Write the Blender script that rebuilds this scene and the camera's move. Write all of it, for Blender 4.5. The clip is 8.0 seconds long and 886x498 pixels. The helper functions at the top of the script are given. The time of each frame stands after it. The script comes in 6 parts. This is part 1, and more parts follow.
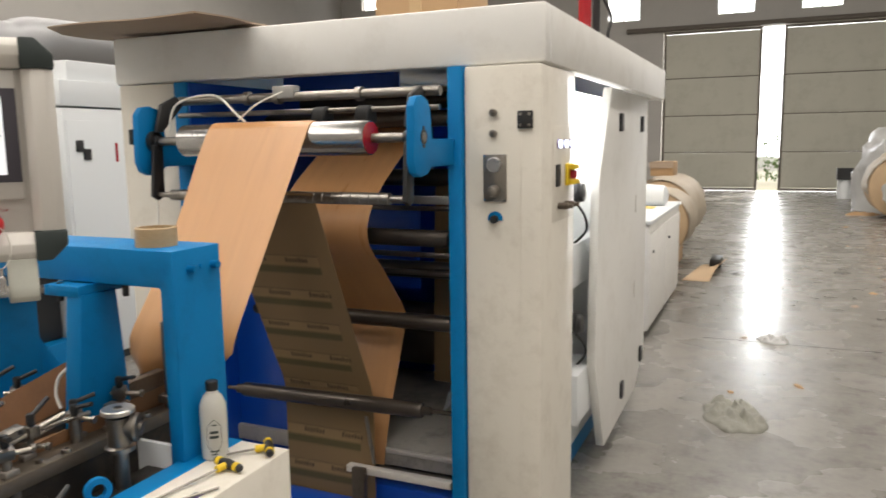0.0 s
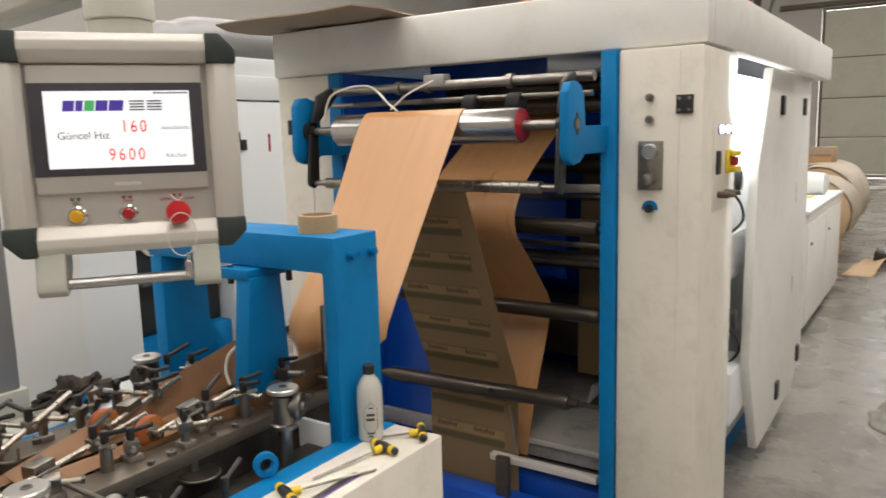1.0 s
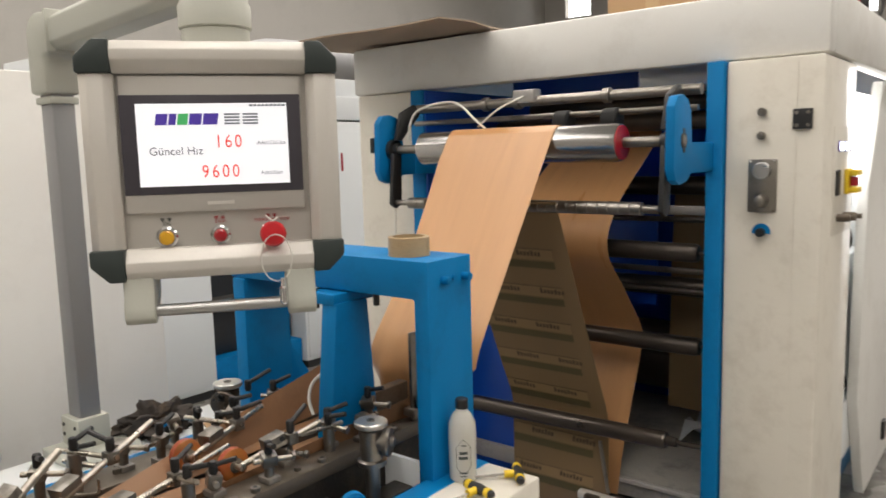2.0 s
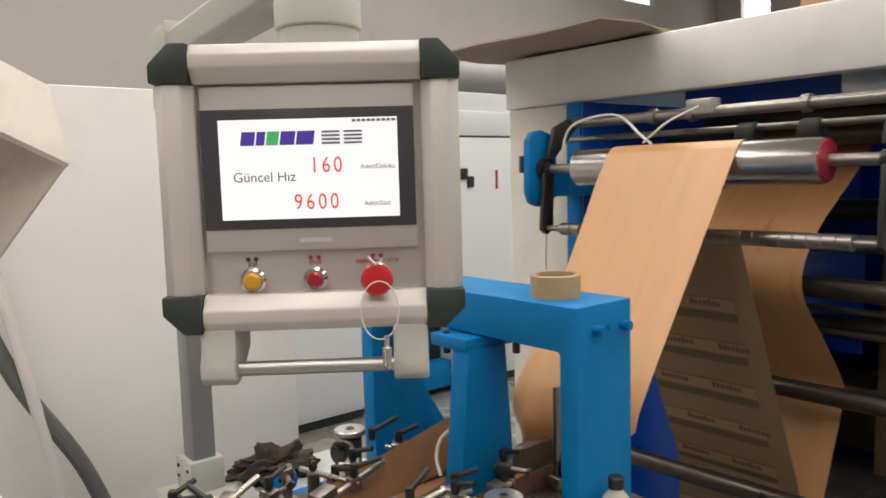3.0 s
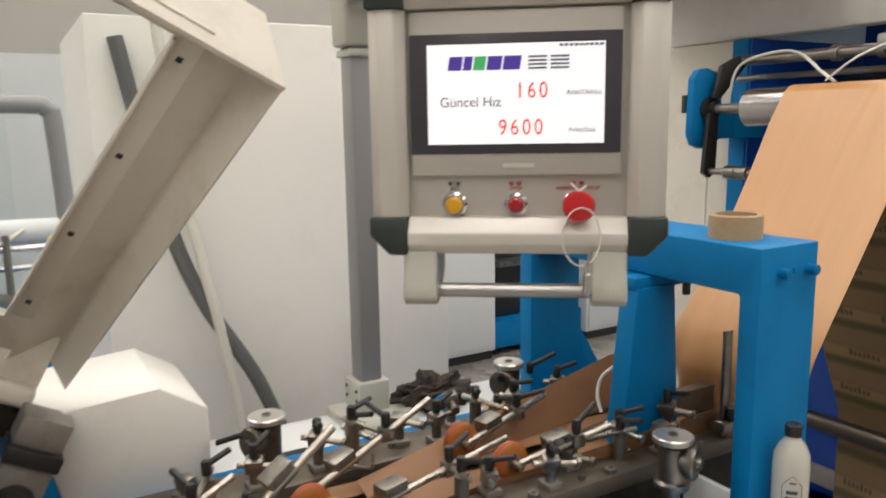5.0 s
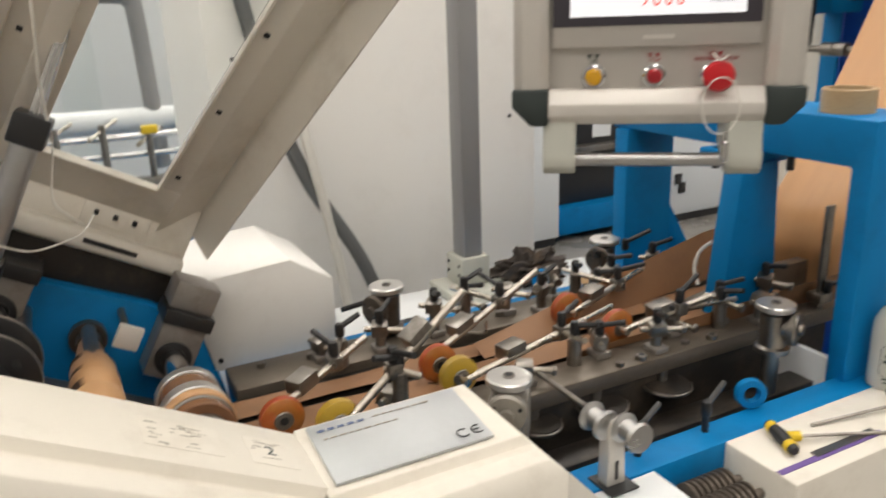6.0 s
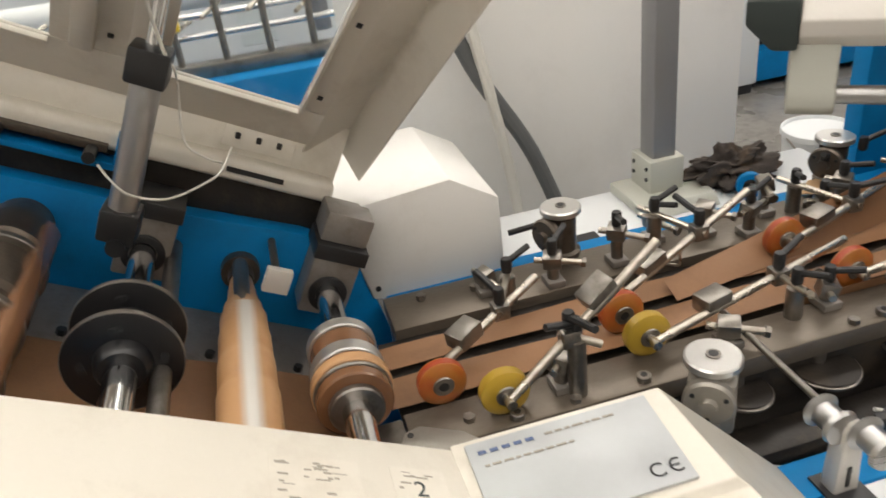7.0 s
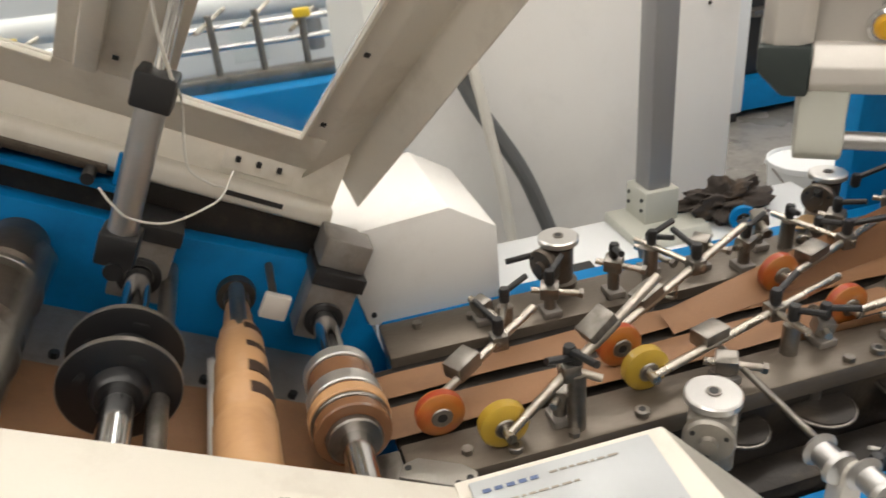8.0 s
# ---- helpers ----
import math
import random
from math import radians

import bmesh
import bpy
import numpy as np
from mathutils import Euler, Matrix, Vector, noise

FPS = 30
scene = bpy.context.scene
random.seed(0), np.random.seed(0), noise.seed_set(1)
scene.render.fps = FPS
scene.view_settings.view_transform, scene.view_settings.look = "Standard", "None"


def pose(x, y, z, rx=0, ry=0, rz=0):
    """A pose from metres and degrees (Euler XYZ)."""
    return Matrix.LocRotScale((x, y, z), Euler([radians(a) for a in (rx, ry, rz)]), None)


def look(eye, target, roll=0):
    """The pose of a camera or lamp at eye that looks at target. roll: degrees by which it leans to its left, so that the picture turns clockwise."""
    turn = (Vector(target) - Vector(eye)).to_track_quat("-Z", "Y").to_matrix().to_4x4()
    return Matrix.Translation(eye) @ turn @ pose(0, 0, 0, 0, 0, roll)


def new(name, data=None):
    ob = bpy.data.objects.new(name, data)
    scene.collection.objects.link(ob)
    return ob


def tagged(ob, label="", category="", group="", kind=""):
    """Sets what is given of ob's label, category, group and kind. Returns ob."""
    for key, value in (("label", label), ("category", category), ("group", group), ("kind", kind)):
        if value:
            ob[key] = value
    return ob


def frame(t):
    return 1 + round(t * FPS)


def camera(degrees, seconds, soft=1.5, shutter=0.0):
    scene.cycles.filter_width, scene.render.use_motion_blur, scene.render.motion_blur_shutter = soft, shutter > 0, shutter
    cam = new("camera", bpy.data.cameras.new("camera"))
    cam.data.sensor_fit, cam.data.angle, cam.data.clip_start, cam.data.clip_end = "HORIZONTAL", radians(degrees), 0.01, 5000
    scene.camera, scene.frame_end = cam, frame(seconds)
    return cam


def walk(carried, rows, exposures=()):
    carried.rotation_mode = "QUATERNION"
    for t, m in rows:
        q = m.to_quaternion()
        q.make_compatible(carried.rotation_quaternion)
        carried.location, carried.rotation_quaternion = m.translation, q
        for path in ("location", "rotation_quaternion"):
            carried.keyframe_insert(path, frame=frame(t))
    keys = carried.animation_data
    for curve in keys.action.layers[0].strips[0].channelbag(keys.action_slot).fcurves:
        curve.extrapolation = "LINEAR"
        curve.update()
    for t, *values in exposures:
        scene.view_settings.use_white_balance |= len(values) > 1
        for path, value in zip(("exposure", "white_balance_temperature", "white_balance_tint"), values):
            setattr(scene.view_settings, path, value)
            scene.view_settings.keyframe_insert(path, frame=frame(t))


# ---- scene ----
cam = camera(60.8, 8.0, soft=1.6, shutter=0.4)
PATH = [
    (0, (-0.114, 0.245, 1.617), (-0.912, 2.057, 1.335), -0.8),
    (0.5, (-0.141, 0.241, 1.614), (-1.09, 1.976, 1.315), -1.3),
    (1, (-0.17, 0.238, 1.617), (-1.271, 1.88, 1.311), -1.5),
    (2.3, (-0.347, 0.34, 1.611), (-1.665, 1.828, 1.391), -1.5),
    (2.5, (-0.375, 0.384, 1.62), (-1.771, 1.801, 1.409), -1.6),
    (3, (-0.456, 0.502, 1.624), (-1.993, 1.765, 1.426), -1.6),
    (3.5, (-0.517, 0.561, 1.616), (-2.129, 1.728, 1.409), -1.1),
    (4, (-0.537, 0.572, 1.613), (-2.207, 1.651, 1.39), -0.7),
    (4.2, (-0.538, 0.568, 1.611), (-2.221, 1.623, 1.375), -0.8),
    (5.3, (-0.474, 0.353, 1.587), (-2.183, 1.314, 1.193), -1.4),
    (5.5, (-0.459, 0.323, 1.574), (-2.168, 1.261, 1.123), -1.8),
    (6, (-0.501, 0.278, 1.589), (-2.211, 1.125, 0.989), -2.1),
    (6.5, (-0.636, 0.322, 1.604), (-2.365, 0.858, 0.754), -4.6),
    (7, (-0.728, 0.369, 1.659), (-2.442, 0.713, 0.687), -7.8),
    (7.5, (-0.755, 0.354, 1.671), (-2.49, 0.624, 0.714), -8.4),
    (8, (-0.744, 0.348, 1.675), (-2.466, 0.748, 0.739), -5.7),
]
walk(cam, [(t, look(eye, target, roll)) for t, eye, target, roll in PATH], exposures=[(0, 1.15), (3.5, 1.09), (5.5, 1.12), (6.5, 1.10), (8, 1.20)])

# ---- world and light ----
world = bpy.data.worlds.new("sky")
scene.world = world
world.use_nodes = True
wn = world.node_tree.nodes
sky = wn.new("ShaderNodeTexSky")
sky.sky_type, sky.sun_disc = "NISHITA", False
sky.sun_elevation, sky.sun_rotation = radians(48), radians(20)
sky.air_density, sky.dust_density, sky.ozone_density = 1.0, 6.0, 0.6
world.node_tree.links.new(sky.outputs[0], wn["Background"].inputs[0])
wn["Background"].inputs[1].default_value = 0.15
sun = new("sun", bpy.data.lights.new("sun", "SUN"))
sun.data.energy, sun.data.angle, sun.data.color = 3.0, radians(0.5), (1.0, 0.95, 0.88)
sun.matrix_basis = look((0, 0, 20), (0 - 0.3, -0.85 + 0.0, 20 - 1.0))


def opening_light(name, m, sx, sy, watts, tint):
    """An area lamp added at a roof or wall opening in place of daylight."""
    lamp = new(name, bpy.data.lights.new(name, "AREA"))
    lamp.data.shape, lamp.data.size, lamp.data.size_y = "RECTANGLE", sx, sy
    lamp.data.energy, lamp.data.color = watts, tint
    lamp.matrix_basis = m
    return lamp


# lamps added below the unseen roof to light the hall from above
SKY_X = (-11.0, -5.5, 0.0, 5.5)
for sx_, watts_ in zip(SKY_X, (440.0, 500.0, 420.0, 430.0)):
    opening_light("skylight_lamp", pose(sx_, 5.0, 7.93), 1.5, 27.0, watts_, (1.0, 0.935, 0.86))
opening_light("door_lamp", pose(-0.34, 25.25, 2.4, 90, 0, 180) @ pose(0, 0, 0), 0.55, 4.7, 60.0, (0.95, 0.98, 1.0))
# ---- materials ----
def mat(name, base, rough=0.5, metal=0.0, vary=0.06, scale=6.0, bump=0.0, bscale=60.0, stain=None, stain_amt=0.0, stain_scale=2.5,
        rand=0.0, stretch=(1, 1, 1), coat=0.0, emit=None, trans=0.0, island=0.0):
    """A surface with a fine grain, a broad tone change, optional stains and relief."""
    m = bpy.data.materials.new(name)
    m.use_nodes = True
    nt = m.node_tree
    n, l = nt.nodes, nt.links
    b = n["Principled BSDF"]
    tc = n.new("ShaderNodeTexCoord")
    mp = n.new("ShaderNodeMapping")
    mp.inputs["Scale"].default_value = stretch
    l.new(tc.outputs["Object"], mp.inputs[0])
    big = n.new("ShaderNodeTexNoise")
    big.inputs["Scale"].default_value, big.inputs["Detail"].default_value = scale, 5
    l.new(mp.outputs[0], big.inputs["Vector"])
    fine = n.new("ShaderNodeTexNoise")
    fine.inputs["Scale"].default_value, fine.inputs["Detail"].default_value = bscale, 4
    l.new(mp.outputs[0], fine.inputs["Vector"])
    mix = n.new("ShaderNodeMix")
    mix.data_type = "RGBA"
    lo = [max(0.0, c * (1 - vary * 1.6)) for c in base]
    hi = [min(1.0, c * (1 + vary * 1.6)) for c in base]
    mix.inputs[6].default_value, mix.inputs[7].default_value = (*lo, 1), (*hi, 1)
    add = n.new("ShaderNodeMath")
    add.operation = "MULTIPLY_ADD"
    add.inputs[1].default_value, add.inputs[2].default_value = 0.35, 0.0
    l.new(fine.outputs[0], add.inputs[0])
    add2 = n.new("ShaderNodeMath")
    add2.operation = "MULTIPLY_ADD"
    add2.inputs[1].default_value = 0.65
    l.new(big.outputs[0], add2.inputs[0])
    l.new(add.outputs[0], add2.inputs[2])
    l.new(add2.outputs[0], mix.inputs[0])
    col = mix.outputs[2]
    if stain:
        st = n.new("ShaderNodeTexNoise")
        st.inputs["Scale"].default_value, st.inputs["Detail"].default_value = stain_scale, 8
        st.inputs["Roughness"].default_value = 0.7
        l.new(mp.outputs[0], st.inputs["Vector"])
        rp = n.new("ShaderNodeValToRGB")
        rp.color_ramp.elements[0].position, rp.color_ramp.elements[1].position = 0.5, 0.72
        rp.color_ramp.elements[1].color = (stain_amt,) * 3 + (1,)
        l.new(st.outputs[0], rp.inputs[0])
        mx = n.new("ShaderNodeMix")
        mx.data_type = "RGBA"
        mx.inputs[7].default_value = (*stain, 1)
        l.new(rp.outputs[0], mx.inputs[0])
        l.new(col, mx.inputs[6])
        col = mx.outputs[2]
    if rand:
        oi = n.new("ShaderNodeObjectInfo")
        hs = n.new("ShaderNodeHueSaturation")
        mr = n.new("ShaderNodeMapRange")
        mr.inputs[3].default_value, mr.inputs[4].default_value = 1 - rand, 1 + rand
        l.new(oi.outputs["Random"], mr.inputs[0])
        l.new(mr.outputs[0], hs.inputs["Value"])
        l.new(col, hs.inputs["Color"])
        col = hs.outputs[0]
    l.new(col, b.inputs["Base Color"])
    rr = n.new("ShaderNodeMapRange")
    rr.inputs[3].default_value, rr.inputs[4].default_value = max(0.02, rough * 0.75), min(1.0, rough * 1.25)
    l.new(big.outputs[0], rr.inputs[0])
    l.new(rr.outputs[0], b.inputs["Roughness"])
    b.inputs["Metallic"].default_value = metal
    b.inputs["Coat Weight"].default_value = coat
    b.inputs["Transmission Weight"].default_value = trans
    if bump:
        bp = n.new("ShaderNodeBump")
        bp.inputs["Strength"].default_value, bp.inputs["Distance"].default_value = bump, 0.002
        l.new(fine.outputs[0], bp.inputs["Height"])
        l.new(bp.outputs[0], b.inputs["Normal"])
    if emit:
        b.inputs["Emission Color"].default_value, b.inputs["Emission Strength"].default_value = (*emit[0], 1), emit[1]
    return m


WHITE = mat("white_enamel", (0.76, 0.75, 0.72), 0.5, 0, 0.025, 3, 0.06, 220, (0.42, 0.38, 0.32), 0.22, 5)
CREAM = mat("cream_enamel", (0.72, 0.68, 0.60), 0.46, 0, 0.03, 3, 0.06, 220, (0.36, 0.30, 0.22), 0.28, 9, coat=0.1)
for m_ in (WHITE, CREAM):
    m_.node_tree.nodes["Principled BSDF"].inputs["Specular IOR Level"].default_value = 0.3
CABINET = mat("cabinet_paint", (0.81, 0.795, 0.76), 0.5, 0, 0.03, 2, 0.08, 260, (0.4, 0.37, 0.32), 0.15, 3)
COOLWHITE = mat("cool_white_paint", (0.72, 0.74, 0.75), 0.45, 0, 0.02, 2, 0.05, 220)
BLUE = mat("blue_enamel", (0.0, 0.18, 0.45), 0.5, 0, 0.07, 4, 0.12, 160, (0.004, 0.07, 0.17), 0.4, 6)
BLUE.node_tree.nodes["Principled BSDF"].inputs["Specular IOR Level"].default_value = 0.22
DEEPBLUE = mat("deep_blue_sheet", (0.003, 0.075, 0.46), 0.35, 0, 0.1, 3, 0.05, 150, coat=0.2)
STEEL = mat("machined_steel", (0.28, 0.26, 0.235), 0.33, 0.92, 0.18, 12, 0.15, 300, (0.085, 0.066, 0.048), 0.7, 16)
CHROME = mat("polished_steel", (0.72, 0.72, 0.72), 0.13, 1.0, 0.04, 8, 0.03, 200)
ALU = mat("brushed_aluminium", (0.47, 0.465, 0.455), 0.3, 0.9, 0.06, 6, 0.15, 400, stretch=(1, 1, 12))
DARKSTEEL = mat("oily_steel_plate", (0.125, 0.103, 0.083), 0.36, 0.65, 0.35, 9, 0.3, 180, (0.035, 0.028, 0.022), 0.9, 10)
BLACK = mat("black_plastic", (0.018, 0.018, 0.019), 0.42, 0, 0.15, 10, 0.1, 250)
RUBBER = mat("black_rubber", (0.022, 0.022, 0.023), 0.6, 0, 0.2, 10, 0.15, 200)
ROLLERDARK = mat("dark_anodised_roller", (0.075, 0.062, 0.052), 0.30, 0.6, 0.2, 8, 0.1, 150)
DARKGREEN = mat("dark_green_plastic", (0.026, 0.036, 0.034), 0.5, 0, 0.1, 12, 0.1, 300)
# kraft paper at half tone, shade on the table put into its colour
KRAFTSHADED = mat("shaded_kraft_paper", (0.27, 0.14, 0.068), 0.6, 0, 0.10, 6, 0.12, 200, (0.16, 0.085, 0.045), 0.6, 7)
RODSTEEL = mat("dull_rod_steel", (0.50, 0.46, 0.40), 0.28, 0.95, 0.12, 14, 0.1, 250, (0.2, 0.16, 0.12), 0.5, 20)
# stretched tone streaks imitate streaks of light along the paper
KRAFT = mat("kraft_paper", (0.55, 0.295, 0.13), 0.30, 0, 0.09, 4, 0.12, 300, stretch=(7, 0.6, 0.6), stain=(0.45, 0.235, 0.10), stain_amt=0.4, stain_scale=5)
# printed side of the web, its base also darkened for shade in the tower
PRINTSHADED = mat("shaded_printed_kraft", (0.225, 0.148, 0.072), 0.6, 0, 0.06, 5, 0.12, 300)
INK = mat("dark_green_print", (0.105, 0.085, 0.036), 0.6, 0, 0.15, 30, 0, 200)
INKBROWN = mat("brown_print", (0.10, 0.066, 0.035), 0.6, 0, 0.1, 30)
PALEPRINT = mat("pale_print_band", (0.29, 0.195, 0.095), 0.6, 0, 0.06, 20)
CARD = mat("grey_cardboard", (0.34, 0.26, 0.19), 0.8, 0, 0.08, 4, 0.15, 140)
CARTON = mat("brown_carton", (0.42, 0.27, 0.14), 0.75, 0, 0.08, 4, 0.15, 140)
TAN = mat("tan_nylon", (0.52, 0.30, 0.145), 0.36, 0, 0.08, 8, 0.08, 150, (0.28, 0.13, 0.05), 0.4, 16)
ORANGE = mat("orange_polyurethane", (0.36, 0.125, 0.022), 0.33, 0, 0.2, 20, 0.05, 200, (0.36, 0.03, 0.012), 0.95, 16, coat=0.3)
TREADRED = mat("worn_red_tread", (0.34, 0.05, 0.014), 0.35, 0, 0.25, 18, 0.05, 200, (0.30, 0.10, 0.02), 0.7, 12, coat=0.2)
# brown rail steel, base lowered for shade falling on the low table
RAILSTEEL = mat("brown_shaded_rail", (0.16, 0.134, 0.106), 0.36, 0.45, 0.2, 7, 0.25, 180, (0.10, 0.08, 0.06), 0.75, 8, stretch=(1, 0.4, 1))
YELLOWPU = mat("yellow_polyurethane", (0.42, 0.27, 0.025), 0.35, 0, 0.1, 20, 0.05, 200, (0.3, 0.2, 0.03), 0.5, 20, coat=0.3)
SILVERGREY = mat("silver_grey_enclosure", (0.50, 0.475, 0.44), 0.42, 0.2, 0.03, 5, 0.08, 300)
PALESILVER = mat("pale_silver_rail", (0.64, 0.61, 0.565), 0.4, 0.25, 0.03, 5, 0.06, 300)
GREYGREEN = mat("grey_green_casting", (0.47, 0.475, 0.42), 0.45, 0.05, 0.04, 6, 0.12, 200)
GREY = mat("grey_column_paint", (0.27, 0.27, 0.275), 0.4, 0.2, 0.05, 6, 0.08, 200)
LIGHTGREY = mat("light_grey_pipe", (0.55, 0.55, 0.53), 0.5, 0, 0.05, 8, 0.1, 150)
RED = mat("red_plastic", (0.56, 0.012, 0.02), 0.3, 0, 0.08, 15, coat=0.3)
DARKRED = mat("red_lens", (0.36, 0.012, 0.02), 0.22, 0, 0.08, 15, coat=0.4)
AMBER = mat("amber_lens", (0.68, 0.36, 0.015), 0.25, 0, 0.08, 15, coat=0.4)
YELLOW = mat("yellow_plastic", (0.72, 0.50, 0.02), 0.4, 0, 0.06, 12)
PURPLE = mat("purple_tape", (0.16, 0.10, 0.30), 0.35, 0, 0.06, 12)
TAPE = mat("tan_packing_tape", (0.47, 0.33, 0.18), 0.3, 0, 0.1, 60, stretch=(1, 1, 8))
CABLE = mat("white_cable", (0.70, 0.68, 0.62), 0.5, 0, 0.05, 10)
DARKCABLE = mat("dark_grey_hose", (0.12, 0.125, 0.125), 0.5, 0, 0.1, 30, 0.3, 300)
# dark streaks along the shell are painted in for reflections
ROLLERALU = mat("streaked_roller_shell", (0.46, 0.45, 0.44), 0.17, 0.95, 0.2, 3, 0.08, 120, (0.16, 0.14, 0.12), 0.5, 3, stretch=(0.6, 14, 14))
DISCBLACK = mat("black_oxide_disc", (0.009, 0.009, 0.010), 0.36, 0, 0.2, 10, 0.1, 200)
ALLOYRING = mat("turned_alloy_ring", (0.62, 0.61, 0.59), 0.3, 0.85, 0.08, 10, 0.1, 250)
# near-black steel with lighter brown blotches
NEARBLACK = mat("near_black_steel", (0.024, 0.020, 0.017), 0.42, 0.25, 0.35, 9, 0.3, 160, (0.12, 0.09, 0.06), 0.5, 11)
BLOCKGREY = mat("grey_bearing_steel", (0.29, 0.27, 0.25), 0.42, 0.5, 0.12, 10, 0.15, 240, (0.12, 0.10, 0.08), 0.5, 14)
SLOTDARK = mat("dark_slot", (0.035, 0.016, 0.008), 0.7, 0, 0.2, 12)
RAG = mat("dirty_dark_rag", (0.052, 0.042, 0.036), 0.9, 0, 0.5, 14, 0.8, 60, (0.16, 0.10, 0.05), 0.6, 18)
FLOORRAG = mat("grey_plastic_bag", (0.24, 0.235, 0.20), 0.62, 0, 0.35, 14, 0.6, 60, (0.09, 0.085, 0.075), 0.6, 9)
WRAP = mat("grey_plastic_wrap", (0.42, 0.42, 0.41), 0.35, 0, 0.15, 5, 0.6, 25)
PAPERROLL = mat("paper_roll_side", (0.50, 0.36, 0.22), 0.7, 0, 0.12, 6, 0.2, 60)
ROLLWRAP = mat("beige_roll_wrap", (0.38, 0.325, 0.25), 0.6, 0, 0.15, 5, 0.5, 30, (0.30, 0.22, 0.14), 0.6, 3)
CONCRETE = mat("polished_concrete", (0.205, 0.193, 0.175), 0.27, 0, 0.46, 2.0, 0.25, 24, (0.07, 0.065, 0.058), 0.9, 5.5)
PLASTER = mat("grey_plaster_wall", (0.40, 0.385, 0.36), 0.8, 0, 0.06, 0.5, 0.2, 25, (0.30, 0.29, 0.27), 0.4, 0.6)
DOORMAT = mat("door_sheet_steel", (0.42, 0.41, 0.345), 0.55, 0.1, 0.08, 1.2, 0.1, 60, (0.24, 0.23, 0.18), 0.35, 1.5)
DOORFRAME = mat("rusty_door_frame", (0.10, 0.085, 0.07), 0.6, 0.3, 0.2, 5, 0.2, 80)
ROOF = mat("roof_sheet", (0.45, 0.45, 0.43), 0.7, 0, 0.05, 1, 0.1, 20)
GRASS = mat("outside_ground", (0.16, 0.15, 0.09), 0.9, 0, 0.25, 0.8, 0.3, 6)
LEAF = mat("foliage", (0.08, 0.14, 0.03), 0.6, 0, 0.3, 3, island=0.2)
SCREENBLACK = mat("black_screen_glass", (0.055, 0.05, 0.062), 0.22, 0, 0.05, 5)
SCREEN = mat("lit_display", (0.8, 0.8, 0.8), 0.3, 0, 0.0, 5, emit=((0.93, 0.93, 1.0), 0.26))
TEXTRED = mat("red_digits", (0.5, 0.03, 0.02), 0.4, emit=((0.75, 0.06, 0.03), 0.35))
TEXTGREY = mat("grey_digits", (0.1, 0.1, 0.11), 0.4, emit=((0.12, 0.12, 0.14), 0.25))
LOGOBLUE = mat("indigo_logo", (0.05, 0.03, 0.2), 0.4, emit=((0.06, 0.03, 0.28), 0.3))
LOGOGREEN = mat("green_logo", (0.05, 0.3, 0.1), 0.4, emit=((0.05, 0.35, 0.1), 0.3))
LED = mat("lit_white_led", (0.8, 0.85, 0.9), 0.3, emit=((0.75, 0.85, 1.0), 1.5))
SIGNPLATE = mat("silver_sign_plate", (0.50, 0.52, 0.53), 0.42, 0.62, 0.05, 5, 0.03, 100)
PRINTGREY = mat("faded_print", (0.33, 0.30, 0.25), 0.6, 0, 0.2, 40)
TRAY = mat("grey_oily_tray", (0.46, 0.43, 0.37), 0.42, 0.0, 0.2, 5, 0.15, 90, (0.10, 0.085, 0.07), 0.7, 6)
CASTGREY = mat("bare_cast_alloy", (0.34, 0.32, 0.285), 0.4, 0.55, 0.1, 9, 0.2, 260, (0.2, 0.17, 0.13), 0.5, 12)
CLEAR = bpy.data.materials.new("clear_acrylic")
CLEAR.use_nodes = True
_b = CLEAR.node_tree.nodes["Principled BSDF"]
_b.inputs["Base Color"].default_value = (0.93, 0.96, 0.95, 1)
_b.inputs["Roughness"].default_value, _b.inputs["Transmission Weight"].default_value, _b.inputs["IOR"].default_value = 0.04, 1.0, 1.2
BOTTLE = bpy.data.materials.new("milky_bottle")
BOTTLE.use_nodes = True
_b = BOTTLE.node_tree.nodes["Principled BSDF"]
_b.inputs["Base Color"].default_value, _b.inputs["Roughness"].default_value = (0.72, 0.70, 0.63, 1), 0.18
_b.inputs["Subsurface Weight"].default_value, _b.inputs["Coat Weight"].default_value = 0.2, 0.4
_b.inputs["Transmission Weight"].default_value, _b.inputs["IOR"].default_value = 0.3, 1.3
_b.inputs["Subsurface Radius"].default_value = (0.01, 0.01, 0.008)

# ---- mesh helpers ----
WORLD = {}


def thing(name, label, category, loc=(0, 0, 0), rz=0.0, group="", kind="", m=None):
    """An empty at a thing's base; its parts hang under it."""
    ob = new(name)
    ob.empty_display_size = 0.05
    ob.matrix_basis = m if m is not None else pose(*loc, 0, 0, rz)
    WORLD[ob] = ob.matrix_basis.copy()
    return tagged(ob, label, category, group, kind)


def finish(bm, name, material, smooth=35.0):
    bmesh.ops.remove_doubles(bm, verts=bm.verts, dist=1e-6)
    bmesh.ops.recalc_face_normals(bm, faces=bm.faces)
    lim = radians(smooth)
    for f in bm.faces:
        f.smooth = True
    for e in bm.edges:
        e.smooth = len(e.link_faces) == 2 and e.calc_face_angle(0.0) < lim
    me = bpy.data.meshes.new(name)
    bm.to_mesh(me)
    bm.free()
    me.materials.append(material)
    return me


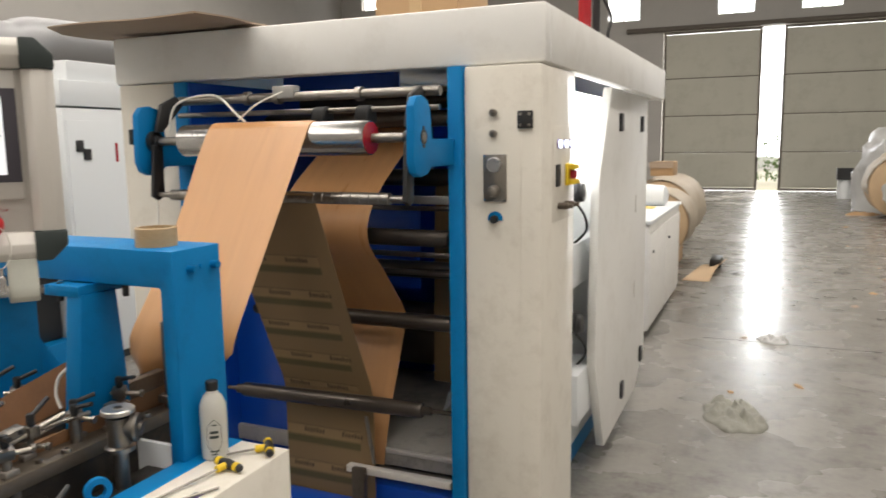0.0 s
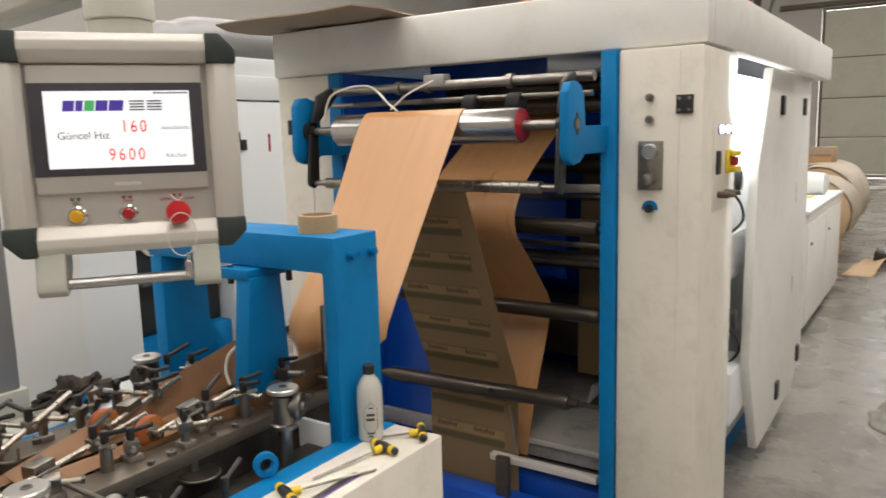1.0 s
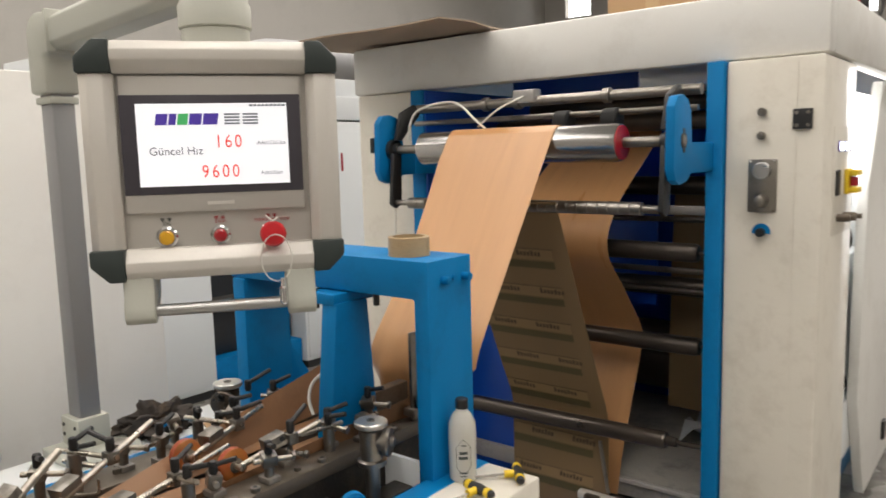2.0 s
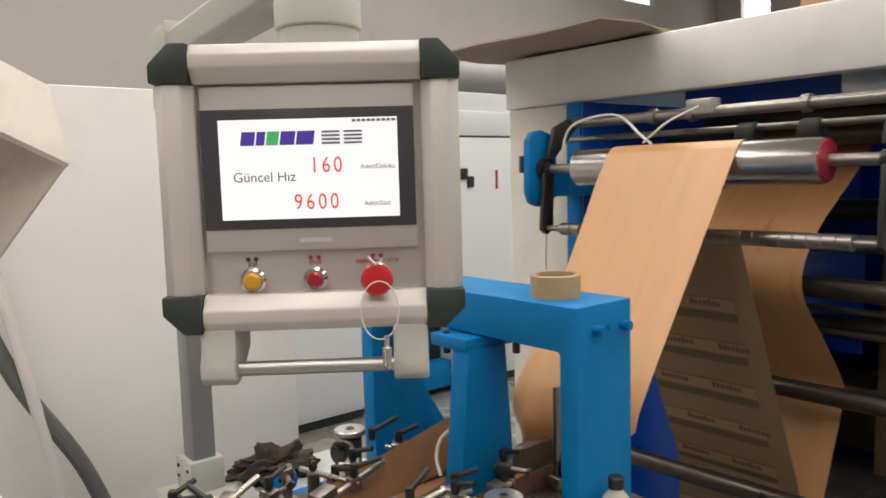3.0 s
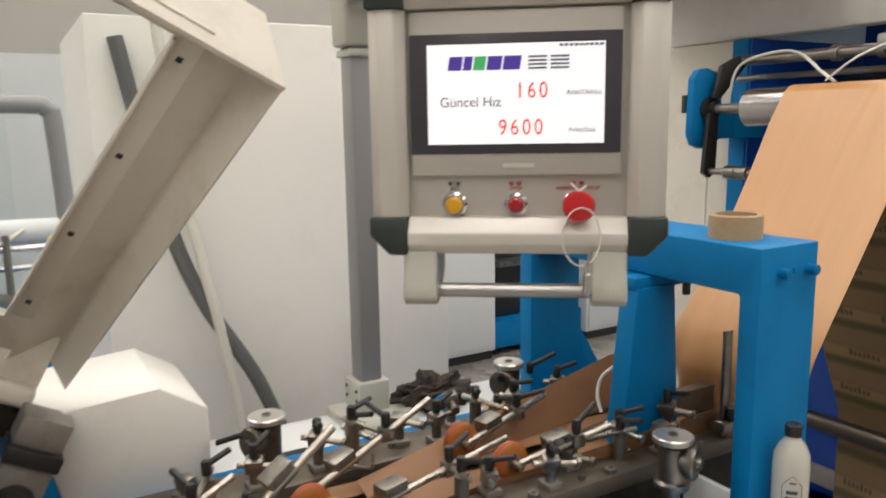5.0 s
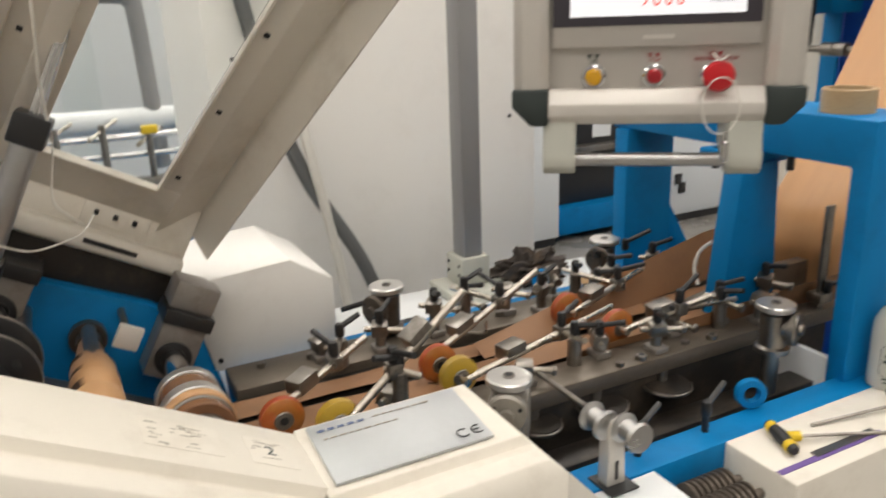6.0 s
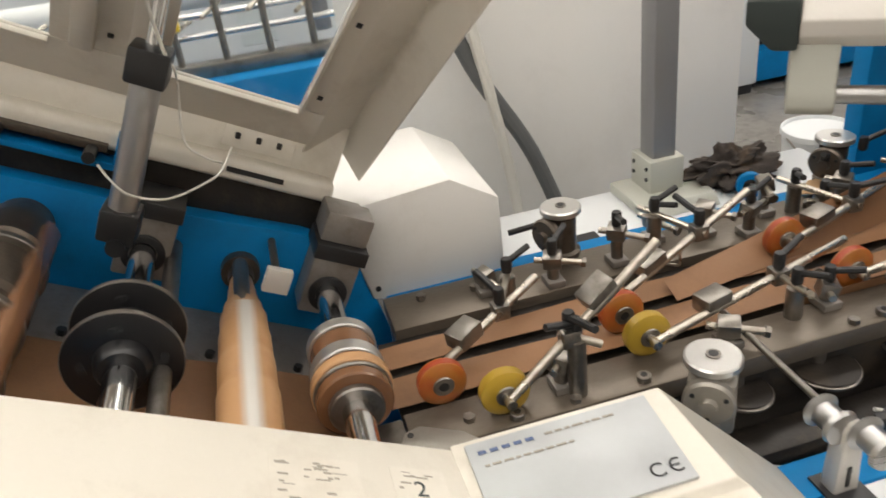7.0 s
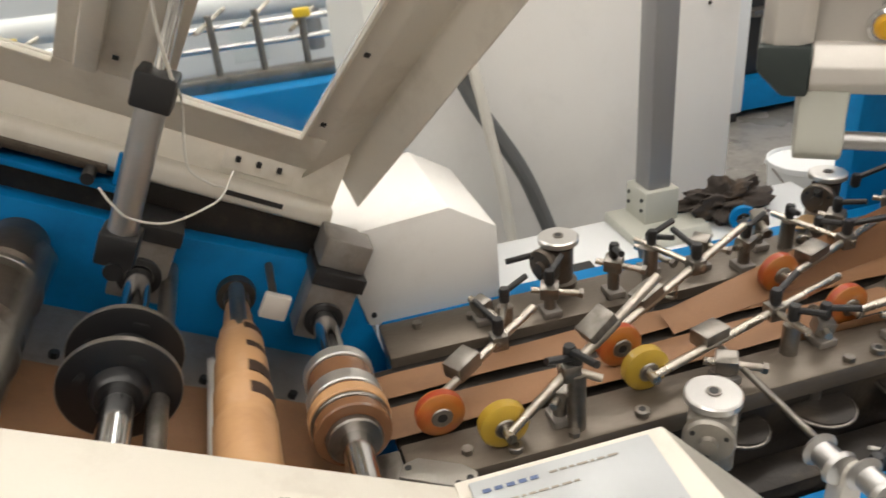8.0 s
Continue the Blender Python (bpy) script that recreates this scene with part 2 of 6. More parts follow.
def part(name, bm, material, parent, label="", local=False, origin=None, smooth=35.0):
    """One mesh under a thing or a part. The bmesh is in world metres, or in the parent's space if local."""
    pw = WORLD[parent] if parent is not None else Matrix()
    ow = (pw @ origin if local else origin) if origin is not None else pw
    if local and origin is not None:
        bm.transform(origin.inverted())
    elif not local:
        bm.transform(ow.inverted())
    ob = new(name, finish(bm, name, material, smooth))
    ob.parent = parent
    ob.matrix_basis = pw.inverted() @ ow if parent is not None else ow
    WORLD[ob] = ow.copy()
    return tagged(ob, label) if label else ob


def solid(name, bm, material, label, category, kind="", group="", smooth=35.0):
    ob = part(name, bm, material, None, smooth=smooth)
    return tagged(ob, label, category, group, kind)


def B():
    return bmesh.new()


def bevel(bm, verts, w, seg=2):
    es = list({e for v in verts for e in v.link_edges})
    es = [e for e in es if len(e.link_faces) == 2 and e.calc_face_angle(0) > 0.5]
    if w > 0:
        bmesh.ops.bevel(bm, geom=es, offset=w, segments=seg, affect="EDGES", profile=0.5, clamp_overlap=True)


def box(bm, x0, x1, y0, y1, z0, z1, bev=0.0, m=None, seg=2):
    r = bmesh.ops.create_cube(bm, size=1.0)["verts"]
    bmesh.ops.scale(bm, vec=(abs(x1 - x0), abs(y1 - y0), abs(z1 - z0)), verts=r)
    bmesh.ops.translate(bm, vec=((x0 + x1) / 2, (y0 + y1) / 2, (z0 + z1) / 2), verts=r)
    if m is not None:
        bmesh.ops.transform(bm, matrix=m, verts=r)
    if bev:
        bevel(bm, r, bev, seg)
    return bm


def cyl(bm, p0, p1, r, r2=None, seg=24, bev=0.0):
    p0, p1 = Vector(p0), Vector(p1)
    d = p1 - p0
    m = Matrix.Translation((p0 + p1) / 2) @ d.to_track_quat("Z", "Y").to_matrix().to_4x4()
    vs = bmesh.ops.create_cone(bm, cap_ends=True, segments=seg, radius1=r, radius2=r if r2 is None else r2, depth=d.length, matrix=m)["verts"]
    if bev:
        es = [e for v in vs for e in v.link_edges if len(e.link_faces) == 2 and e.calc_face_angle(0) > 1.0]
        bmesh.ops.bevel(bm, geom=list(set(es)), offset=bev, segments=2, affect="EDGES")
    return bm


def lathe(bm, p0, axis, prof, seg=32):
    """Turn a profile of (distance along the axis, radius) round an axis; closed at both ends."""
    p0, q = Vector(p0), Vector(axis).normalized().to_track_quat("Z", "Y").to_matrix()
    rings = []
    for a, r in prof:
        rings.append([bm.verts.new(p0 + q @ Vector((r * math.cos(k * math.tau / seg), r * math.sin(k * math.tau / seg), a))) for k in range(seg)])
    for u, v in zip(rings, rings[1:]):
        for k in range(seg):
            bm.faces.new((u[k], u[(k + 1) % seg], v[(k + 1) % seg], v[k]))
    bm.faces.new(rings[0][::-1])
    bm.faces.new(rings[-1])
    return bm


def ring(bm, p0, axis, r_in, r_out, h, seg=32, bev=0.0015):
    """A flat ring (washer, hoop, roll) along an axis."""
    p0, q = Vector(p0), Vector(axis).normalized().to_track_quat("Z", "Y").to_matrix()
    prof = [(0, r_in), (0, r_out - bev), (bev, r_out), (h - bev, r_out), (h, r_out - bev), (h, r_in)]
    rings = [[bm.verts.new(p0 + q @ Vector((r * math.cos(k * math.tau / seg), r * math.sin(k * math.tau / seg), a))) for k in range(seg)] for a, r in prof]
    for u, v in zip(rings, rings[1:] + rings[:1]):
        for k in range(seg):
            bm.faces.new((u[k], u[(k + 1) % seg], v[(k + 1) % seg], v[k]))
    return bm


def prism(bm, poly, axis, a0, a1, bev=0.0):
    """A polygon, drawn in the two other axes, pushed along axis from a0 to a1."""
    def at(u, v, a):
        return {"x": (a, u, v), "y": (u, a, v), "z": (u, v, a)}[axis]
    lo = [bm.verts.new(at(u, v, a0)) for u, v in poly]
    hi = [bm.verts.new(at(u, v, a1)) for u, v in poly]
    n = len(poly)
    bm.faces.new(lo), bm.faces.new(hi[::-1])
    for k in range(n):
        bm.faces.new((lo[k], hi[k], hi[(k + 1) % n], lo[(k + 1) % n]))
    bmesh.ops.recalc_face_normals(bm, faces=bm.faces)
    if bev:
        bevel(bm, lo + hi, bev)
    return bm


def smooth_path(pts, n=8):
    pts = [Vector(p) for p in pts]
    out = []
    for i in range(len(pts) - 1):
        p0, p1, p2, p3 = pts[max(i - 1, 0)], pts[i], pts[i + 1], pts[min(i + 2, len(pts) - 1)]
        for k in range(n):
            t = k / n
            out.append(0.5 * ((2 * p1) + (p2 - p0) * t + (2 * p0 - 5 * p1 + 4 * p2 - p3) * t * t + (3 * p1 - p0 - 3 * p2 + p3) * t ** 3))
    return out + [pts[-1]]


def tube(bm, pts, r, seg=10, n=8, straight=False):
    """A round tube, hose or cable along points."""
    pts = [Vector(p) for p in pts] if straight else smooth_path(pts, n)
    rings, up = [], Vector((0.3, 0.2, 1)).normalized()
    for i, p in enumerate(pts):
        d = (pts[min(i + 1, len(pts) - 1)] - pts[max(i - 1, 0)]).normalized()
        s = d.cross(up)
        s = s.normalized() if s.length > 1e-4 else Vector((1, 0, 0))
        w = s.cross(d)
        rings.append([bm.verts.new(p + r * (math.cos(k * math.tau / seg) * s + math.sin(k * math.tau / seg) * w)) for k in range(seg)])
    for u, v in zip(rings, rings[1:]):
        for k in range(seg):
            bm.faces.new((u[k], u[(k + 1) % seg], v[(k + 1) % seg], v[k]))
    bm.faces.new(rings[0][::-1]), bm.faces.new(rings[-1])
    return bm


def sheet(bm, rows, thick=0.0006):
    """A thin sheet through rows of points, with a little thickness."""
    grid = [[Vector(p) for p in r] for r in rows]
    nr, nc = len(grid), len(grid[0])
    top, bot = [], []
    for i in range(nr):
        a, b = [], []
        for j in range(nc):
            du = grid[min(i + 1, nr - 1)][j] - grid[max(i - 1, 0)][j]
            dv = grid[i][min(j + 1, nc - 1)] - grid[i][max(j - 1, 0)]
            nn = du.cross(dv)
            nn = nn.normalized() if nn.length > 1e-9 else Vector((0, 0, 1))
            a.append(bm.verts.new(grid[i][j] + nn * thick / 2))
            b.append(bm.verts.new(grid[i][j] - nn * thick / 2))
        top.append(a), bot.append(b)
    for i in range(nr - 1):
        for j in range(nc - 1):
            bm.faces.new((top[i][j], top[i][j + 1], top[i + 1][j + 1], top[i + 1][j]))
            bm.faces.new((bot[i][j], bot[i + 1][j], bot[i + 1][j + 1], bot[i][j + 1]))
    for i in range(nr - 1):
        for j in (0, nc - 1):
            bm.faces.new((top[i][j], top[i + 1][j], bot[i + 1][j], bot[i][j]))
    for j in range(nc - 1):
        for i in (0, nr - 1):
            bm.faces.new((top[i][j], top[i][j + 1], bot[i][j + 1], bot[i][j]))
    return bm


def text_mesh(txt, size, m, align="LEFT"):
    """Letters of the built-in font as a bmesh, slightly raised."""
    cu = bpy.data.curves.new("lettering", "FONT")
    cu.body, cu.size, cu.align_x, cu.extrude = txt, size, align, 0.0002
    ob = bpy.data.objects.new("lettering", cu)
    scene.collection.objects.link(ob)
    dg = bpy.context.evaluated_depsgraph_get()
    me = bpy.data.meshes.new_from_object(ob.evaluated_get(dg))
    bm = bmesh.new()
    bm.from_mesh(me)
    bm.transform(m)
    bpy.data.objects.remove(ob)
    bpy.data.curves.remove(cu)
    bpy.data.meshes.remove(me)
    return bm
# ---- the hall ----
XW, XE, YS, YN, ZC = -15.0, 9.0, -9.0, 25.1, 8.0
solid("floor", box(B(), XW - 0.2, XE + 0.2, YS - 0.2, YN + 0.25, -0.15, 0.0), CONCRETE, "worn polished grey concrete factory floor", "floor", "structure")
solid("ground", box(B(), -120, 120, YN + 0.25, 220, -0.3, -0.05), GRASS, "dry ground outside the factory door", "ground", "structure")

# North wall with the doorway and high windows
DX0, DX1, DZ = -3.48, 2.80, 4.86
wins = [(-5.25, -4.21), (-1.94, -0.87), (0.36, 1.46), (3.6, 4.7)]
bm = B()
xs = sorted({XW - 0.2, XE + 0.2, *[v for w in wins for v in w]})
WZ0, WZ1 = 5.27, 6.35
box(bm, XW - 0.2, DX0, YN, YN + 0.25, 0, WZ0)
box(bm, DX1, XE + 0.2, YN, YN + 0.25, 0, WZ0)
box(bm, DX0, DX1, YN, YN + 0.25, DZ, WZ0)
box(bm, XW - 0.2, -14.15, YN, YN + 0.25, WZ1, ZC)
box(bm, -13.15, XE + 0.2, YN, YN + 0.25, WZ1, ZC)
box(bm, -14.15, -13.15, YN, YN + 0.25, 7.6, ZC)
for a, b_ in zip(xs, xs[1:]):
    if (a, b_) not in wins:
        box(bm, a, b_, YN, YN + 0.25, WZ0, WZ1)
solid("wall_north", bm, PLASTER, "grey plastered end wall with high windows", "wall", "structure")
for k, (a, b_) in enumerate(wins):
    w = thing(f"window_{k + 1}", "small high factory window full of daylight", "window", ((a + b_) / 2, YN + 0.1, WZ0), kind="structure")
    bm = B()
    for q in (a, (a + b_) / 2 - 0.02, b_ - 0.04):
        box(bm, q, q + 0.04, YN + 0.08, YN + 0.14, WZ0, WZ1)
    box(bm, a, b_, YN + 0.07, YN + 0.15, WZ0, WZ0 + 0.04)
    box(bm, a, b_, YN + 0.07, YN + 0.15, WZ1 - 0.04, WZ1)
    part("window_frame", bm, LIGHTGREY, w)
# West wall with a band of windows
bm = B()
wy = [(19.6, 21.4)]
ys = sorted({YS, YN, *[v for w in wy for v in w]})
box(bm, XW - 0.2, XW, YS, YN, 0, 6.7)
box(bm, XW - 0.2, XW, YS, YN, 7.7, ZC)
for a, b_ in zip(ys, ys[1:]):
    if (a, b_) not in wy:
        box(bm, XW - 0.2, XW, a, b_, 6.7, 7.7)
solid("wall_west", bm, PLASTER, "grey plastered side wall with high windows", "wall", "structure")
solid("wall_east", box(B(), XE, XE + 0.2, YS, YN, 0, ZC), PLASTER, "plain grey plastered side wall", "wall", "structure")
solid("wall_south", box(B(), XW - 0.2, XE + 0.2, YS - 0.2, YS, 0, ZC), PLASTER, "plain grey plastered end wall", "wall", "structure")
# roof out of view; its skylight openings are added
bm = B()
ed = [XW - 0.2] + [v for s in SKY_X for v in (s - 0.8, s + 0.8)] + [XE + 0.2]
for a, b_ in zip(ed[::2], ed[1::2]):
    box(bm, a, b_, YS - 0.2, YN + 0.25, ZC, ZC + 0.12)
for s in SKY_X:
    box(bm, s - 0.8, s + 0.8, YS - 0.2, -8.6, ZC, ZC + 0.12)
    box(bm, s - 0.8, s + 0.8, 19.6, YN + 0.25, ZC, ZC + 0.12)
solid("ceiling", bm, ROOF, "unseen sheet roof with added skylight openings", "ceiling", "structure")
# conduit and a beam over the doors
bm = B()
box(bm, -4.6, XE, YN - 0.10, YN - 0.002, 4.88, 5.02, 0.01)
solid("trim", bm, DOORFRAME, "dark steel sliding rail over the hall doors", "rail", "structure")


def hall_door(name, x0, x1, label):
    d = thing(name, label, "door", ((x0 + x1) / 2, YN - 0.06, 0), kind="structure")
    fr = B()
    for q in (x0, x1 - 0.07):
        box(fr, q, q + 0.07, YN - 0.10, YN - 0.02, 0.02, 4.84, 0.004)
    for z in (0.02, 4.77):
        box(fr, x0 + 0.07, x1 - 0.07, YN - 0.10, YN - 0.02, z, z + 0.07, 0.004)
    part("door_frame", fr, DOORFRAME, d)
    zs = [0.09, 1.17, 2.29, 3.43, 4.77]
    for za, zb in zip(zs, zs[1:]):
        bm = B()
        n = 12
        prof = []
        for k in range(n + 1):
            z = za + 0.015 + (zb - za - 0.03) * k / n
            prof.append((YN - 0.075 - (0.012 if k % 2 else 0.0), z))
        poly = prof + [(YN - 0.045, zb - 0.015), (YN - 0.045, za + 0.015)]
        prism(bm, poly, "x", x0 + 0.07, x1 - 0.07)
        part("panel", bm, DOORMAT, d)
    for z in zs[1:-1]:
        part("rail", box(B(), x0 + 0.07, x1 - 0.07, YN - 0.079, YN - 0.04, z - 0.014, z + 0.014), DOORFRAME, d)
    return d


hall_door("door_1", -3.44, -0.63, "tall grey-green sheet steel sliding door, slightly open")
hall_door("door_2", -0.045, 2.85, "tall grey-green sheet steel sliding door, drawn aside")
# bush seen through the door gap
rng = random.Random(4)
bm = B()
for k in range(700):
    p = Vector((rng.gauss(-0.4, 1.4), 30 + rng.gauss(0, 0.7), abs(rng.gauss(0.7, 0.6))))
    s = rng.uniform(0.05, 0.13)
    q = Euler((rng.uniform(0, 6), rng.uniform(0, 6), rng.uniform(0, 6))).to_matrix()
    vs = [bm.verts.new(p + q @ Vector(c) * s) for c in ((-1, 0, 0), (0, -0.4, 0.1), (1, 0, 0), (0, 0.4, 0.1))]
    bm.faces.new(vs)
tagged(solid("bush", bm, LEAF, "sunlit green bush outside the hall", "bush"), kind="stuff")
# opaque strips added over the openings to keep the sun out
for k, s in enumerate(SKY_X):
    solid(f"window_roof_{k + 1}", box(B(), s - 0.8, s + 0.8, -8.6, 19.6, ZC + 0.02, ZC + 0.05), COOLWHITE, "unseen opaque white roof strip that blocks the sun", "roof light", "structure")

GLARE = mat("overcast_distance", (0.8, 0.8, 0.8), 0.9, emit=((1.0, 0.99, 0.96), 2.2))
solid("backdrop", box(B(), -40, 40, 70.0, 70.2, -0.05, 34.0), GLARE, "bright hazy daylight distance outside the hall", "backdrop", "structure")
# ---- the unwinding and printing tower ----
tw = thing("printing_tower", "white and blue steel tower of a paper bag machine", "machine", (-1.6, 3.7, 0))
part("hood_top", box(B(), -2.388, -0.807, 2.512, 4.968, 2.000, 2.0185), WHITE, tw)
hood = part("hood_front", box(B(), -2.45, -0.745, 2.45, 2.51, 1.845, 2.02, 0.012), WHITE, tw, "white sheet steel hood front")
part("hood_side", box(B(), -0.805, -0.745, 2.512, 5.03, 1.845, 2.02, 0.012), WHITE, tw)
part("hood_side", box(B(), -2.45, -2.39, 2.512, 5.03, 1.845, 2.02, 0.012), WHITE, tw)
part("hood_back", box(B(), -2.388, -0.807, 4.97, 5.03, 1.845, 2.02, 0.012), WHITE, tw)
post = part("post", box(B(), -0.995, -0.748, 2.42, 2.815, 0.0, 1.84, 0.008), CREAM, tw, "cream front post with controls")
part("fold_line", box(B(), -0.8145, -0.8125, 2.4185, 2.421, 0.02, 1.83), CREAM, post)
part("post", box(B(), -2.40, -2.125, 2.42, 2.85, 0.0, 1.84, 0.008), CREAM, tw)
part("side_frame", box(B(), -1.045, -0.998, 2.405, 4.9, 0.0, 1.842, 0.004), BLUE, tw, "blue painted side frame")
part("side_frame", box(B(), -2.122, -2.063, 2.405, 4.9, 0.0, 1.842, 0.004), BLUE, tw, "blue painted side frame")
part("back_panel", box(B(), -2.06, -1.048, 4.55, 4.6, 0.1, 1.84), DEEPBLUE, tw, "deep blue rear sheet")
part("inner_panel", box(B(), -2.06, -1.048, 3.55, 3.58, 0.1, 1.45), DEEPBLUE, tw, "deep blue inner sheet")
part("side_liner", box(B(), -2.062, -2.056, 2.412, 4.54, 0.1, 1.838), DEEPBLUE, tw, "deep blue liner sheet")
part("front_sheet", box(B(), -2.054, -1.70, 2.60, 2.606, 0.41, 1.09), DEEPBLUE, tw, "deep blue front sheet")
part("hook", tube(B(), [(-1.93, 2.598, 1.03), (-1.92, 2.57, 1.0), (-1.89, 2.56, 0.99), (-1.86, 2.57, 1.01)], 0.004), BLACK, tw)
part("base_beam", box(B(), -2.06, -1.048, 2.50, 2.56, 0.10, 0.40, 0.004), DEEPBLUE, tw)
part("tray_lip", box(B(), -1.66, -1.05, 2.565, 2.58, 0.492, 0.508, 0.002), PALESILVER, tw)
part("drip_tray", box(B(), -2.06, -1.05, 2.58, 3.5, 0.44, 0.50, 0.004), TRAY, tw, "grey oily drip tray")
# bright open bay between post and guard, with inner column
part("inner_wall", box(B(), -0.996, -0.984, 2.853, 4.9, 0.12, 1.84), COOLWHITE, tw)
# added panel whose glow paints the bay's strong light; no known lamp
GLOWPANEL = mat("glowing_bay_panel", (0.8, 0.8, 0.8), 0.5, emit=((1.0, 0.99, 0.97), 2.2))
part("lamp_panel", box(B(), -0.982, -0.974, 2.86, 4.7, 1.43, 1.835, 0.002), GLOWPANEL, tw, "added white bay panel, glowing for the bay's strong light")
part("ledge_box", box(B(), -0.983, -0.925, 3.15, 4.1, 0.95, 1.15, 0.006), COOLWHITE, tw)
part("junction_box", box(B(), -0.983, -0.88, 3.45, 3.80, 0.34, 0.575, 0.006), COOLWHITE, tw, "white junction box")
for z in (1.385, 0.79):
    bm = lathe(B(), (-0.99, 3.55, z), (1, 0, 0), [(0, 0.048), (0.085, 0.048), (0.09, 0.042), (0.105, 0.040), (0.107, 0.02)], 28)
    part("motor_flange", bm, BLACK, tw, "black motor end cap")
for z in (1.33, 0.74):
    part("cable", tube(B(), [(-0.91, 3.54, z), (-0.895, 3.62, z - 0.06), (-0.90, 3.66, z - 0.13), (-0.95, 3.60, z - 0.19)], 0.006), BLACK, tw)
# hinged side guard, folded sheet with slanted ends
poly = [(3.90, 1.86), (5.0, 1.86), (5.05, 0.30), (4.75, 0.12), (3.85, 0.10), (3.62, 0.58), (3.66, 1.43)]
gd = part("side_guard", prism(B(), poly, "x", -0.88, -0.84, 0.004), WHITE, tw, "white hinged side guard door")
for y, z in ((4.13, 1.70), (4.77, 1.70), (4.89, 0.30), (4.28, 0.26)):
    part("latch", box(B(), -0.842, -0.826, y - 0.03, y + 0.03, z - 0.045, z + 0.045, 0.003), BLACK, gd, "black plastic latch")
for z in (1.25, 0.75):
    part("vent_slot", box(B(), -0.8415, -0.8385, 4.63, 4.64, z - 0.05, z + 0.05), PRINTGREY, gd)
# controls on the post front
for z in (1.70, 1.638):
    bm = cyl(B(), (-0.899, 2.422, z), (-0.899, 2.405, z), 0.011, bev=0.002)
    cyl(bm, (-0.899, 2.405, z), (-0.899, 2.395, z), 0.006)
    part("toggle_switch", bm, STEEL, post)
sp = part("switch_plate", box(B(), -0.932, -0.858, 2.413, 2.421, 1.433, 1.576, 0.003), STEEL, post, "steel plate with gauge and knob")
part("gauge", lathe(B(), (-0.895, 2.414, 1.545), (0, -1, 0), [(0, 0.023), (0.012, 0.023), (0.014, 0.02), (0.010, 0.019)]), ALU, sp)
part("gauge_face", cyl(B(), (-0.895, 2.4065, 1.545), (-0.895, 2.4045, 1.545), 0.0175), PALESILVER, sp)
part("regulator_knob", lathe(B(), (-0.895, 2.414, 1.465), (0, -1, 0), [(0, 0.02), (0.008, 0.02), (0.02, 0.016), (0.03, 0.014), (0.032, 0.011)]), STEEL, sp)
for dx in (-0.031, 0.031):
    for dz in (-0.066, 0.066):
        part("screw", cyl(B(), (-0.895 + dx, 2.4135, 1.5045 + dz), (-0.895 + dx, 2.4105, 1.5045 + dz), 0.003, seg=10), CHROME, sp)
kn = part("rotary_switch", cyl(B(), (-0.895, 2.421, 1.379), (-0.895, 2.400, 1.379), 0.012, bev=0.002), BLACK, post, "black rotary switch")
bm = B()
pts = [(-0.895 + 0.024 * math.cos(a), 1.379 + 0.024 * math.sin(a)) for a in np.linspace(-0.2, math.pi + 0.2, 16)] + [(-0.895 + 0.012 * math.cos(a), 1.379 + 0.012 * math.sin(a)) for a in np.linspace(math.pi + 0.2, -0.2, 16)]
prism(bm, pts, "y", 2.4165, 2.4195)
part("scale_ring", bm, BLUE, kn, "blue scale ring")
mk = part("hinge_plate", box(B(), -0.822, -0.775, 2.410, 2.421, 1.652, 1.704, 0.002), BLACK, post, "black bolted hinge")
for dx in (-0.014, 0.014):
    for dz in (-0.016, 0.016):
        part("bolt", cyl(B(), (-0.7985 + dx, 2.4105, 1.678 + dz), (-0.7985 + dx, 2.4065, 1.678 + dz), 0.005, seg=6), STEEL, mk)
# controls on the post side
pn = part("side_panel", box(B(), -0.749, -0.7465, 2.535, 2.80, 1.36, 1.66, 0.001), CREAM, post)
for k in range(3):
    y = 2.594 + 0.075 * k
    lp = part("indicator_lamp", cyl(B(), (-0.747, y, 1.604), (-0.733, y, 1.604), 0.0125, bev=0.002), LED, pn, "lit white indicator lamp")
    part("bezel", ring(B(), (-0.747, y, 1.604), (1, 0, 0), 0.0125, 0.0155, 0.006, 24), PURPLE, lp)
es = part("isolator", box(B(), -0.747, -0.735, 2.68, 2.755, 1.468, 1.54, 0.004), YELLOW, pn, "yellow isolator with red handle")
for z in (1.472, 1.520):
    part("guard_fork", box(B(), -0.736, -0.712, 2.685, 2.75, z, z + 0.017, 0.004), YELLOW, es)
part("handle", box(B(), -0.735, -0.716, 2.70, 2.735, 1.491, 1.518, 0.003), DARKRED, es)
part("socket", box(B(), -0.747, -0.741, 2.567, 2.612, 1.47, 1.54, 0.002), BLACK, pn)
for y in (2.60, 2.68):
    bm = cyl(B(), (-0.747, y, 1.408), (-0.712, y, 1.408), 0.011, bev=0.002)
    cyl(bm, (-0.714, y, 1.408), (-0.698, y, 1.408), 0.007)
    part("connector", bm, DARKSTEEL, pn)
# brackets for the front roller
def bracket(x, label):
    pr = [(2.42, 1.545), (2.42, 1.625), (2.245, 1.625), (2.235, 1.71), (2.215, 1.735), (2.18, 1.745), (2.145, 1.74), (2.125, 1.715), (2.12, 1.56), (2.135, 1.53), (2.165, 1.518), (2.21, 1.525), (2.24, 1.545)]
    return part("roller_bracket", prism(B(), pr, "x", x - 0.012, x + 0.012, 0.003), BLUE, tw, label)


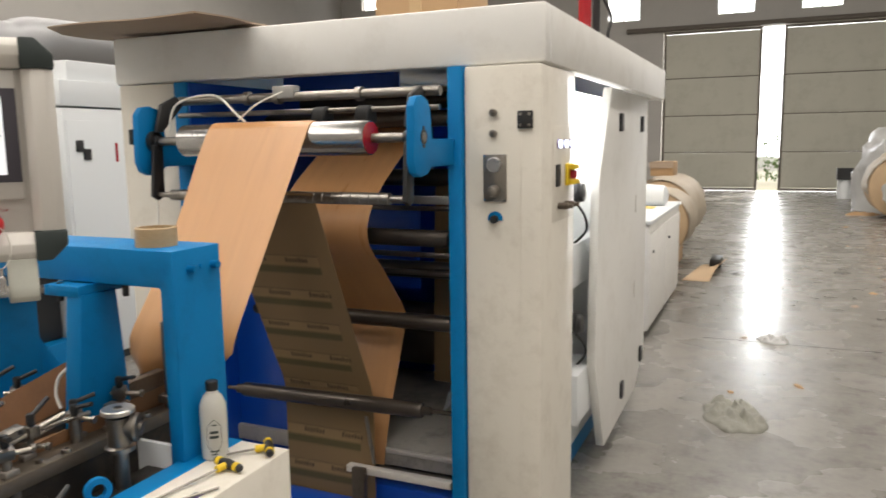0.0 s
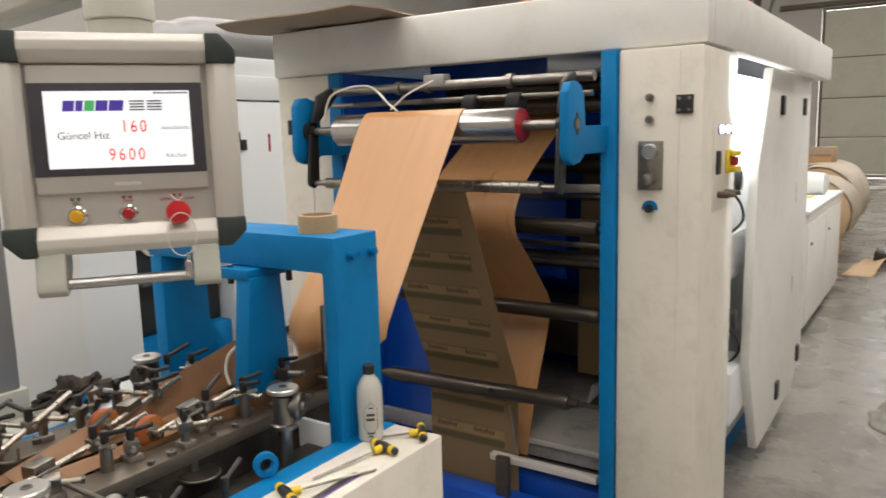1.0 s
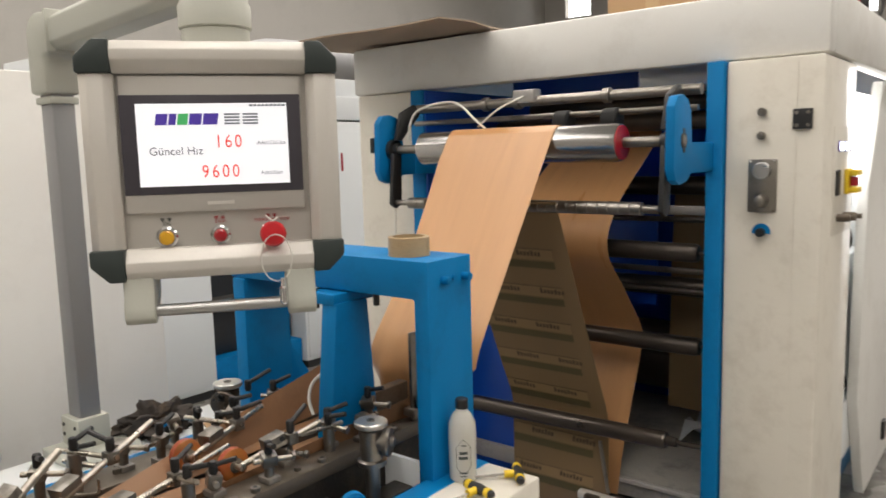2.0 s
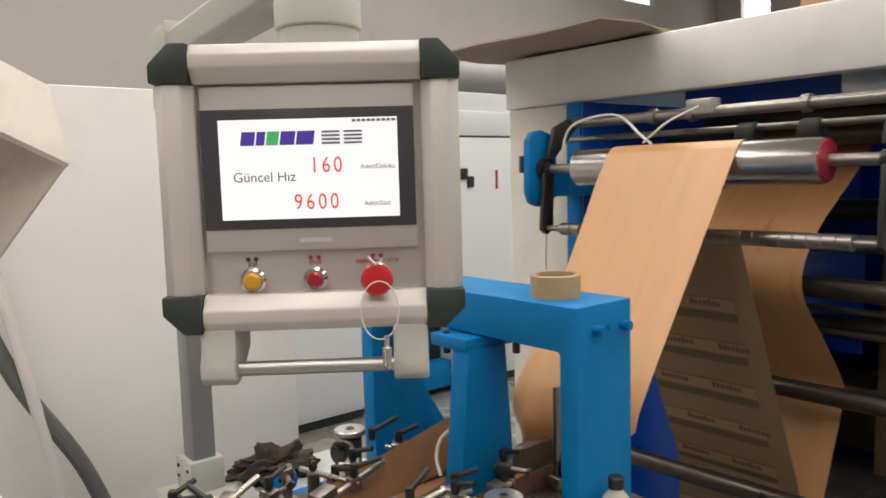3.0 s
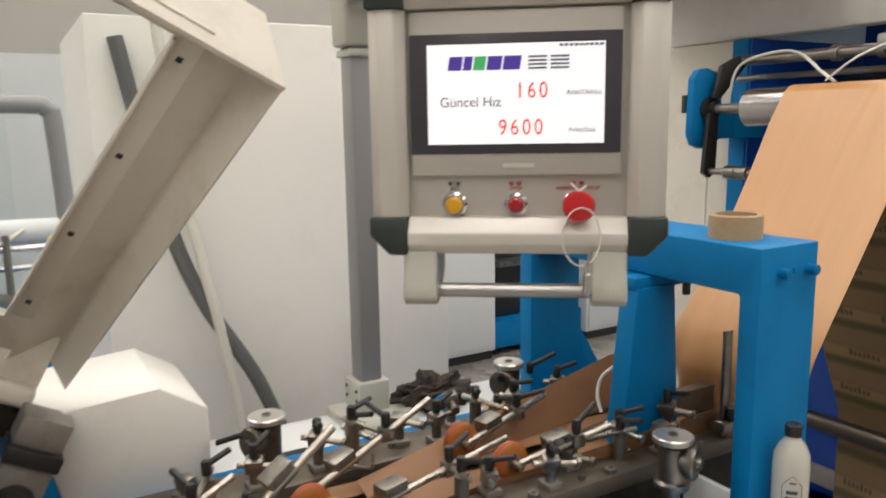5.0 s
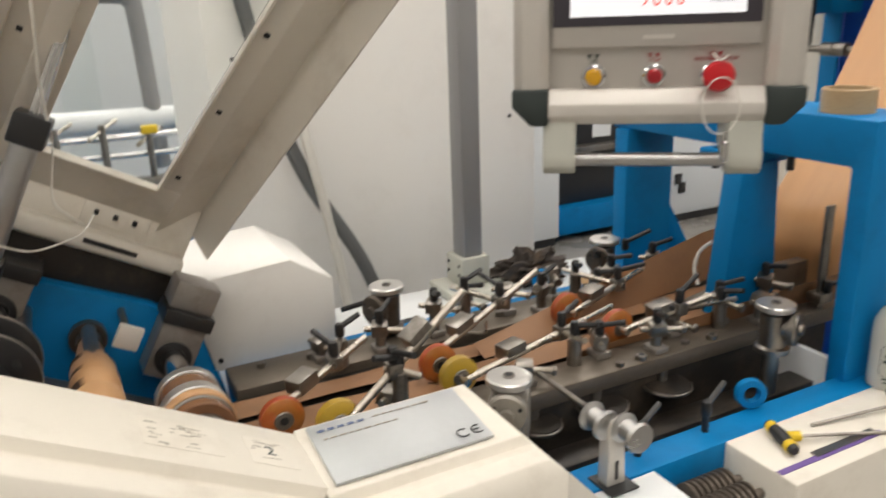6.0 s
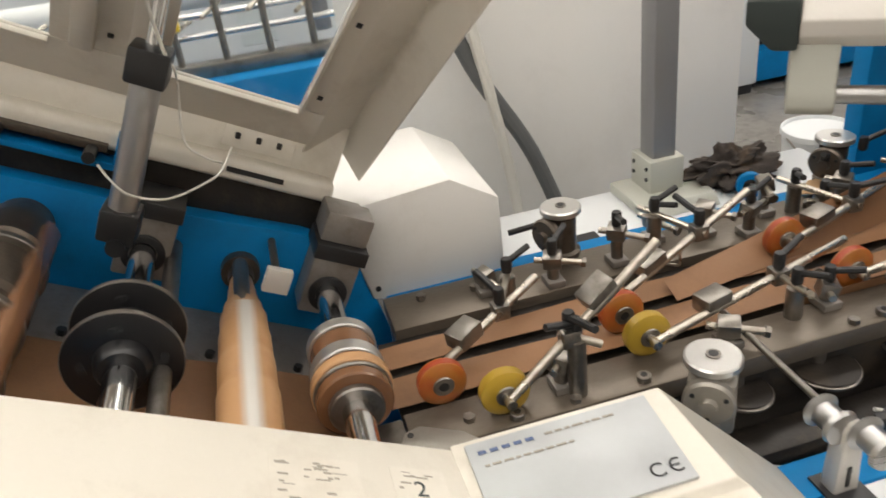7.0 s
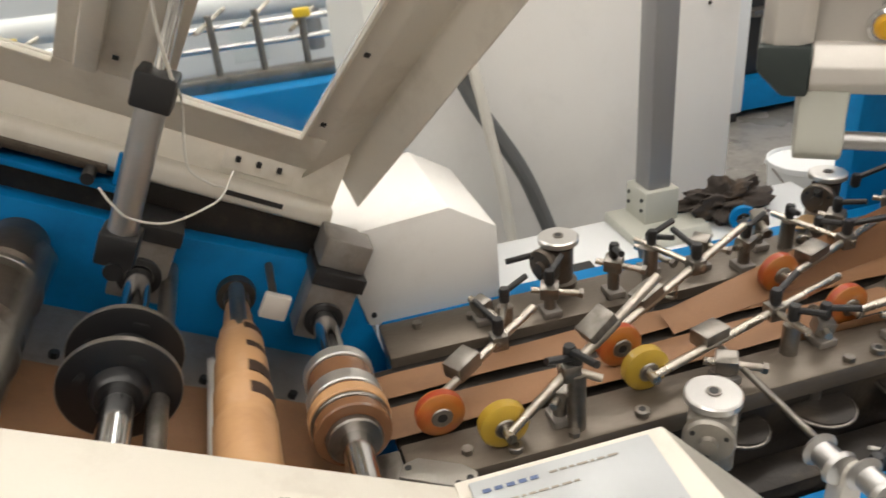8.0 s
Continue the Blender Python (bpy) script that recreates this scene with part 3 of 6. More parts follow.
RY, RZ_ = 2.185, 1.63
bl_ = bracket(-2.03, "blue rounded roller bracket")
br_ = bracket(-1.035, "blue rounded roller bracket")
part("cross_arm", box(B(), -2.12, -2.015, 2.30, 2.43, 1.545, 1.635, 0.004), BLUE, tw)
for x, s in ((-2.03, 1), (-1.035, -1)):
    bm = cyl(B(), (x - 0.02, RY, RZ_), (x + 0.03 * s, RY, RZ_), 0.034, bev=0.003)
    cyl(bm, (x - 0.02, RY, RZ_), (x + 0.045 * s, RY, RZ_), 0.02)
    part("bearing", bm, BLACK, tw, "black flange bearing")
    bm = prism(B(), [(2.16, 1.62), (2.20, 1.61), (2.195, 1.45), (2.17, 1.435), (2.145, 1.45)], "x", x + 0.025 * s, x + 0.04 * s, 0.003)
    part("drop_arm", bm, BLACK, tw, "black drop arm")
    bm = prism(B(), [(2.17, 1.66), (2.20, 1.66), (2.30, 1.75), (2.27, 1.78), (2.2, 1.75)], "x", x + 0.03 * s, x + 0.045 * s, 0.003)
    part("upper_arm", bm, BLACK, tw)
for zz in (1.63, 1.605, 1.655):
    part("bore", cyl(B(), (-1.0245, RY, zz), (-1.0215, RY, zz), 0.021 if zz == 1.63 else 0.006, seg=24), BLACK, br_)
part("junction_box", box(B(), -2.058, -2.0435, 2.12, 2.15, 1.62, 1.67, 0.002), BLACK, tw)
part("guide_rod", cyl(B(), (-1.99, 2.17, 1.455), (-1.07, 2.17, 1.455), 0.009), STEEL, tw)
for a, b_ in ((-1.935, -1.86), (-1.50, -1.125)):
    bm, n = B(), max(2, int((b_ - a) / 0.03))
    for k in range(n):
        lathe(bm, (a + (b_ - a) * k / n, 2.17, 1.455), (1, 0, 0), [(0, 0.016), (0.002, 0.018), ((b_ - a) / n - 0.002, 0.018), ((b_ - a) / n, 0.016)], 20)
    part("rubber_sleeve", bm, STEEL, tw, "ringed metal sleeve")
part("air_tube", cyl(B(), (-2.0, 2.30, 1.765), (-1.02, 2.30, 1.765), 0.015), STEEL, tw)
part("air_tube", cyl(B(), (-2.06, 2.36, 1.72), (-1.05, 2.36, 1.72), 0.009), STEEL, tw)
for x in (-1.72, -1.60, -1.30):
    part("tube_clamp", lathe(B(), (x, 2.30, 1.765), (1, 0, 0), [(0, 0.022), (0.02, 0.022)], 16), STEEL, tw)
part("valve", box(B(), -1.60, -1.52, 2.28, 2.32, 1.76, 1.80, 0.004), ALU, tw)
for x in (-1.49, -1.33):
    part("nip_wheel", lathe(B(), (x, 2.36, 1.70), (1, 0, 0), [(0, 0.028), (0.004, 0.034), (0.045, 0.034), (0.05, 0.028)], 24), RUBBER, tw, "black rubber nip wheel")
part("air_hose", tube(B(), [(-1.96, 2.2, 1.66), (-1.93, 2.21, 1.75), (-1.80, 2.24, 1.775), (-1.68, 2.20, 1.71), (-1.64, 2.19, 1.685)], 0.004), CABLE, tw, "white air hose")
part("air_hose", tube(B(), [(-1.56, 2.28, 1.78), (-1.60, 2.2, 1.74), (-1.66, 2.18, 1.69)], 0.003), CABLE, tw, "white air hose")
part("air_hose", tube(B(), [(-2.0, 2.17, 1.44), (-1.99, 2.15, 1.2), (-1.98, 2.12, 1.0)], 0.004), CABLE, tw, "white air hose")
# inner rollers
for y, z, r in ((2.60, 1.285, 0.030), (2.62, 0.98, 0.028), (3.1, 1.47, 0.035), (3.0, 1.10, 0.035), (3.2, 0.80, 0.04), (2.75, 1.70, 0.03), (3.0, 1.78, 0.035)):
    ax = pose(-1.55, y, z)
    bm = lathe(B(), (-2.02, y, z), (1, 0, 0), [(0, 0.009), (0.05, 0.009), (0.052, r * 0.8), (0.065, r), (0.88, r), (0.893, r * 0.8), (0.895, 0.009), (0.97, 0.009)], 24)
    part("guide_roller", bm, ROLLERDARK, tw, "dark steel guide roller", origin=ax)
bm = lathe(B(), (-1.965, 2.43, 0.722), (1, 0, 0), [(0, 0.007), (0.04, 0.007), (0.042, 0.016), (0.07, 0.018), (0.072, 0.024), (0.08, 0.027), (0.80, 0.027), (0.808, 0.024), (0.81, 0.016), (0.84, 0.014), (0.842, 0.008), (0.92, 0.008)], 28)
bm.transform(Matrix.Translation((-1.5, 2.43, 0.722)) @ Matrix.Rotation(radians(-1.2), 4, "Y") @ Matrix.Translation((1.5, -2.43, -0.722)))
part("guide_roller", bm, ROLLERDARK, tw, "dark steel guide roller")
for y, z in ((2.7, 1.21), (2.72, 1.14), (2.9, 1.36), (2.9, 0.93)):
    part("cross_rod", cyl(B(), (-2.06, y, z), (-1.046, y, z), 0.01), STEEL, tw)
part("cross_bar", box(B(), -2.06, -1.046, 2.8, 2.83, 1.385, 1.415, 0.002), ALU, tw)
part("upper_sheet", box(B(), -2.05, -1.50, 2.98, 2.99, 1.70, 1.998), DEEPBLUE, tw, "deep blue upper sheet")
part("inner_sheet", box(B(), -2.05, -1.43, 3.0, 3.01, 1.02, 1.40), DEEPBLUE, tw, "deep blue inner sheet")
part("dark_drum", cyl(B(), (-2.05, 3.3, 0.75), (-1.05, 3.3, 0.75), 0.14, seg=40), ROLLERDARK, tw)
# low cross slide under the web
part("slide_rail", box(B(), -1.46, -1.06, 2.425, 2.455, 0.465, 0.490, 0.003), PALESILVER, tw)
part("slide_rail", box(B(), -1.38, -1.06, 2.50, 2.53, 0.44, 0.46, 0.003), DARKSTEEL, tw)
part("slide_block", box(B(), -1.425, -1.375, 2.40, 2.424, 0.348, 0.495, 0.004), DARKSTEEL, tw)
part("scrap_paper", sheet(B(), [[(-1.33 + 0.27 * j / 5, 2.98 + 0.06 * i, 0.506 + 0.08 * abs(math.sin(i * 1.1 + j * 0.9))) for j in range(6)] for i in range(6)], 0.001), COOLWHITE, tw, "crumpled white paper in the tray", smooth=80)
part("blue_bed", box(B(), -2.06, -1.05, 2.38, 2.47, 0.12, 0.350, 0.006), DEEPBLUE, tw)
part("slide_rod", cyl(B(), (-1.36, 2.45, 0.50), (-1.40, 2.47, 0.66), 0.006), STEEL, tw)
fr = thing("front_roller", "polished metal web roller with red end cap", "roller", (-1.53, RY, RZ_))
part("shell", lathe(B(), (-1.876, RY, RZ_), (1, 0, 0), [(0, 0.047), (0.004, 0.052), (0.67, 0.052), (0.684, 0.049)], 40), ROLLERALU, fr)
part("end_cap", lathe(B(), (-1.1925, RY, RZ_), (1, 0, 0), [(0, 0.047), (0.004, 0.046), (0.006, 0.03), (0.008, 0.02)], 32), DARKRED, fr, "red end cap")
part("spindle", cyl(B(), (-2.05, RY, RZ_), (-1.02, RY, RZ_), 0.014), STEEL, fr)

# ---- paper webs ----
WX0, WX1 = -1.745, -1.375
A_PATH = [(2.185, 1.6850), (2.1709, 1.6831), (2.158, 1.6777), (2.1463, 1.6688), (2.1375, 1.6575), (2.07, 1.560), (2.0, 1.459), (1.93, 1.358), (1.86, 1.257), (1.80, 1.170), (1.763, 1.108), (1.752, 1.05), (1.760, 0.99), (1.770, 0.93)]
aps = smooth_path([(0, y, z) for y, z in A_PATH], 5)
rows = []
for i, p in enumerate(aps):
    f = i / (len(aps) - 1)
    row = []
    for j in range(25):
        u = j / 24
        run = max(0.0, min(1.0, (f - 0.40) * 2.0))
        fold = 0.010 * run * math.sin(u * 9.5 + 0.8 - f * 1.5) + 0.0025 * run * math.sin(u * 23 + f * 2)
        curl = 0.05 * max(0.0, 0.16 - u) / 0.16 * max(0.0, f - 0.80) * 5
        row.append((WX0 + (WX1 - WX0 - 0.15 * max(0.0, f - 0.80) * 5) * u, p.y - fold + 0.035 * (1 - u) * math.sin(math.pi * min(1.0, max(0.0, f - 0.36) / 0.5)) + curl, p.z - 0.4 * fold))
    rows.append(row)
web = thing("paper_web", "brown kraft paper web running over a roller", "paper", (-1.56, 2.185, 1.63))
part("front_run", sheet(B(), rows), KRAFT, web, smooth=80)
B1 = [(2.150, 1.47), (2.2827, 1.176), (2.3441, 1.04), (2.4145, 0.884), (2.475, 0.75), (2.482, 0.62), (2.482, 0.32)]
p1 = smooth_path([(0, y, z) for y, z in B1], 4)
part("rising_run", sheet(B(), [[(WX0 + (WX1 - WX0) * j / 6, p.y, p.z) for j in range(7)] for p in p1]), PRINTSHADED, web, "printed underside of the kraft web", smooth=80)
B2 = [(3.0, 1.745), (2.80, 1.60), (2.551, 1.437), (2.472, 1.299), (2.60, 1.15), (2.74, 0.991), (2.731, 0.901), (2.60, 0.612), (2.55, 0.45)]
p2 = smooth_path([(0, y, z) for y, z in B2], 4)
part("back_run", sheet(B(), [[(WX0 + (WX1 - WX0) * j / 6, p.y, p.z) for j in range(7)] for p in p2]), KRAFT, web, smooth=80)
part("top_run", sheet(B(), [[(WX0 + 0.1 + (WX1 + 0.2 - WX0) * j / 6, y, z) for j in range(7)] for y, z in ((2.62, 1.80), (3.0, 1.81), (3.4, 1.80))]), KRAFT, web)
part("side_run", sheet(B(), [[(-1.42 + 0.36 * j / 4, y, z) for j in range(5)] for y, z in ((3.15, 1.50), (3.12, 1.2), (3.1, 0.6))]), PRINTSHADED, web)


# print on the rising run, in bands
def on_b1(s):
    """Point and direction at distance s up the straight run."""
    a, b_ = Vector((0, 2.475, 0.75)), Vector((0, 2.150, 1.47))
    d = (b_ - a).normalized()
    return a + d * s, d


_, d1 = on_b1(0)
n1 = Vector((0, -d1.z, d1.y))
pr = thing("web_print", "printed bands and faded lettering on the moving paper web", "print", (0, 0, 0), m=Matrix.Translation((-1.56, 2.475, 0.75)))
for k in range(5):
    s0 = 0.02 + 0.135 * k
    for nm, s1, s2, ma, xa, xb in (("band", 0.0, 0.026, INK, 0.004, 0.315), ("pale_band", 0.030, 0.066, PALEPRINT, 0.004, 0.315), ("line", 0.067, 0.0695, INKBROWN, 0.004, 0.32)):
        bm = B()
        q = [on_b1(s0 + s1)[0] + n1 * 0.0012, on_b1(s0 + s2)[0] + n1 * 0.0012]
        sheet(bm, [[(WX0 + xa, p.y, p.z), (WX0 + xb, p.y, p.z)] for p in q], 0.0003)
        part(nm, bm, ma, pr)
    for j in range(2):
        for i in range(7):
            bm = B()
            xa = WX0 + 0.03 + 0.16 * j + 0.05 * (k % 2) + 0.0125 * i
            q = [on_b1(s0 + 0.044)[0] + n1 * 0.002, on_b1(s0 + 0.058 + (0.004 if i in (0, 4) else 0))[0] + n1 * 0.002]
            sheet(bm, [[(xa, p.y, p.z), (xa + 0.009, p.y, p.z)] for p in q], 0.0003)
            part("letter_bar", bm, INKBROWN, pr)
pl_ = thing("lower_web_print", "printed bands on the web below the dark roller", "print", (0, 0, 0), m=Matrix.Translation((-1.56, 2.482, 0.55)))
for k in range(2):
    z0 = 0.455 + 0.135 * k
    for nm, s1, s2, ma in (("band", 0.0, 0.026, INK), ("pale_band", 0.030, 0.066, PALEPRINT), ("line", 0.067, 0.0695, INKBROWN)):
        part(nm, sheet(B(), [[(WX0 + 0.004, 2.4795, z0 + q), (WX0 + 0.315, 2.4795, z0 + q)] for q in (s1, s2)], 0.0003), ma, pl_)
    for j in range(2):
        for i in range(7):
            xa = WX0 + 0.03 + 0.16 * j + 0.05 * (k % 2) + 0.0125 * i
            part("letter_bar", sheet(B(), [[(xa, 2.4785, z0 + q), (xa + 0.009, 2.4785, z0 + q)] for q in (0.044, 0.058 + (0.004 if i in (0, 4) else 0))], 0.0003), INKBROWN, pl_)
# ---- blue gantry over the forming table ----
gn = thing("gantry", "blue painted steel gantry over the forming table", "gantry", (-1.6, 1.54, 0.9))
bm = B()
prof = [(-1.945, 1.393), (-1.281, 1.393), (-1.281, 0.60), (-1.320, 0.60), (-1.320, 1.306), (-1.324, 1.311), (-1.945, 1.311)]
prism(bm, prof, "y", 1.465, 1.615, 0.003)
part("frame", bm, BLUE, gn)
part("far_post", box(B(), -1.93, -1.885, 1.457, 1.602, 0.60, 1.310, 0.003), BLUE, gn)
part("gusset", prism(B(), [(1.603, 1.12), (1.615, 1.12), (1.73, 0.93), (1.73, 0.80), (1.603, 0.80)], "x", -1.925, -1.91, 0.002), BLUE, gn)
for k, y in enumerate((1.515, 1.588)):
    bm = cyl(B(), (-1.284, y, 1.348), (-1.262, y, 1.348), 0.009, seg=20, bev=0.001)
    cyl(bm, (-1.263, y, 1.348), (-1.2615, y, 1.348), 0.005, seg=6)
    part("bolt", bm, BLUE, gn)
part("bolt", cyl(B(), (-1.284, 1.552, 1.35), (-1.277, 1.552, 1.35), 0.006, seg=12), BLUE, gn)
for y in (1.52, 1.54):
    part("screw_hole", cyl(B(), (-1.2835, y, 1.28), (-1.2815, y, 1.28), 0.007, seg=14), BLACK, gn)
bm = box(B(), -1.562, -1.515, 1.395, 1.548, 0.97, 1.288)
for v in bm.verts:
    if v.co.z > 1.2:
        v.co.y = 1.428 if v.co.y < 1.47 else 1.526
bevel(bm, list(bm.verts), 0.003)
ft = part("hanger", bm, BLUE, gn, "tapered blue hanger")
part("hanger_plate", box(B(), -1.628, -1.520, 1.425, 1.56, 1.283, 1.3085, 0.003), BLUE, gn)
for x, y in ((-1.60, 1.445), (-1.50, 1.54)):
    part("bolt", cyl(B(), (x, y, 1.3105), (x, y, 1.268), 0.008, seg=6), BLACK, gn)
tp = solid("tape_roll", ring(B(), (-1.39, 1.535, 1.3902), (0, 0, 1), 0.036, 0.046, 0.045, 40), TAPE, "roll of tan packing tape on the blue gantry", "tape")

# ---- operator panel ----
HM = pose(-1.2575, 0.956, 1.61, 0, 0, 52.7)
hm = thing("operator_panel", "silver-grey operator panel with lit display on a swing arm", "control panel", m=HM)
L = dict(local=True)
bm = box(B(), -0.140, 0.140, 0.0, 0.10, -0.14, 0.135, 0.003)
body = part("body", bm, SILVERGREY, hm, **L)


def rail(x0, x1, z0, z1, lab=""):
    bm = B()
    if x1 - x0 > z1 - z0:
        s = 1 if z0 > 0 else -1
        zi, zo = (z0, z1) if s > 0 else (z1, z0)
        prism(bm, [(-0.012, zi), (-0.026, zi + s * 0.018), (-0.026, zo - s * 0.012), (-0.018, zo), (0.105, zo), (0.105, zi)], "x", x0, x1, 0.002)
    else:
        s = 1 if x0 > 0 else -1
        xi, xo = (x0, x1) if s > 0 else (x1, x0)
        prism(bm, [(xi, -0.010), (xi + s * 0.012, -0.022), (xo - s * 0.012, -0.022), (xo, -0.012), (xo, 0.105), (xi, 0.105)], "z", z0, z1, 0.002)
    return part("rail", bm, PALESILVER, hm, lab, **L)


rail(-0.129, 0.137, 0.1250, 0.1695)
rail(-0.128, 0.137, -0.1667, -0.1225)
rail(-0.1725, -0.1275, -0.1225, 0.1250)
rail(0.1365, 0.1810, -0.1225, 0.1250)
for sx in (-1, 1):
    for sz in (-1, 1):
        a, b_, c = (0.1365, 0.1825, 0.024) if sx > 0 else (-0.1285, -0.1745, 0.024)
        z0, z1 = (0.1250, 0.1705) if sz > 0 else (-0.1215, -0.1680)
        poly = [(a, z0), (b_, z0), (b_, z1 - sz * c), (b_ - sx * c, z1), (a, z1)]
        part("corner_cap", prism(B(), poly, "y", -0.027, 0.108, 0.003), DARKGREEN, hm, "dark plastic corner cap", **L)
fp = part("display_frame", box(B(), -0.1240, 0.1292, -0.008, 0.0, -0.0728, 0.1232, 0.004), SILVERGREY, hm, **L)
gl = part("display_glass", box(B(), -0.1233, 0.1272, -0.0095, -0.006, -0.0457, 0.0955, 0.001), SCREENBLACK, hm, "black display surround", **L)
sc = part("lit_screen", box(B(), -0.1018, 0.1076, -0.0105, -0.0085, -0.0341, 0.0831), SCREEN, gl, "lit white display", **L)


def word(txt, x, z, size, ma):
    part("lettering", text_mesh(txt, size, pose(x, -0.0108, z, 90, 0, 0)), ma, gl, **L)


def digits(txt, x, z, size, step):
    for k, ch in enumerate(txt):
        bm = text_mesh(ch, size, Matrix.Diagonal((0.72, 0.9, 1, 1)))
        bm.transform(pose(x + step * k, -0.0108, z, 90, 0, 0))
        part("lettering", bm, TEXTRED, gl, **L)


digits("160", 0.0035, 0.0199, 0.0292, 0.0138)
digits("9600", -0.0170, -0.0231, 0.0292, 0.0142)
word("G\u00fcncel H\u0131z", -0.0871, 0.0105, 0.0163, TEXTGREY)
word("Adet/Dakika", 0.0625, 0.0229, 0.0082, TEXTGREY)
word("Adet/Saat", 0.0657, -0.0207, 0.0082, TEXTGREY)
for k in range(9):
    part("date_bar", box(B(), 0.0545 + 0.0058 * k, 0.0590 + 0.0058 * k, -0.0110, -0.0106, 0.0782, 0.0812), TEXTGREY, gl, **L)
# maker's mark as plain slanted blocks and two grey squares of bars
LZ0, LZ1 = 0.0529, 0.0689
for x0, x1, ma in ((-0.0770, -0.0610, LOGOBLUE), (-0.0590, -0.0490, LOGOBLUE), (-0.0470, -0.0330, LOGOGREEN), (-0.0310, -0.0140, LOGOBLUE), (-0.0120, 0.0085, LOGOBLUE)):
    part("logo_shape", prism(B(), [(x0, LZ0), (x1, LZ0), (x1 + 0.0025, LZ1), (x0 + 0.0025, LZ1)], "y", -0.0112, -0.0108), ma, gl, **L)
for x in (0.0185, 0.0445):
    for k in range(4):
        part("logo_shape", box(B(), x, x + 0.0215, -0.0112, -0.0108, LZ0 + 0.0044 * k, LZ0 + 0.0044 * k + 0.0024), TEXTGREY, gl, **L)


part("maker_mark", box(B(), -0.012, 0.026, -0.0088, -0.0078, -0.0625, -0.0575), PALESILVER, fp, **L)


def push_button(x, r, ma, label, txt, mushroom=False):
    b_ = part("push_button", lathe(B(), (x, 0.001, -0.1078), (0, -1, 0), [(0, r + 0.002), (0.006, r + 0.002), (0.009, r - 0.001), (0.009, r - 0.003)], 28), CHROME, hm, label, **L)
    if mushroom:
        bm = lathe(B(), (x, -0.004, -0.1078), (0, -1, 0), [(0, 0.011), (0.016, 0.011), (0.018, 0.018), (0.026, 0.019), (0.031, 0.016), (0.033, 0.008), (0.033, 0.002)], 32)
    else:
        bm = lathe(B(), (x, -0.004, -0.1078), (0, -1, 0), [(0, r - 0.003), (0.009, r - 0.003), (0.012, r - 0.006), (0.0125, 0.002)], 28)
    part("cap", bm, ma, b_, **L)
    ink = DARKRED if mushroom or ma is DARKRED else DARKGREEN
    for k in range(2):
        for q in ((0.0, 0.0, 0.006, 0.0011), (0.0, 0.0022, 0.006, 0.0011), (0.0024, -0.002, 0.0012, 0.0055)):
            part("label_bar", box(B(), x - 0.0085 + 0.0095 * k + q[0], x - 0.0085 + 0.0095 * k + q[0] + q[2], -0.0012, 0.0005, -0.0835 + q[1], -0.0835 + q[1] + q[3]), ink, b_, **L)
    part("lettering", text_mesh(txt, 0.0062, pose(x, -0.0008, -0.0905, 90, 0, 0), "CENTER"), ink, b_, **L)


push_button(-0.0713, 0.0135, AMBER, "round amber push button", "JOG")
push_button(0.0036, 0.0125, DARKRED, "round red push button", "STOP")
push_button(0.0784, 0.016, RED, "red mushroom emergency stop", "EMERGENCY STOP", True)
# key ring of white cable tied to the stop button
pts = [(0.081 + 0.022 * math.sin(a), -0.036 - 0.002 * math.cos(a), -0.142 - 0.034 * math.cos(a)) for a in np.linspace(math.pi, -math.pi, 17)]
loop = part("cable_loop", tube(B(), [(x, y - 0.006, z) for x, y, z in pts], 0.0009, 6), CABLE, hm, "thin white cable loop with key", **L)
part("tie_end", tube(B(), [(0.069, -0.03, -0.080), (0.078, -0.036, -0.088), (0.086, -0.036, -0.083)], 0.0014, 6), CABLE, loop, **L)
part("key", lathe(B(), (0.088, -0.045, -0.172), (0, 0, -1), [(0, 0.003), (0.012, 0.003), (0.014, 0.0055), (0.036, 0.0055), (0.039, 0.003)], 14), CHROME, loop, "metal key fob", **L)
for x0, x1 in ((-0.134, -0.092), (0.095, 0.137)):
    prof = [(0.06, -0.165), (-0.022, -0.163), (-0.022, -0.190), (-0.030, -0.205), (-0.030, -0.222), (-0.020, -0.231), (0.0, -0.231), (0.03, -0.215), (0.06, -0.20)]
    part("handle_clamp", prism(B(), prof, "x", x0, x1, 0.003), GREYGREEN, hm, **L)
part("handle_bar", cyl(B(), (-0.092, -0.010, -0.2137), (0.095, -0.010, -0.2137), 0.0088, seg=24), ALU, hm, "round aluminium handle", **L)
part("swivel", lathe(B(), (0.012, 0.060, 0.168), (0, 0, 1), [(0, 0.050), (0.026, 0.050), (0.028, 0.048), (0.030, 0.0535), (0.062, 0.0535), (0.068, 0.050), (0.24, 0.050)], 40), GREYGREEN, hm, "pale swivel tube", **L)

# ---- column and swing arm ----
cl = thing("panel_column", "grey square steel column carrying the operator panel", "column", (-1.99, 1.08, 0.955))
part("shaft", box(B(), -2.018, -1.962, 1.055, 1.105, 1.03, 1.765, 0.006), GREY, cl)
part("foot", box(B(), -2.03, -1.95, 1.043, 1.117, 0.972, 1.045, 0.004), GREYGREEN, cl, "grey-green cast foot")
part("foot_plate", prism(B(), [(-2.04, 0.956), (-1.885, 0.956), (-1.905, 0.978), (-2.04, 0.978)], "y", 1.0, 1.16, 0.003), GREYGREEN, cl)
for dx in (-0.026, 0.026):
    for dz in (0.012, 0.034):
        part("screw", cyl(B(), (-1.99 + dx, 1.0435, 0.992 + dz), (-1.99 + dx, 1.040, 0.992 + dz), 0.004, seg=10), BLACK, cl)
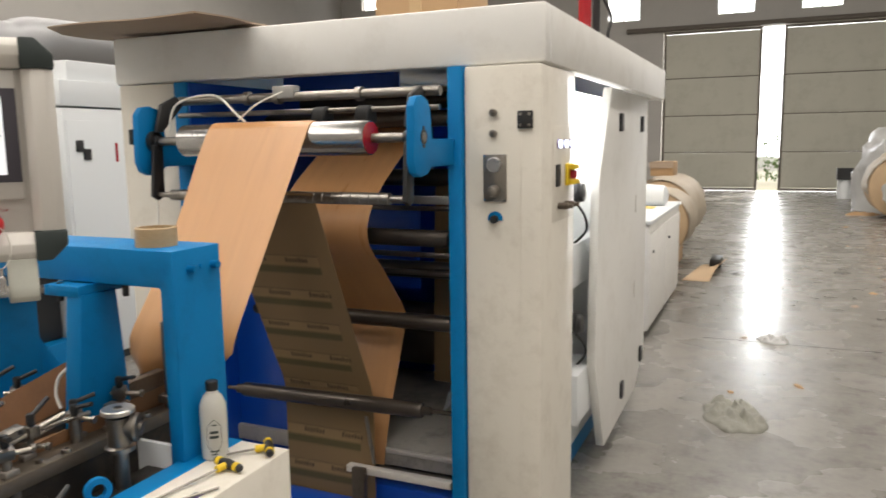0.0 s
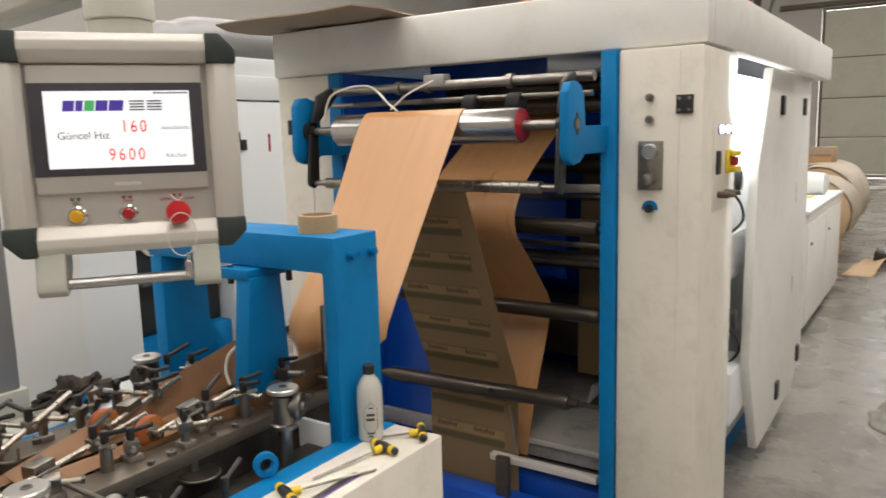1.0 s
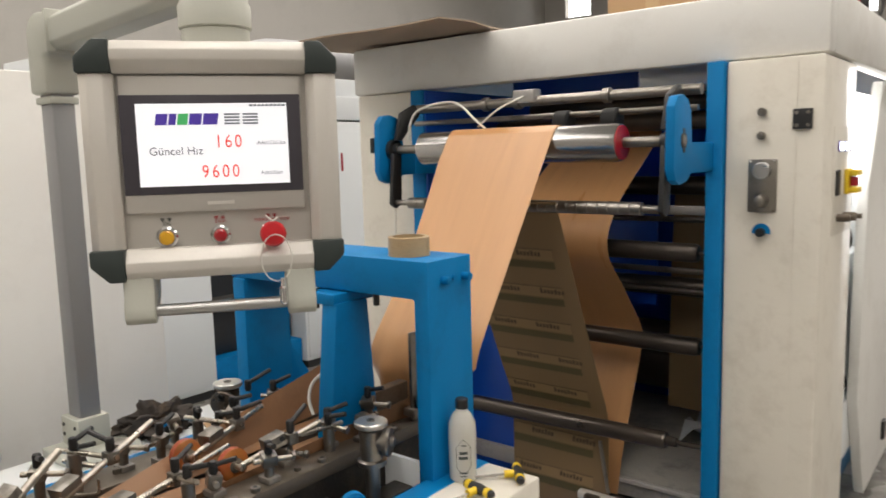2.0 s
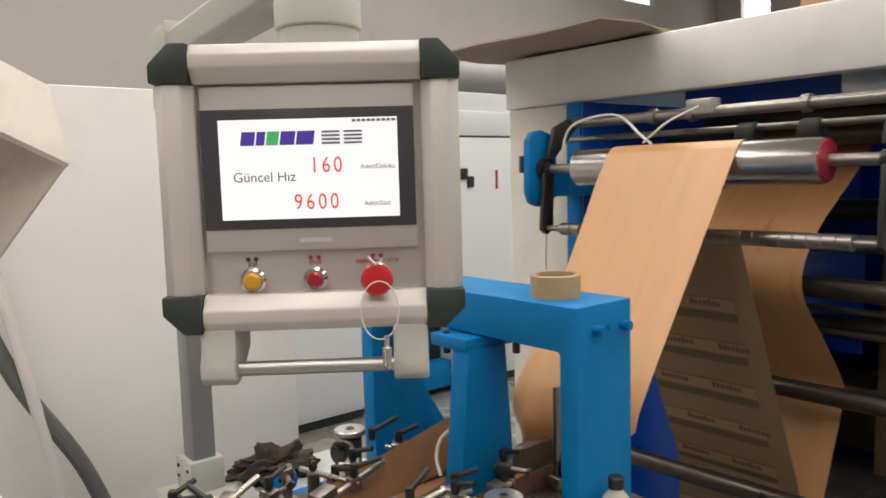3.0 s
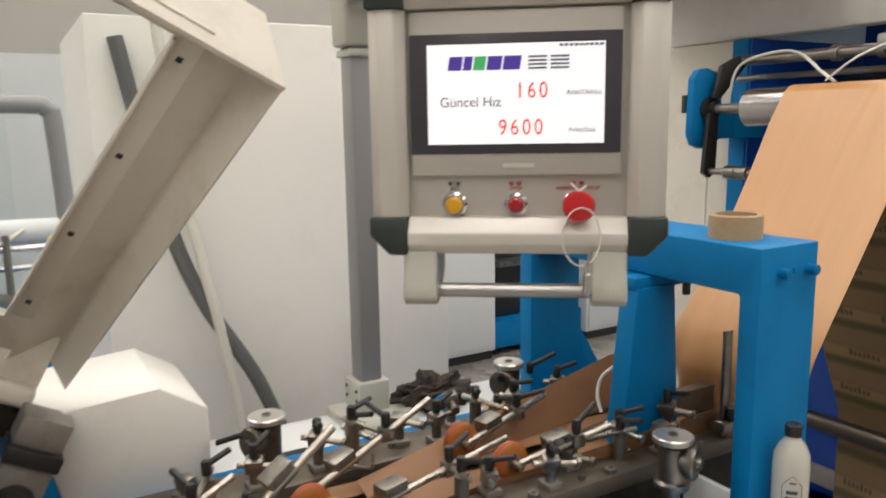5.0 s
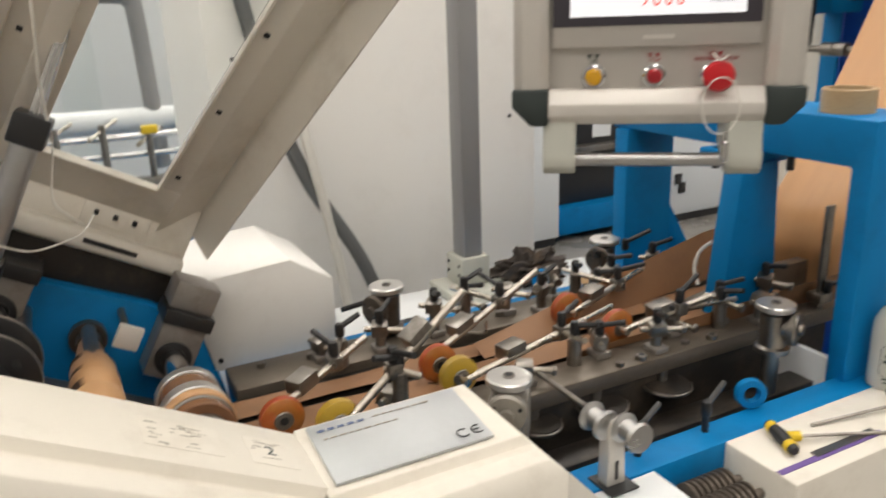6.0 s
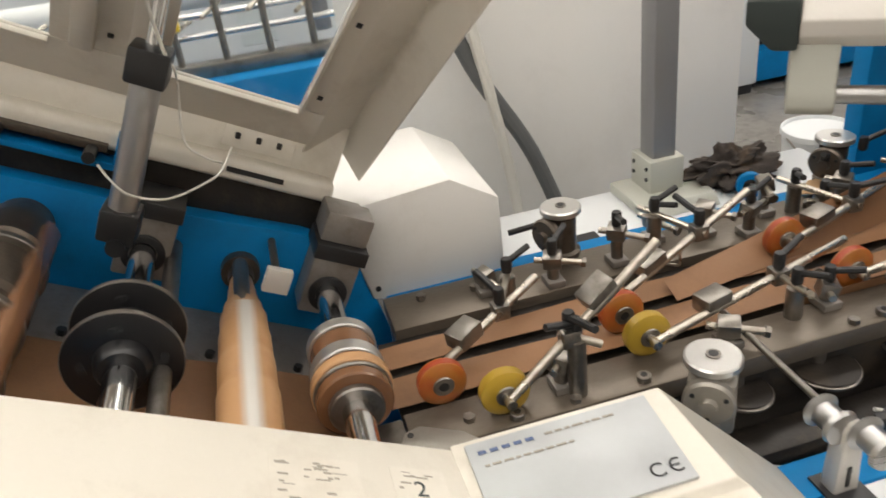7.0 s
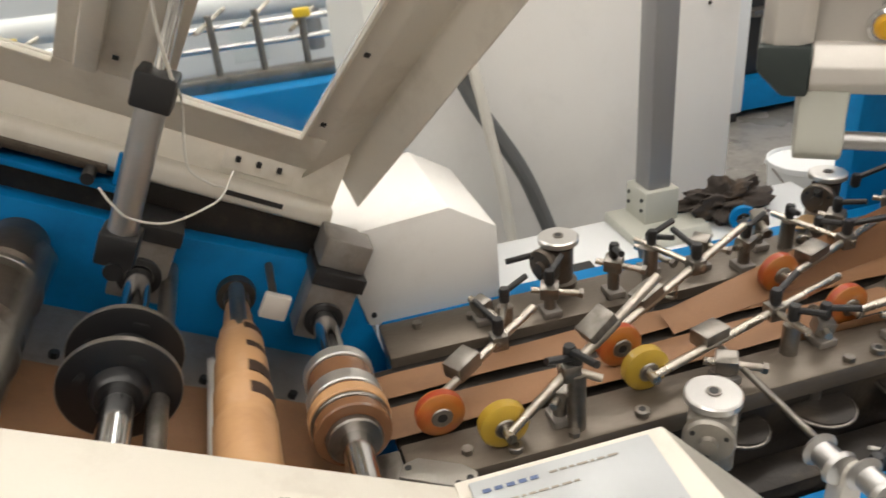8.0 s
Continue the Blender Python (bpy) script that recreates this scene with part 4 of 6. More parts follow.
part("collar", box(B(), -2.024, -1.956, 1.049, 1.111, 1.74, 1.755, 0.003), GREYGREEN, cl)
bm = prism(B(), [(-2.028, 1.760), (-1.952, 1.760), (-1.952, 1.835), (-1.925, 1.845), (-1.925, 1.925), (-1.985, 1.930), (-2.012, 1.920), (-2.028, 1.895)], "y", 1.040, 1.118, 0.010)
part("elbow", bm, GREYGREEN, cl, "pale cast elbow")
part("elbow_rim", prism(B(), [(-1.934, 1.842), (-1.922, 1.842), (-1.922, 1.930), (-1.934, 1.930)], "y", 1.036, 1.122, 0.004), GREYGREEN, cl)
bm = prism(B(), [(1.042, 1.862), (1.055, 1.848), (1.103, 1.848), (1.116, 1.862), (1.116, 1.908), (1.100, 1.922), (1.058, 1.922), (1.042, 1.908)], "x", -1.93, -1.30, 0.003)
for v in bm.verts:
    v.co.y -= (v.co.x + 1.93) * 0.095
    v.co.z += (v.co.x + 1.93) * 0.02
part("swing_arm", bm, GREYGREEN, cl, "pale rounded swing arm")
# ---- white casings behind ----
mc = thing("machine_cabinet", "large warm-white sheet steel machine cabinet", "cabinet", (-2.7, 1.0, 0))
part("body", box(B(), -3.0, -2.35, 0.60, 1.507, 0.0, 1.85, 0.006), CABINET, mc)
for y, z in ((0.70, 1.02), (1.42, 1.30), (0.66, 1.5)):
    part("screw", cyl(B(), (-2.351, y, z), (-2.347, y, z), 0.005, seg=10), BLACK, mc)
wd = thing("white_deck", "white side deck beside the forming table", "deck", (-1.95, 1.08, 0.0))
part("top", box(B(), -2.045, -1.863, 0.70, 1.455, 0.905, 0.955, 0.004), COOLWHITE, wd)
part("slot", box(B(), -1.90, -1.868, 0.84, 0.90, 0.9545, 0.9565), BLACK, wd, "dark cut-out")
part("base", box(B(), -2.03, -1.90, 0.72, 1.44, 0.0, 0.905), COOLWHITE, wd)
cp = thing("cable_pipe", "white plastic pipe leaning beside a dark hose", "pipe", (-2.28, 0.88, 0.0))
part("pipe", tube(B(), [(-2.30, 0.74, 1.85), (-2.285, 0.775, 1.45), (-2.275, 0.80, 1.3), (-2.27, 0.86, 0.95), (-2.26, 0.90, 0.5), (-2.26, 0.92, 0.0)], 0.013), CABLE, cp)
part("hose", tube(B(), [(-2.33, 0.66, 1.8), (-2.31, 0.73, 1.42), (-2.29, 0.80, 1.2), (-2.27, 0.93, 0.95), (-2.25, 1.02, 0.6), (-2.25, 1.05, 0.0)], 0.018), DARKCABLE, cp, "ribbed dark grey hose")

# chamfered white housing at the end of the inclined section
poly = [(0.455, 0.965), (0.66, 0.936), (0.698, 0.95), (0.698, 1.105), (0.618, 1.156), (0.42, 1.140)]
eh = thing("end_housing", "white chamfered sheet housing", "housing", (-1.97, 0.57, 0.9))
part("shell", prism(B(), poly, "x", -2.12, -1.835, 0.003), WHITE, eh)
part("seam_strip", prism(B(), [(0.52, 0.944), (0.655, 0.926), (0.655, 0.944), (0.52, 0.962)], "x", -1.85, -1.832), BLACK, eh, "dark strip along the lower edge")
part("foot_block", box(B(), -2.1, -1.87, 0.50, 0.68, 0.0, 0.94), COOLWHITE, eh)
for yy, zz in ((0.47, 0.985), (0.66, 0.965)):
    part("screw", cyl(B(), (-1.836, yy, zz), (-1.832, yy, zz), 0.005, seg=10), BLACK, eh)

# ---- inclined cylinder section ----
INC = pose(0, 0.46, 1.13, -28.4, 0, 0)
ic = thing("cylinder_unit", "inclined blue machine unit with rotating cylinders", "machine", (-1.6, 0.1, 0.2))
poly = [(-0.55, 1.605), (-0.05, 1.328), (0.20, 1.195), (0.365, 1.118), (0.44, 1.068), (0.478, 0.90), (0.47, 0.2), (-0.55, 0.2)]
part("far_plate", prism(B(), poly, "x", -1.87, -1.835, 0.002), BLUE, ic, "blue painted side plate")
part("near_plate", prism(B(), [(y, z - 0.06) for y, z in poly], "x", -1.33, -1.30, 0.002), BLUE, ic, "blue painted side plate")
bm = box(B(), -1.868, -1.828, -1.2, -0.36, -0.022, -0.012, 0.002, m=None)
bm.transform(INC)
part("edge_strip", bm, BLUE, ic)
# far bearing blocks
AX = {"disc": (0.139, 1.173), "sleeve": (0.259, 1.084), "ring": (0.383, 1.035), "drum": (-0.012, 1.235)}


def incbox(name, x0, x1, s0, s1, h0, h1, ma, parent, bev=0.002, lab=""):
    bm = box(B(), x0, x1, s0, s1, h0, h1, bev)
    bm.transform(INC)
    return part(name, bm, ma, parent, lab)


def inc_of(y, z):
    v = INC.inverted() @ Vector((0, y, z))
    return v.y, v.z


for key in ("disc", "ring"):
    s, h = inc_of(*AX[key])
    bb = incbox("bearing_block", -1.836, -1.775, s - 0.038, s + 0.038, h - 0.04, h + 0.06, BLOCKGREY, ic, 0.004, "grey steel bearing block")
    bm = ring(B(), (-1.776, *AX[key]), (1, 0, 0), 0.020, 0.031, 0.006, 28)
    part("bearing_ring", bm, BLACK, bb)
    incbox("block_cap", -1.845, -1.765, s - 0.042, s + 0.042, h + 0.06, h + 0.085, BLACK, bb)
    if key == "ring":
        incbox("block_top", -1.85, -1.78, s - 0.038, s + 0.038, h + 0.085, h + 0.135, BLOCKGREY, bb, 0.005)
s, h = inc_of(0.317, 1.118)
np_ = incbox("nut_plate", -1.712, -1.698, s - 0.019, s + 0.019, h - 0.019, h + 0.019, PALESILVER, ic, 0.002, "small ribbed alloy plate")
part("stem", cyl(B(), (-1.836, 0.317, 1.118), (-1.711, 0.317, 1.118), 0.006), DARKSTEEL, np_)
# lower cross members and the paper below the cylinders
incbox("cross_plate", -1.82, -1.66, -0.62, 0.02, -0.235, -0.215, BLOCKGREY, ic)
for k in range(10):
    s = -0.58 + 0.066 * k
    bm = cyl(B(), (-1.69, s, -0.216), (-1.69, s, -0.206), 0.007, seg=6)
    bm.transform(INC)
    part("bolt", bm, BLACK, ic)
bm = B()
sheet(bm, [[(-1.66 + 0.33 * j / 8, -0.9 + 0.95 * i / 10, -0.205 - 0.004 * math.sin(i * 1.3)) for j in range(9)] for i in range(11)])
bm.transform(INC)
part("paper_bed", bm, KRAFTSHADED, ic, "brown kraft paper running under the cylinders")
for s in (-0.50, -0.26, -0.16, -0.03):
    bm = cyl(B(), (-1.83, s, -0.12), (-1.34, s, -0.12), 0.012, seg=14)
    bm.transform(INC)
    part("tie_rod", bm, STEEL, ic)
for s0, h0, r in ((-0.40, 0.0, 0.009), (-0.52, 0.0, 0.009)):
    bm = cyl(B(), (-1.85, s0, h0), (-1.80, s0, h0), r)
    bm.transform(INC)
    part("adjusting_screw", bm, BLACK, ic)
incbox("blue_lug", -1.85, -1.838, -0.37, -0.345, -0.02, 0.035, BLUE, ic)
incbox("top_bar", -1.862, -1.835, -0.62, -0.38, 0.0, 0.012, DARKSTEEL, ic)
hw = part("hand_wheel", lathe(B(), (-1.72, -0.035, 1.34), (0.6, 0.5, 0.2), [(0, 0.010), (0.03, 0.010), (0.032, 0.025), (0.042, 0.027), (0.046, 0.023)], 32), ALU, ic, "small alloy hand wheel")

RINGBROWN = mat("brown_glossy_ring", (0.20, 0.095, 0.045), 0.25, 0, 0.1, 12, coat=0.4)
# rotating cylinders
def cylinder(key, name, label):
    return thing(name, label, "cylinder", (-1.58, *AX[key]))


y, z = AX["disc"]
dc = cylinder("disc", "disc_shaft", "steel shaft with two black cutting discs")
part("shaft", cyl(B(), (-1.835, y, z), (-1.30, y, z), 0.0185, seg=28), CHROME, dc)
for x in (-1.578, -1.508):
    d = part("disc", lathe(B(), (x, y, z), (1, 0, 0), [(0, 0.062), (0.0015, 0.0665), (0.008, 0.0665), (0.0095, 0.064)], 56), DISCBLACK, dc, "black disc with bright rim")
    part("rim", ring(B(), (x + 0.001, y, z), (1, 0, 0), 0.0660, 0.0672, 0.0075, 56, 0.0003), STEEL, d)
    part("hub", lathe(B(), (x + 0.0095, y, z), (1, 0, 0), [(0, 0.033), (0.012, 0.031), (0.018, 0.026)], 32), DISCBLACK, d)
    for k in range(4):
        a = k * math.pi / 2 + 0.4
        part("bolt", cyl(B(), (x + 0.009, y + 0.045 * math.cos(a), z + 0.045 * math.sin(a)), (x + 0.013, y + 0.045 * math.cos(a), z + 0.045 * math.sin(a)), 0.005, seg=8), BLACK, d)
y, z = AX["ring"]
rg = cylinder("ring", "ring_shaft", "steel shaft with alloy and tan pressing rings")
part("shaft", cyl(B(), (-1.835, y, z), (-1.30, y, z), 0.0195, seg=28), CHROME, rg)
for x, w, r, ma in ((-1.645, 0.020, 0.049, ALLOYRING), (-1.624, 0.036, 0.046, RINGBROWN), (-1.587, 0.024, 0.051, ALLOYRING), (-1.562, 0.008, 0.049, RINGBROWN), (-1.553, 0.018, 0.054, TAN), (-1.534, 0.006, 0.052, STEEL), (-1.527, 0.018, 0.050, RINGBROWN), (-1.508, 0.012, 0.036, STEEL)):
    part("ring", lathe(B(), (x + 0.02, y, z), (1, 0, 0), [(0, r - 0.002), (0.002, r), (w - 0.002, r), (w, r - 0.002)], 44), ma, rg)
y, z = AX["sleeve"]
sl = cylinder("sleeve", "slotted_sleeve", "tan slotted pasting sleeve with a pale strip, turning")
part("journal", lathe(B(), (-1.835, y, z), (1, 0, 0), [(0, 0.03), (0.02, 0.03), (0.022, 0.020), (0.05, 0.020)], 28), DARKSTEEL, sl)
part("shell", lathe(B(), (-1.785, y, z), (1, 0, 0), [(0, 0.0172), (0.03, 0.0206), (0.075, 0.0232), (0.080, 0.0275), (0.105, 0.0292), (0.112, 0.0331), (0.158, 0.0331), (0.161, 0.0353), (0.205, 0.0353), (0.208, 0.0340), (0.222, 0.0340), (0.225, 0.0370), (0.272, 0.0370), (0.275, 0.0353), (0.29, 0.0353), (0.293, 0.0387), (0.48, 0.0387)], 44), TAN, sl)
# dark bars on the shell stand in for the shade inside slots
for k in range(4):
    x = -1.690 + 0.05 * k
    r = 0.031 + 0.0019 * k
    bm = B()
    n = 8
    prof = [((r + 0.0012) * math.cos(a), (r + 0.0012) * math.sin(a)) for a in np.linspace(0.1, 1.35, n)]
    inn = [((r - 0.004) * math.cos(a), (r - 0.004) * math.sin(a)) for a in np.linspace(1.35, 0.1, n)]
    prism(bm, [(y + u, z + v) for u, v in prof + inn], "x", x, x + 0.023)
    part("slot", bm, SLOTDARK, sl, "sleeve slot drawn as a dark bar")
bm = box(B(), -1.66, -1.32, -0.010, 0.010, -0.044, -0.033, 0.002)
bm.transform(pose(0, y, z, -65))
part("strip", bm, PALESILVER, sl, "pale metal strip")
y, z = AX["drum"]
dm = cylinder("drum", "folding_drum", "large grey and brown folding drum, turning")
part("core", lathe(B(), (-1.83, y, z), (1, 0, 0), [(0, 0.04), (0.05, 0.042), (0.055, 0.050), (0.12, 0.052), (0.125, 0.046), (0.2, 0.046), (0.205, 0.054), (0.25, 0.054), (0.255, 0.046), (0.33, 0.046), (0.335, 0.052), (0.5, 0.052)], 44), DARKSTEEL, dm)
for k in range(3):
    a = k * math.tau / 3
    bm = box(B(), -1.76, -1.40, -0.012, 0.012, 0.042, 0.062, 0.003)
    bm.transform(pose(0, y, z) @ Matrix.Rotation(a, 4, "X"))
    part("gripper_bar", bm, (RINGBROWN, STEEL, DARKSTEEL)[k], dm)
for x in (-1.69, -1.55, -1.45):
    part("band", ring(B(), (x, y, z), (1, 0, 0), 0.04, 0.056, 0.012, 44), STEEL, dm)
part("shaft", cyl(B(), (-1.835, y, z), (-1.30, y, z), 0.02), CHROME, dm)

# near white cover: inclined part, flat part with the sign plate
cv = thing("front_cover", "cream sheet steel machine cover with sign plate", "cover", (-1.15, 0.3, 0.0))
prof = [(-1.278, -0.10), (-1.27, 0.0), (-1.150, 0.0), (-1.147, -0.014), (-1.130, -0.017), (-1.127, -0.006), (-1.106, -0.010), (-1.096, -0.030), (-1.085, -0.40), (-1.15, -0.40), (-1.15, -0.10)]
bm = prism(B(), prof, "y", -1.1, 0.0, 0.002)
bm.transform(INC)
part("sloping_panel", bm, CREAM, cv)
prof = [(-1.278, 0.95), (-1.272, 1.134), (-1.150, 1.120), (-1.147, 1.106), (-1.130, 1.103), (-1.127, 1.114), (-1.106, 1.110), (-1.096, 1.09), (-1.085, 0.0), (-1.15, 0.0), (-1.15, 0.95)]
bm = prism(B(), prof, "y", 0.458, 0.68, 0.002)
for v in bm.verts:
    if v.co.y > 0.66 and v.co.z > 0.6:
        v.co.y += max(0.0, 1.135 - v.co.z) * 0.9
part("flat_panel", bm, CREAM, cv)
bm = prism(B(), [(-1.262, 1.1345), (-1.158, 1.1225), (-1.158, 1.1265), (-1.262, 1.1385)], "y", 0.470, 0.660, 0.001)
pl = part("sign_plate", bm, SIGNPLATE, cv, "silver sign plate with faint lettering")
tilt = math.degrees(math.atan2(0.012, 0.104))


def on_plate(u, v, lift=0.0006):
    """Place on the plate: u along it, v from its upper edge down."""
    x = -1.262 + v
    return (x, 0.470 + u, 1.1385 - 0.1154 * v + lift)


def plate_letters(txt, u, v, size, ma):
    m = Matrix.Translation(on_plate(u, v)) @ pose(0, 0, 0, 0, tilt, 0) @ pose(0, 0, 0, 0, 0, 90)
    part("lettering", text_mesh(txt, size, m), ma, pl)


plate_letters("C \u20ac"[:1], 0.150, 0.094, 0.022, BLACK)
x, yy, zz = on_plate(0.178, 0.0865)
bm = B()
pts = [(0.0078 * math.cos(a), 0.0078 * math.sin(a)) for a in np.linspace(1.0, 5.3, 18)] + [(0.0060 * math.cos(a), 0.0060 * math.sin(a)) for a in np.linspace(5.3, 1.0, 18)]
prism(bm, pts, "z", 0, 0.0004)
box(bm, -0.0065, 0.002, -0.0009, 0.0009, 0, 0.0004)
bm.transform(Matrix.Translation((x, yy, zz)) @ pose(0, 0, 0, 0, tilt, 0) @ pose(0, 0, 0, 0, 0, 90))
part("lettering", bm, BLACK, pl)
rng = random.Random(9)
TITLEBLUE = mat("faded_blue_print", (0.10, 0.14, 0.26), 0.5)
for k in range(5):
    x, yy, zz = on_plate(0.010 + 0.012 * k, 0.014)
    bm = box(B(), x - 0.0022, x + 0.0022, yy, yy + 0.008, zz - 0.0004, zz + 0.0002)
    part("title_bar", bm, TITLEBLUE, pl)
for r in range(2):
    u = 0.078 if r == 0 else 0.012
    while u < (0.15 if r == 0 else 0.10):
        w = rng.uniform(0.004, 0.012)
        x, yy, zz = on_plate(u, 0.013 if r == 0 else 0.030)
        part("print_bar", box(B(), x - 0.0012, x + 0.0012, yy, yy + w, zz - 0.0004, zz + 0.0002), PRINTGREY, pl)
        u += w + 0.003
# worn stickers on the sloping panel
for s0, s1, nm in ((-0.075, -0.022, "worn paper sticker with a number"), (-0.185, -0.105, "worn paper sticker, half torn away")):
    bm = box(B(), -1.235, -1.178, s0, s1, 0.0002, 0.0008)
    bm.transform(INC)
    st = part("sticker", bm, CREAM, cv, nm)
    for k in range(26 if s0 < -0.1 else 9):
        u = rng.uniform(s0 + 0.004, s1 - 0.016)
        v = rng.uniform(-1.230, -1.184)
        bm = box(B(), v, v + rng.uniform(0.0008, 0.0028), u, u + rng.uniform(0.003, 0.013), 0.0007, 0.0010)
        bm.transform(INC)
        part("print_bar", bm, PRINTGREY, st)
bm = text_mesh("2", 0.026, INC @ pose(-1.200, -0.056, 0.0012) @ pose(0, 0, 0, 0, 0, 90))
part("lettering", bm, DARKGREEN, cv)

# ---- open guard lid ----
E1 = Vector((0, -0.879, 0.476))
NN = Vector((0, 0.476, 0.879))
E2 = (Vector((1, 0, 0)) * 0.62 + NN * 0.785).normalized()
E3 = E1.cross(E2).normalized()
if E3.x < 0:
    E3 = -E3
G0 = Vector((-1.825, 0.396, 1.315))
H0 = Vector((0, 0.414, 1.288))
GM = Matrix.Translation(G0) @ Matrix((E1, E2, E3)).transposed().to_4x4()
gd = thing("guard_lid", "raised cream machine guard with clear windows", "guard", m=Matrix.Translation(G0))


def gbox(name, a0, a1, b0, b1, c0, c1, ma, parent, bev=0.002, lab=""):
    bm = box(B(), a0, a1, b0, b1, c0, c1)
    bm.transform(GM)
    bmesh.ops.recalc_face_normals(bm, faces=bm.faces)
    bevel(bm, list(bm.verts), bev)
    return part(name, bm, ma, parent, lab)


def gprism(name, poly, axis, a0, a1, ma, parent, lab=""):
    bm = prism(B(), poly, axis, a0, a1)
    bm.transform(GM)
    bmesh.ops.recalc_face_normals(bm, faces=bm.faces)
    bevel(bm, list(bm.verts), 0.0015)
    return part(name, bm, ma, parent, lab)


gbox("side_strip", -0.040, 0.0, 0.0225, 0.605, -0.003, 0.003, CREAM, gd)
gprism("side_flange", [(-0.036, 0.003), (-0.042, 0.0), (-0.098, -0.038), (-0.137, 0.018), (-0.141, 0.016), (-0.099, -0.045), (-0.044, -0.006), (-0.036, -0.003)], "y", -0.10, 0.592, CREAM, gd)
gbox("bottom_strip", -0.04, 1.0, -0.062, 0.022, -0.003, 0.003, CREAM, gd)
gbox("inner_return", 0.0, 0.185, 0.016, 0.022, 0.003, 0.012, CREAM, gd, 0.001)
gbox("inner_return", 0.33, 1.0, 0.016, 0.022, 0.003, 0.012, CREAM, gd, 0.001)
gbox("inner_return", -0.005, 0.0, 0.023, 0.575, 0.003, 0.014, CREAM, gd)
gbox("top_strip", 0.0, 1.0, 0.575, 0.605, -0.003, 0.003, CREAM, gd)
bm = prism(B(), [(0.589, 0.020), (0.596, 0.020), (0.628, -0.075), (0.624, -0.079), (0.588, 0.010)], "x", -0.141, 1.0)
for v in bm.verts:
    if v.co.x < 0 and v.co.z < -0.05:
        v.co.x += 0.05
bm.transform(GM)
part("top_flange", bm, CREAM, gd)
gbox("mullion", 0.185, 0.33, 0.0225, 0.575, -0.003, 0.003, CREAM, gd)
for a in (0.205, 0.275):
    gbox("stiffener", a, a + 0.03, 0.03, 0.57, 0.003, 0.018, CREAM, gd, 0.004)
gbox("pane", 0.0, 0.185, 0.0, 0.575, -0.008, -0.004, CLEAR, gd, 0.0, "clear acrylic window")
gbox("pane", 0.33, 0.80, 0.0, 0.575, -0.008, -0.004, CLEAR, gd, 0.0, "clear acrylic window")
for a in (-0.02, 0.258):
    for b_ in (0.06, 0.22, 0.38, 0.55):
        gbox("rivet", a - 0.004, a + 0.004, b_ - 0.004, b_ + 0.004, 0.003, 0.0055, BLACK, gd, 0.001)
# hinge wall below the lid, with a rolled lip
def nbox(name, a0, a1, x0, x1, h0, h1, ma, parent, bev=0.002, lab=""):
    bm = box(B(), x0, x1, -a1, -a0, h0, h1)
    bm.transform(Matrix.Translation(H0) @ pose(0, 0, 0, -28.4, 0, 0))
    bmesh.ops.recalc_face_normals(bm, faces=bm.faces)
    bevel(bm, list(bm.verts), bev, 3)
    return part(name, bm, ma, parent, lab)


nbox("hinge_wall", -0.07, 1.0, -1.888, -1.876, -0.098, 0.004, CREAM, gd)
nbox("rolled_lip", -0.07, 1.0, -1.888, -1.845, -0.118, -0.082, CREAM, gd, 0.012)
for a in (0.0, 0.42):
    hp = nbox("hinge_plate", a + 0.005, a + 0.115, -1.876, -1.872, -0.072, -0.032, CREAM, gd, 0.001, "cream hinge plate with three bolts")
    for k in range(3):
        nbox("bolt", a + 0.026 + 0.032 * k, a + 0.034 + 0.032 * k, -1.872, -1.865, -0.056, -0.046, BLACK, hp, 0.002)
    nbox("slot", a + 0.012, a + 0.10, -1.8445, -1.843, -0.102, -0.094, BLACK, gd, 0.0)
# dark bar added to fill the gap below the lip with shade
nbox("gap_rail", -0.075, 1.0, -1.888, -1.868, -0.215, -0.118, NEARBLACK, gd, 0.002)
# lifting cylinder
LC0, LC1 = Vector((-1.692, 0.133, 1.240)), Vector((-1.680, 0.243, 1.462))
ld = (LC1 - LC0).normalized()
lc = thing("gas_strut", "round pneumatic lifting strut with black end caps", "strut", tuple(LC0))
part("barrel", cyl(B(), LC0 + ld * 0.02, LC1 - ld * 0.02, 0.0185, seg=24), ALU, lc)
for p in (LC0 + ld * 0.004, LC1 - ld * 0.03):
    bm = box(B(), -0.024, 0.024, -0.024, 0.024, 0.0, 0.045, 0.004)
    bm.transform(Matrix.Translation(p) @ ld.to_track_quat("Z", "Y").to_matrix().to_4x4())
    part("end_cap", bm, BLACK, lc, "black end cap")
part("piston_rod", cyl(B(), LC1, LC1 + ld * 0.42, 0.009, seg=18), CHROME, lc)
part("clevis", cyl(B(), LC0 + Vector((-0.03, 0, 0)), LC0 + Vector((0.03, 0, 0)), 0.012), BLACK, lc)
part("air_line", tube(B(), [(-1.668, 0.148, 1.352), (-1.664, 0.156, 1.332), (-1.666, 0.172, 1.306), (-1.68, 0.212, 1.285), (-1.70, 0.263, 1.289), (-1.72, 0.283, 1.294), (-1.77, 0.30, 1.305)], 0.0016, 8), CABLE, lc, "thin white air line")
part("air_line", tube(B(), [tuple(LC1 + Vector((0.02, 0.02, 0.0))), (-1.70, 0.263, 1.43), (-1.70, 0.250, 1.352), (-1.70, 0.268, 1.323), (-1.73, 0.285, 1.300)], 0.0016, 8), CABLE, lc, "thin white air line")
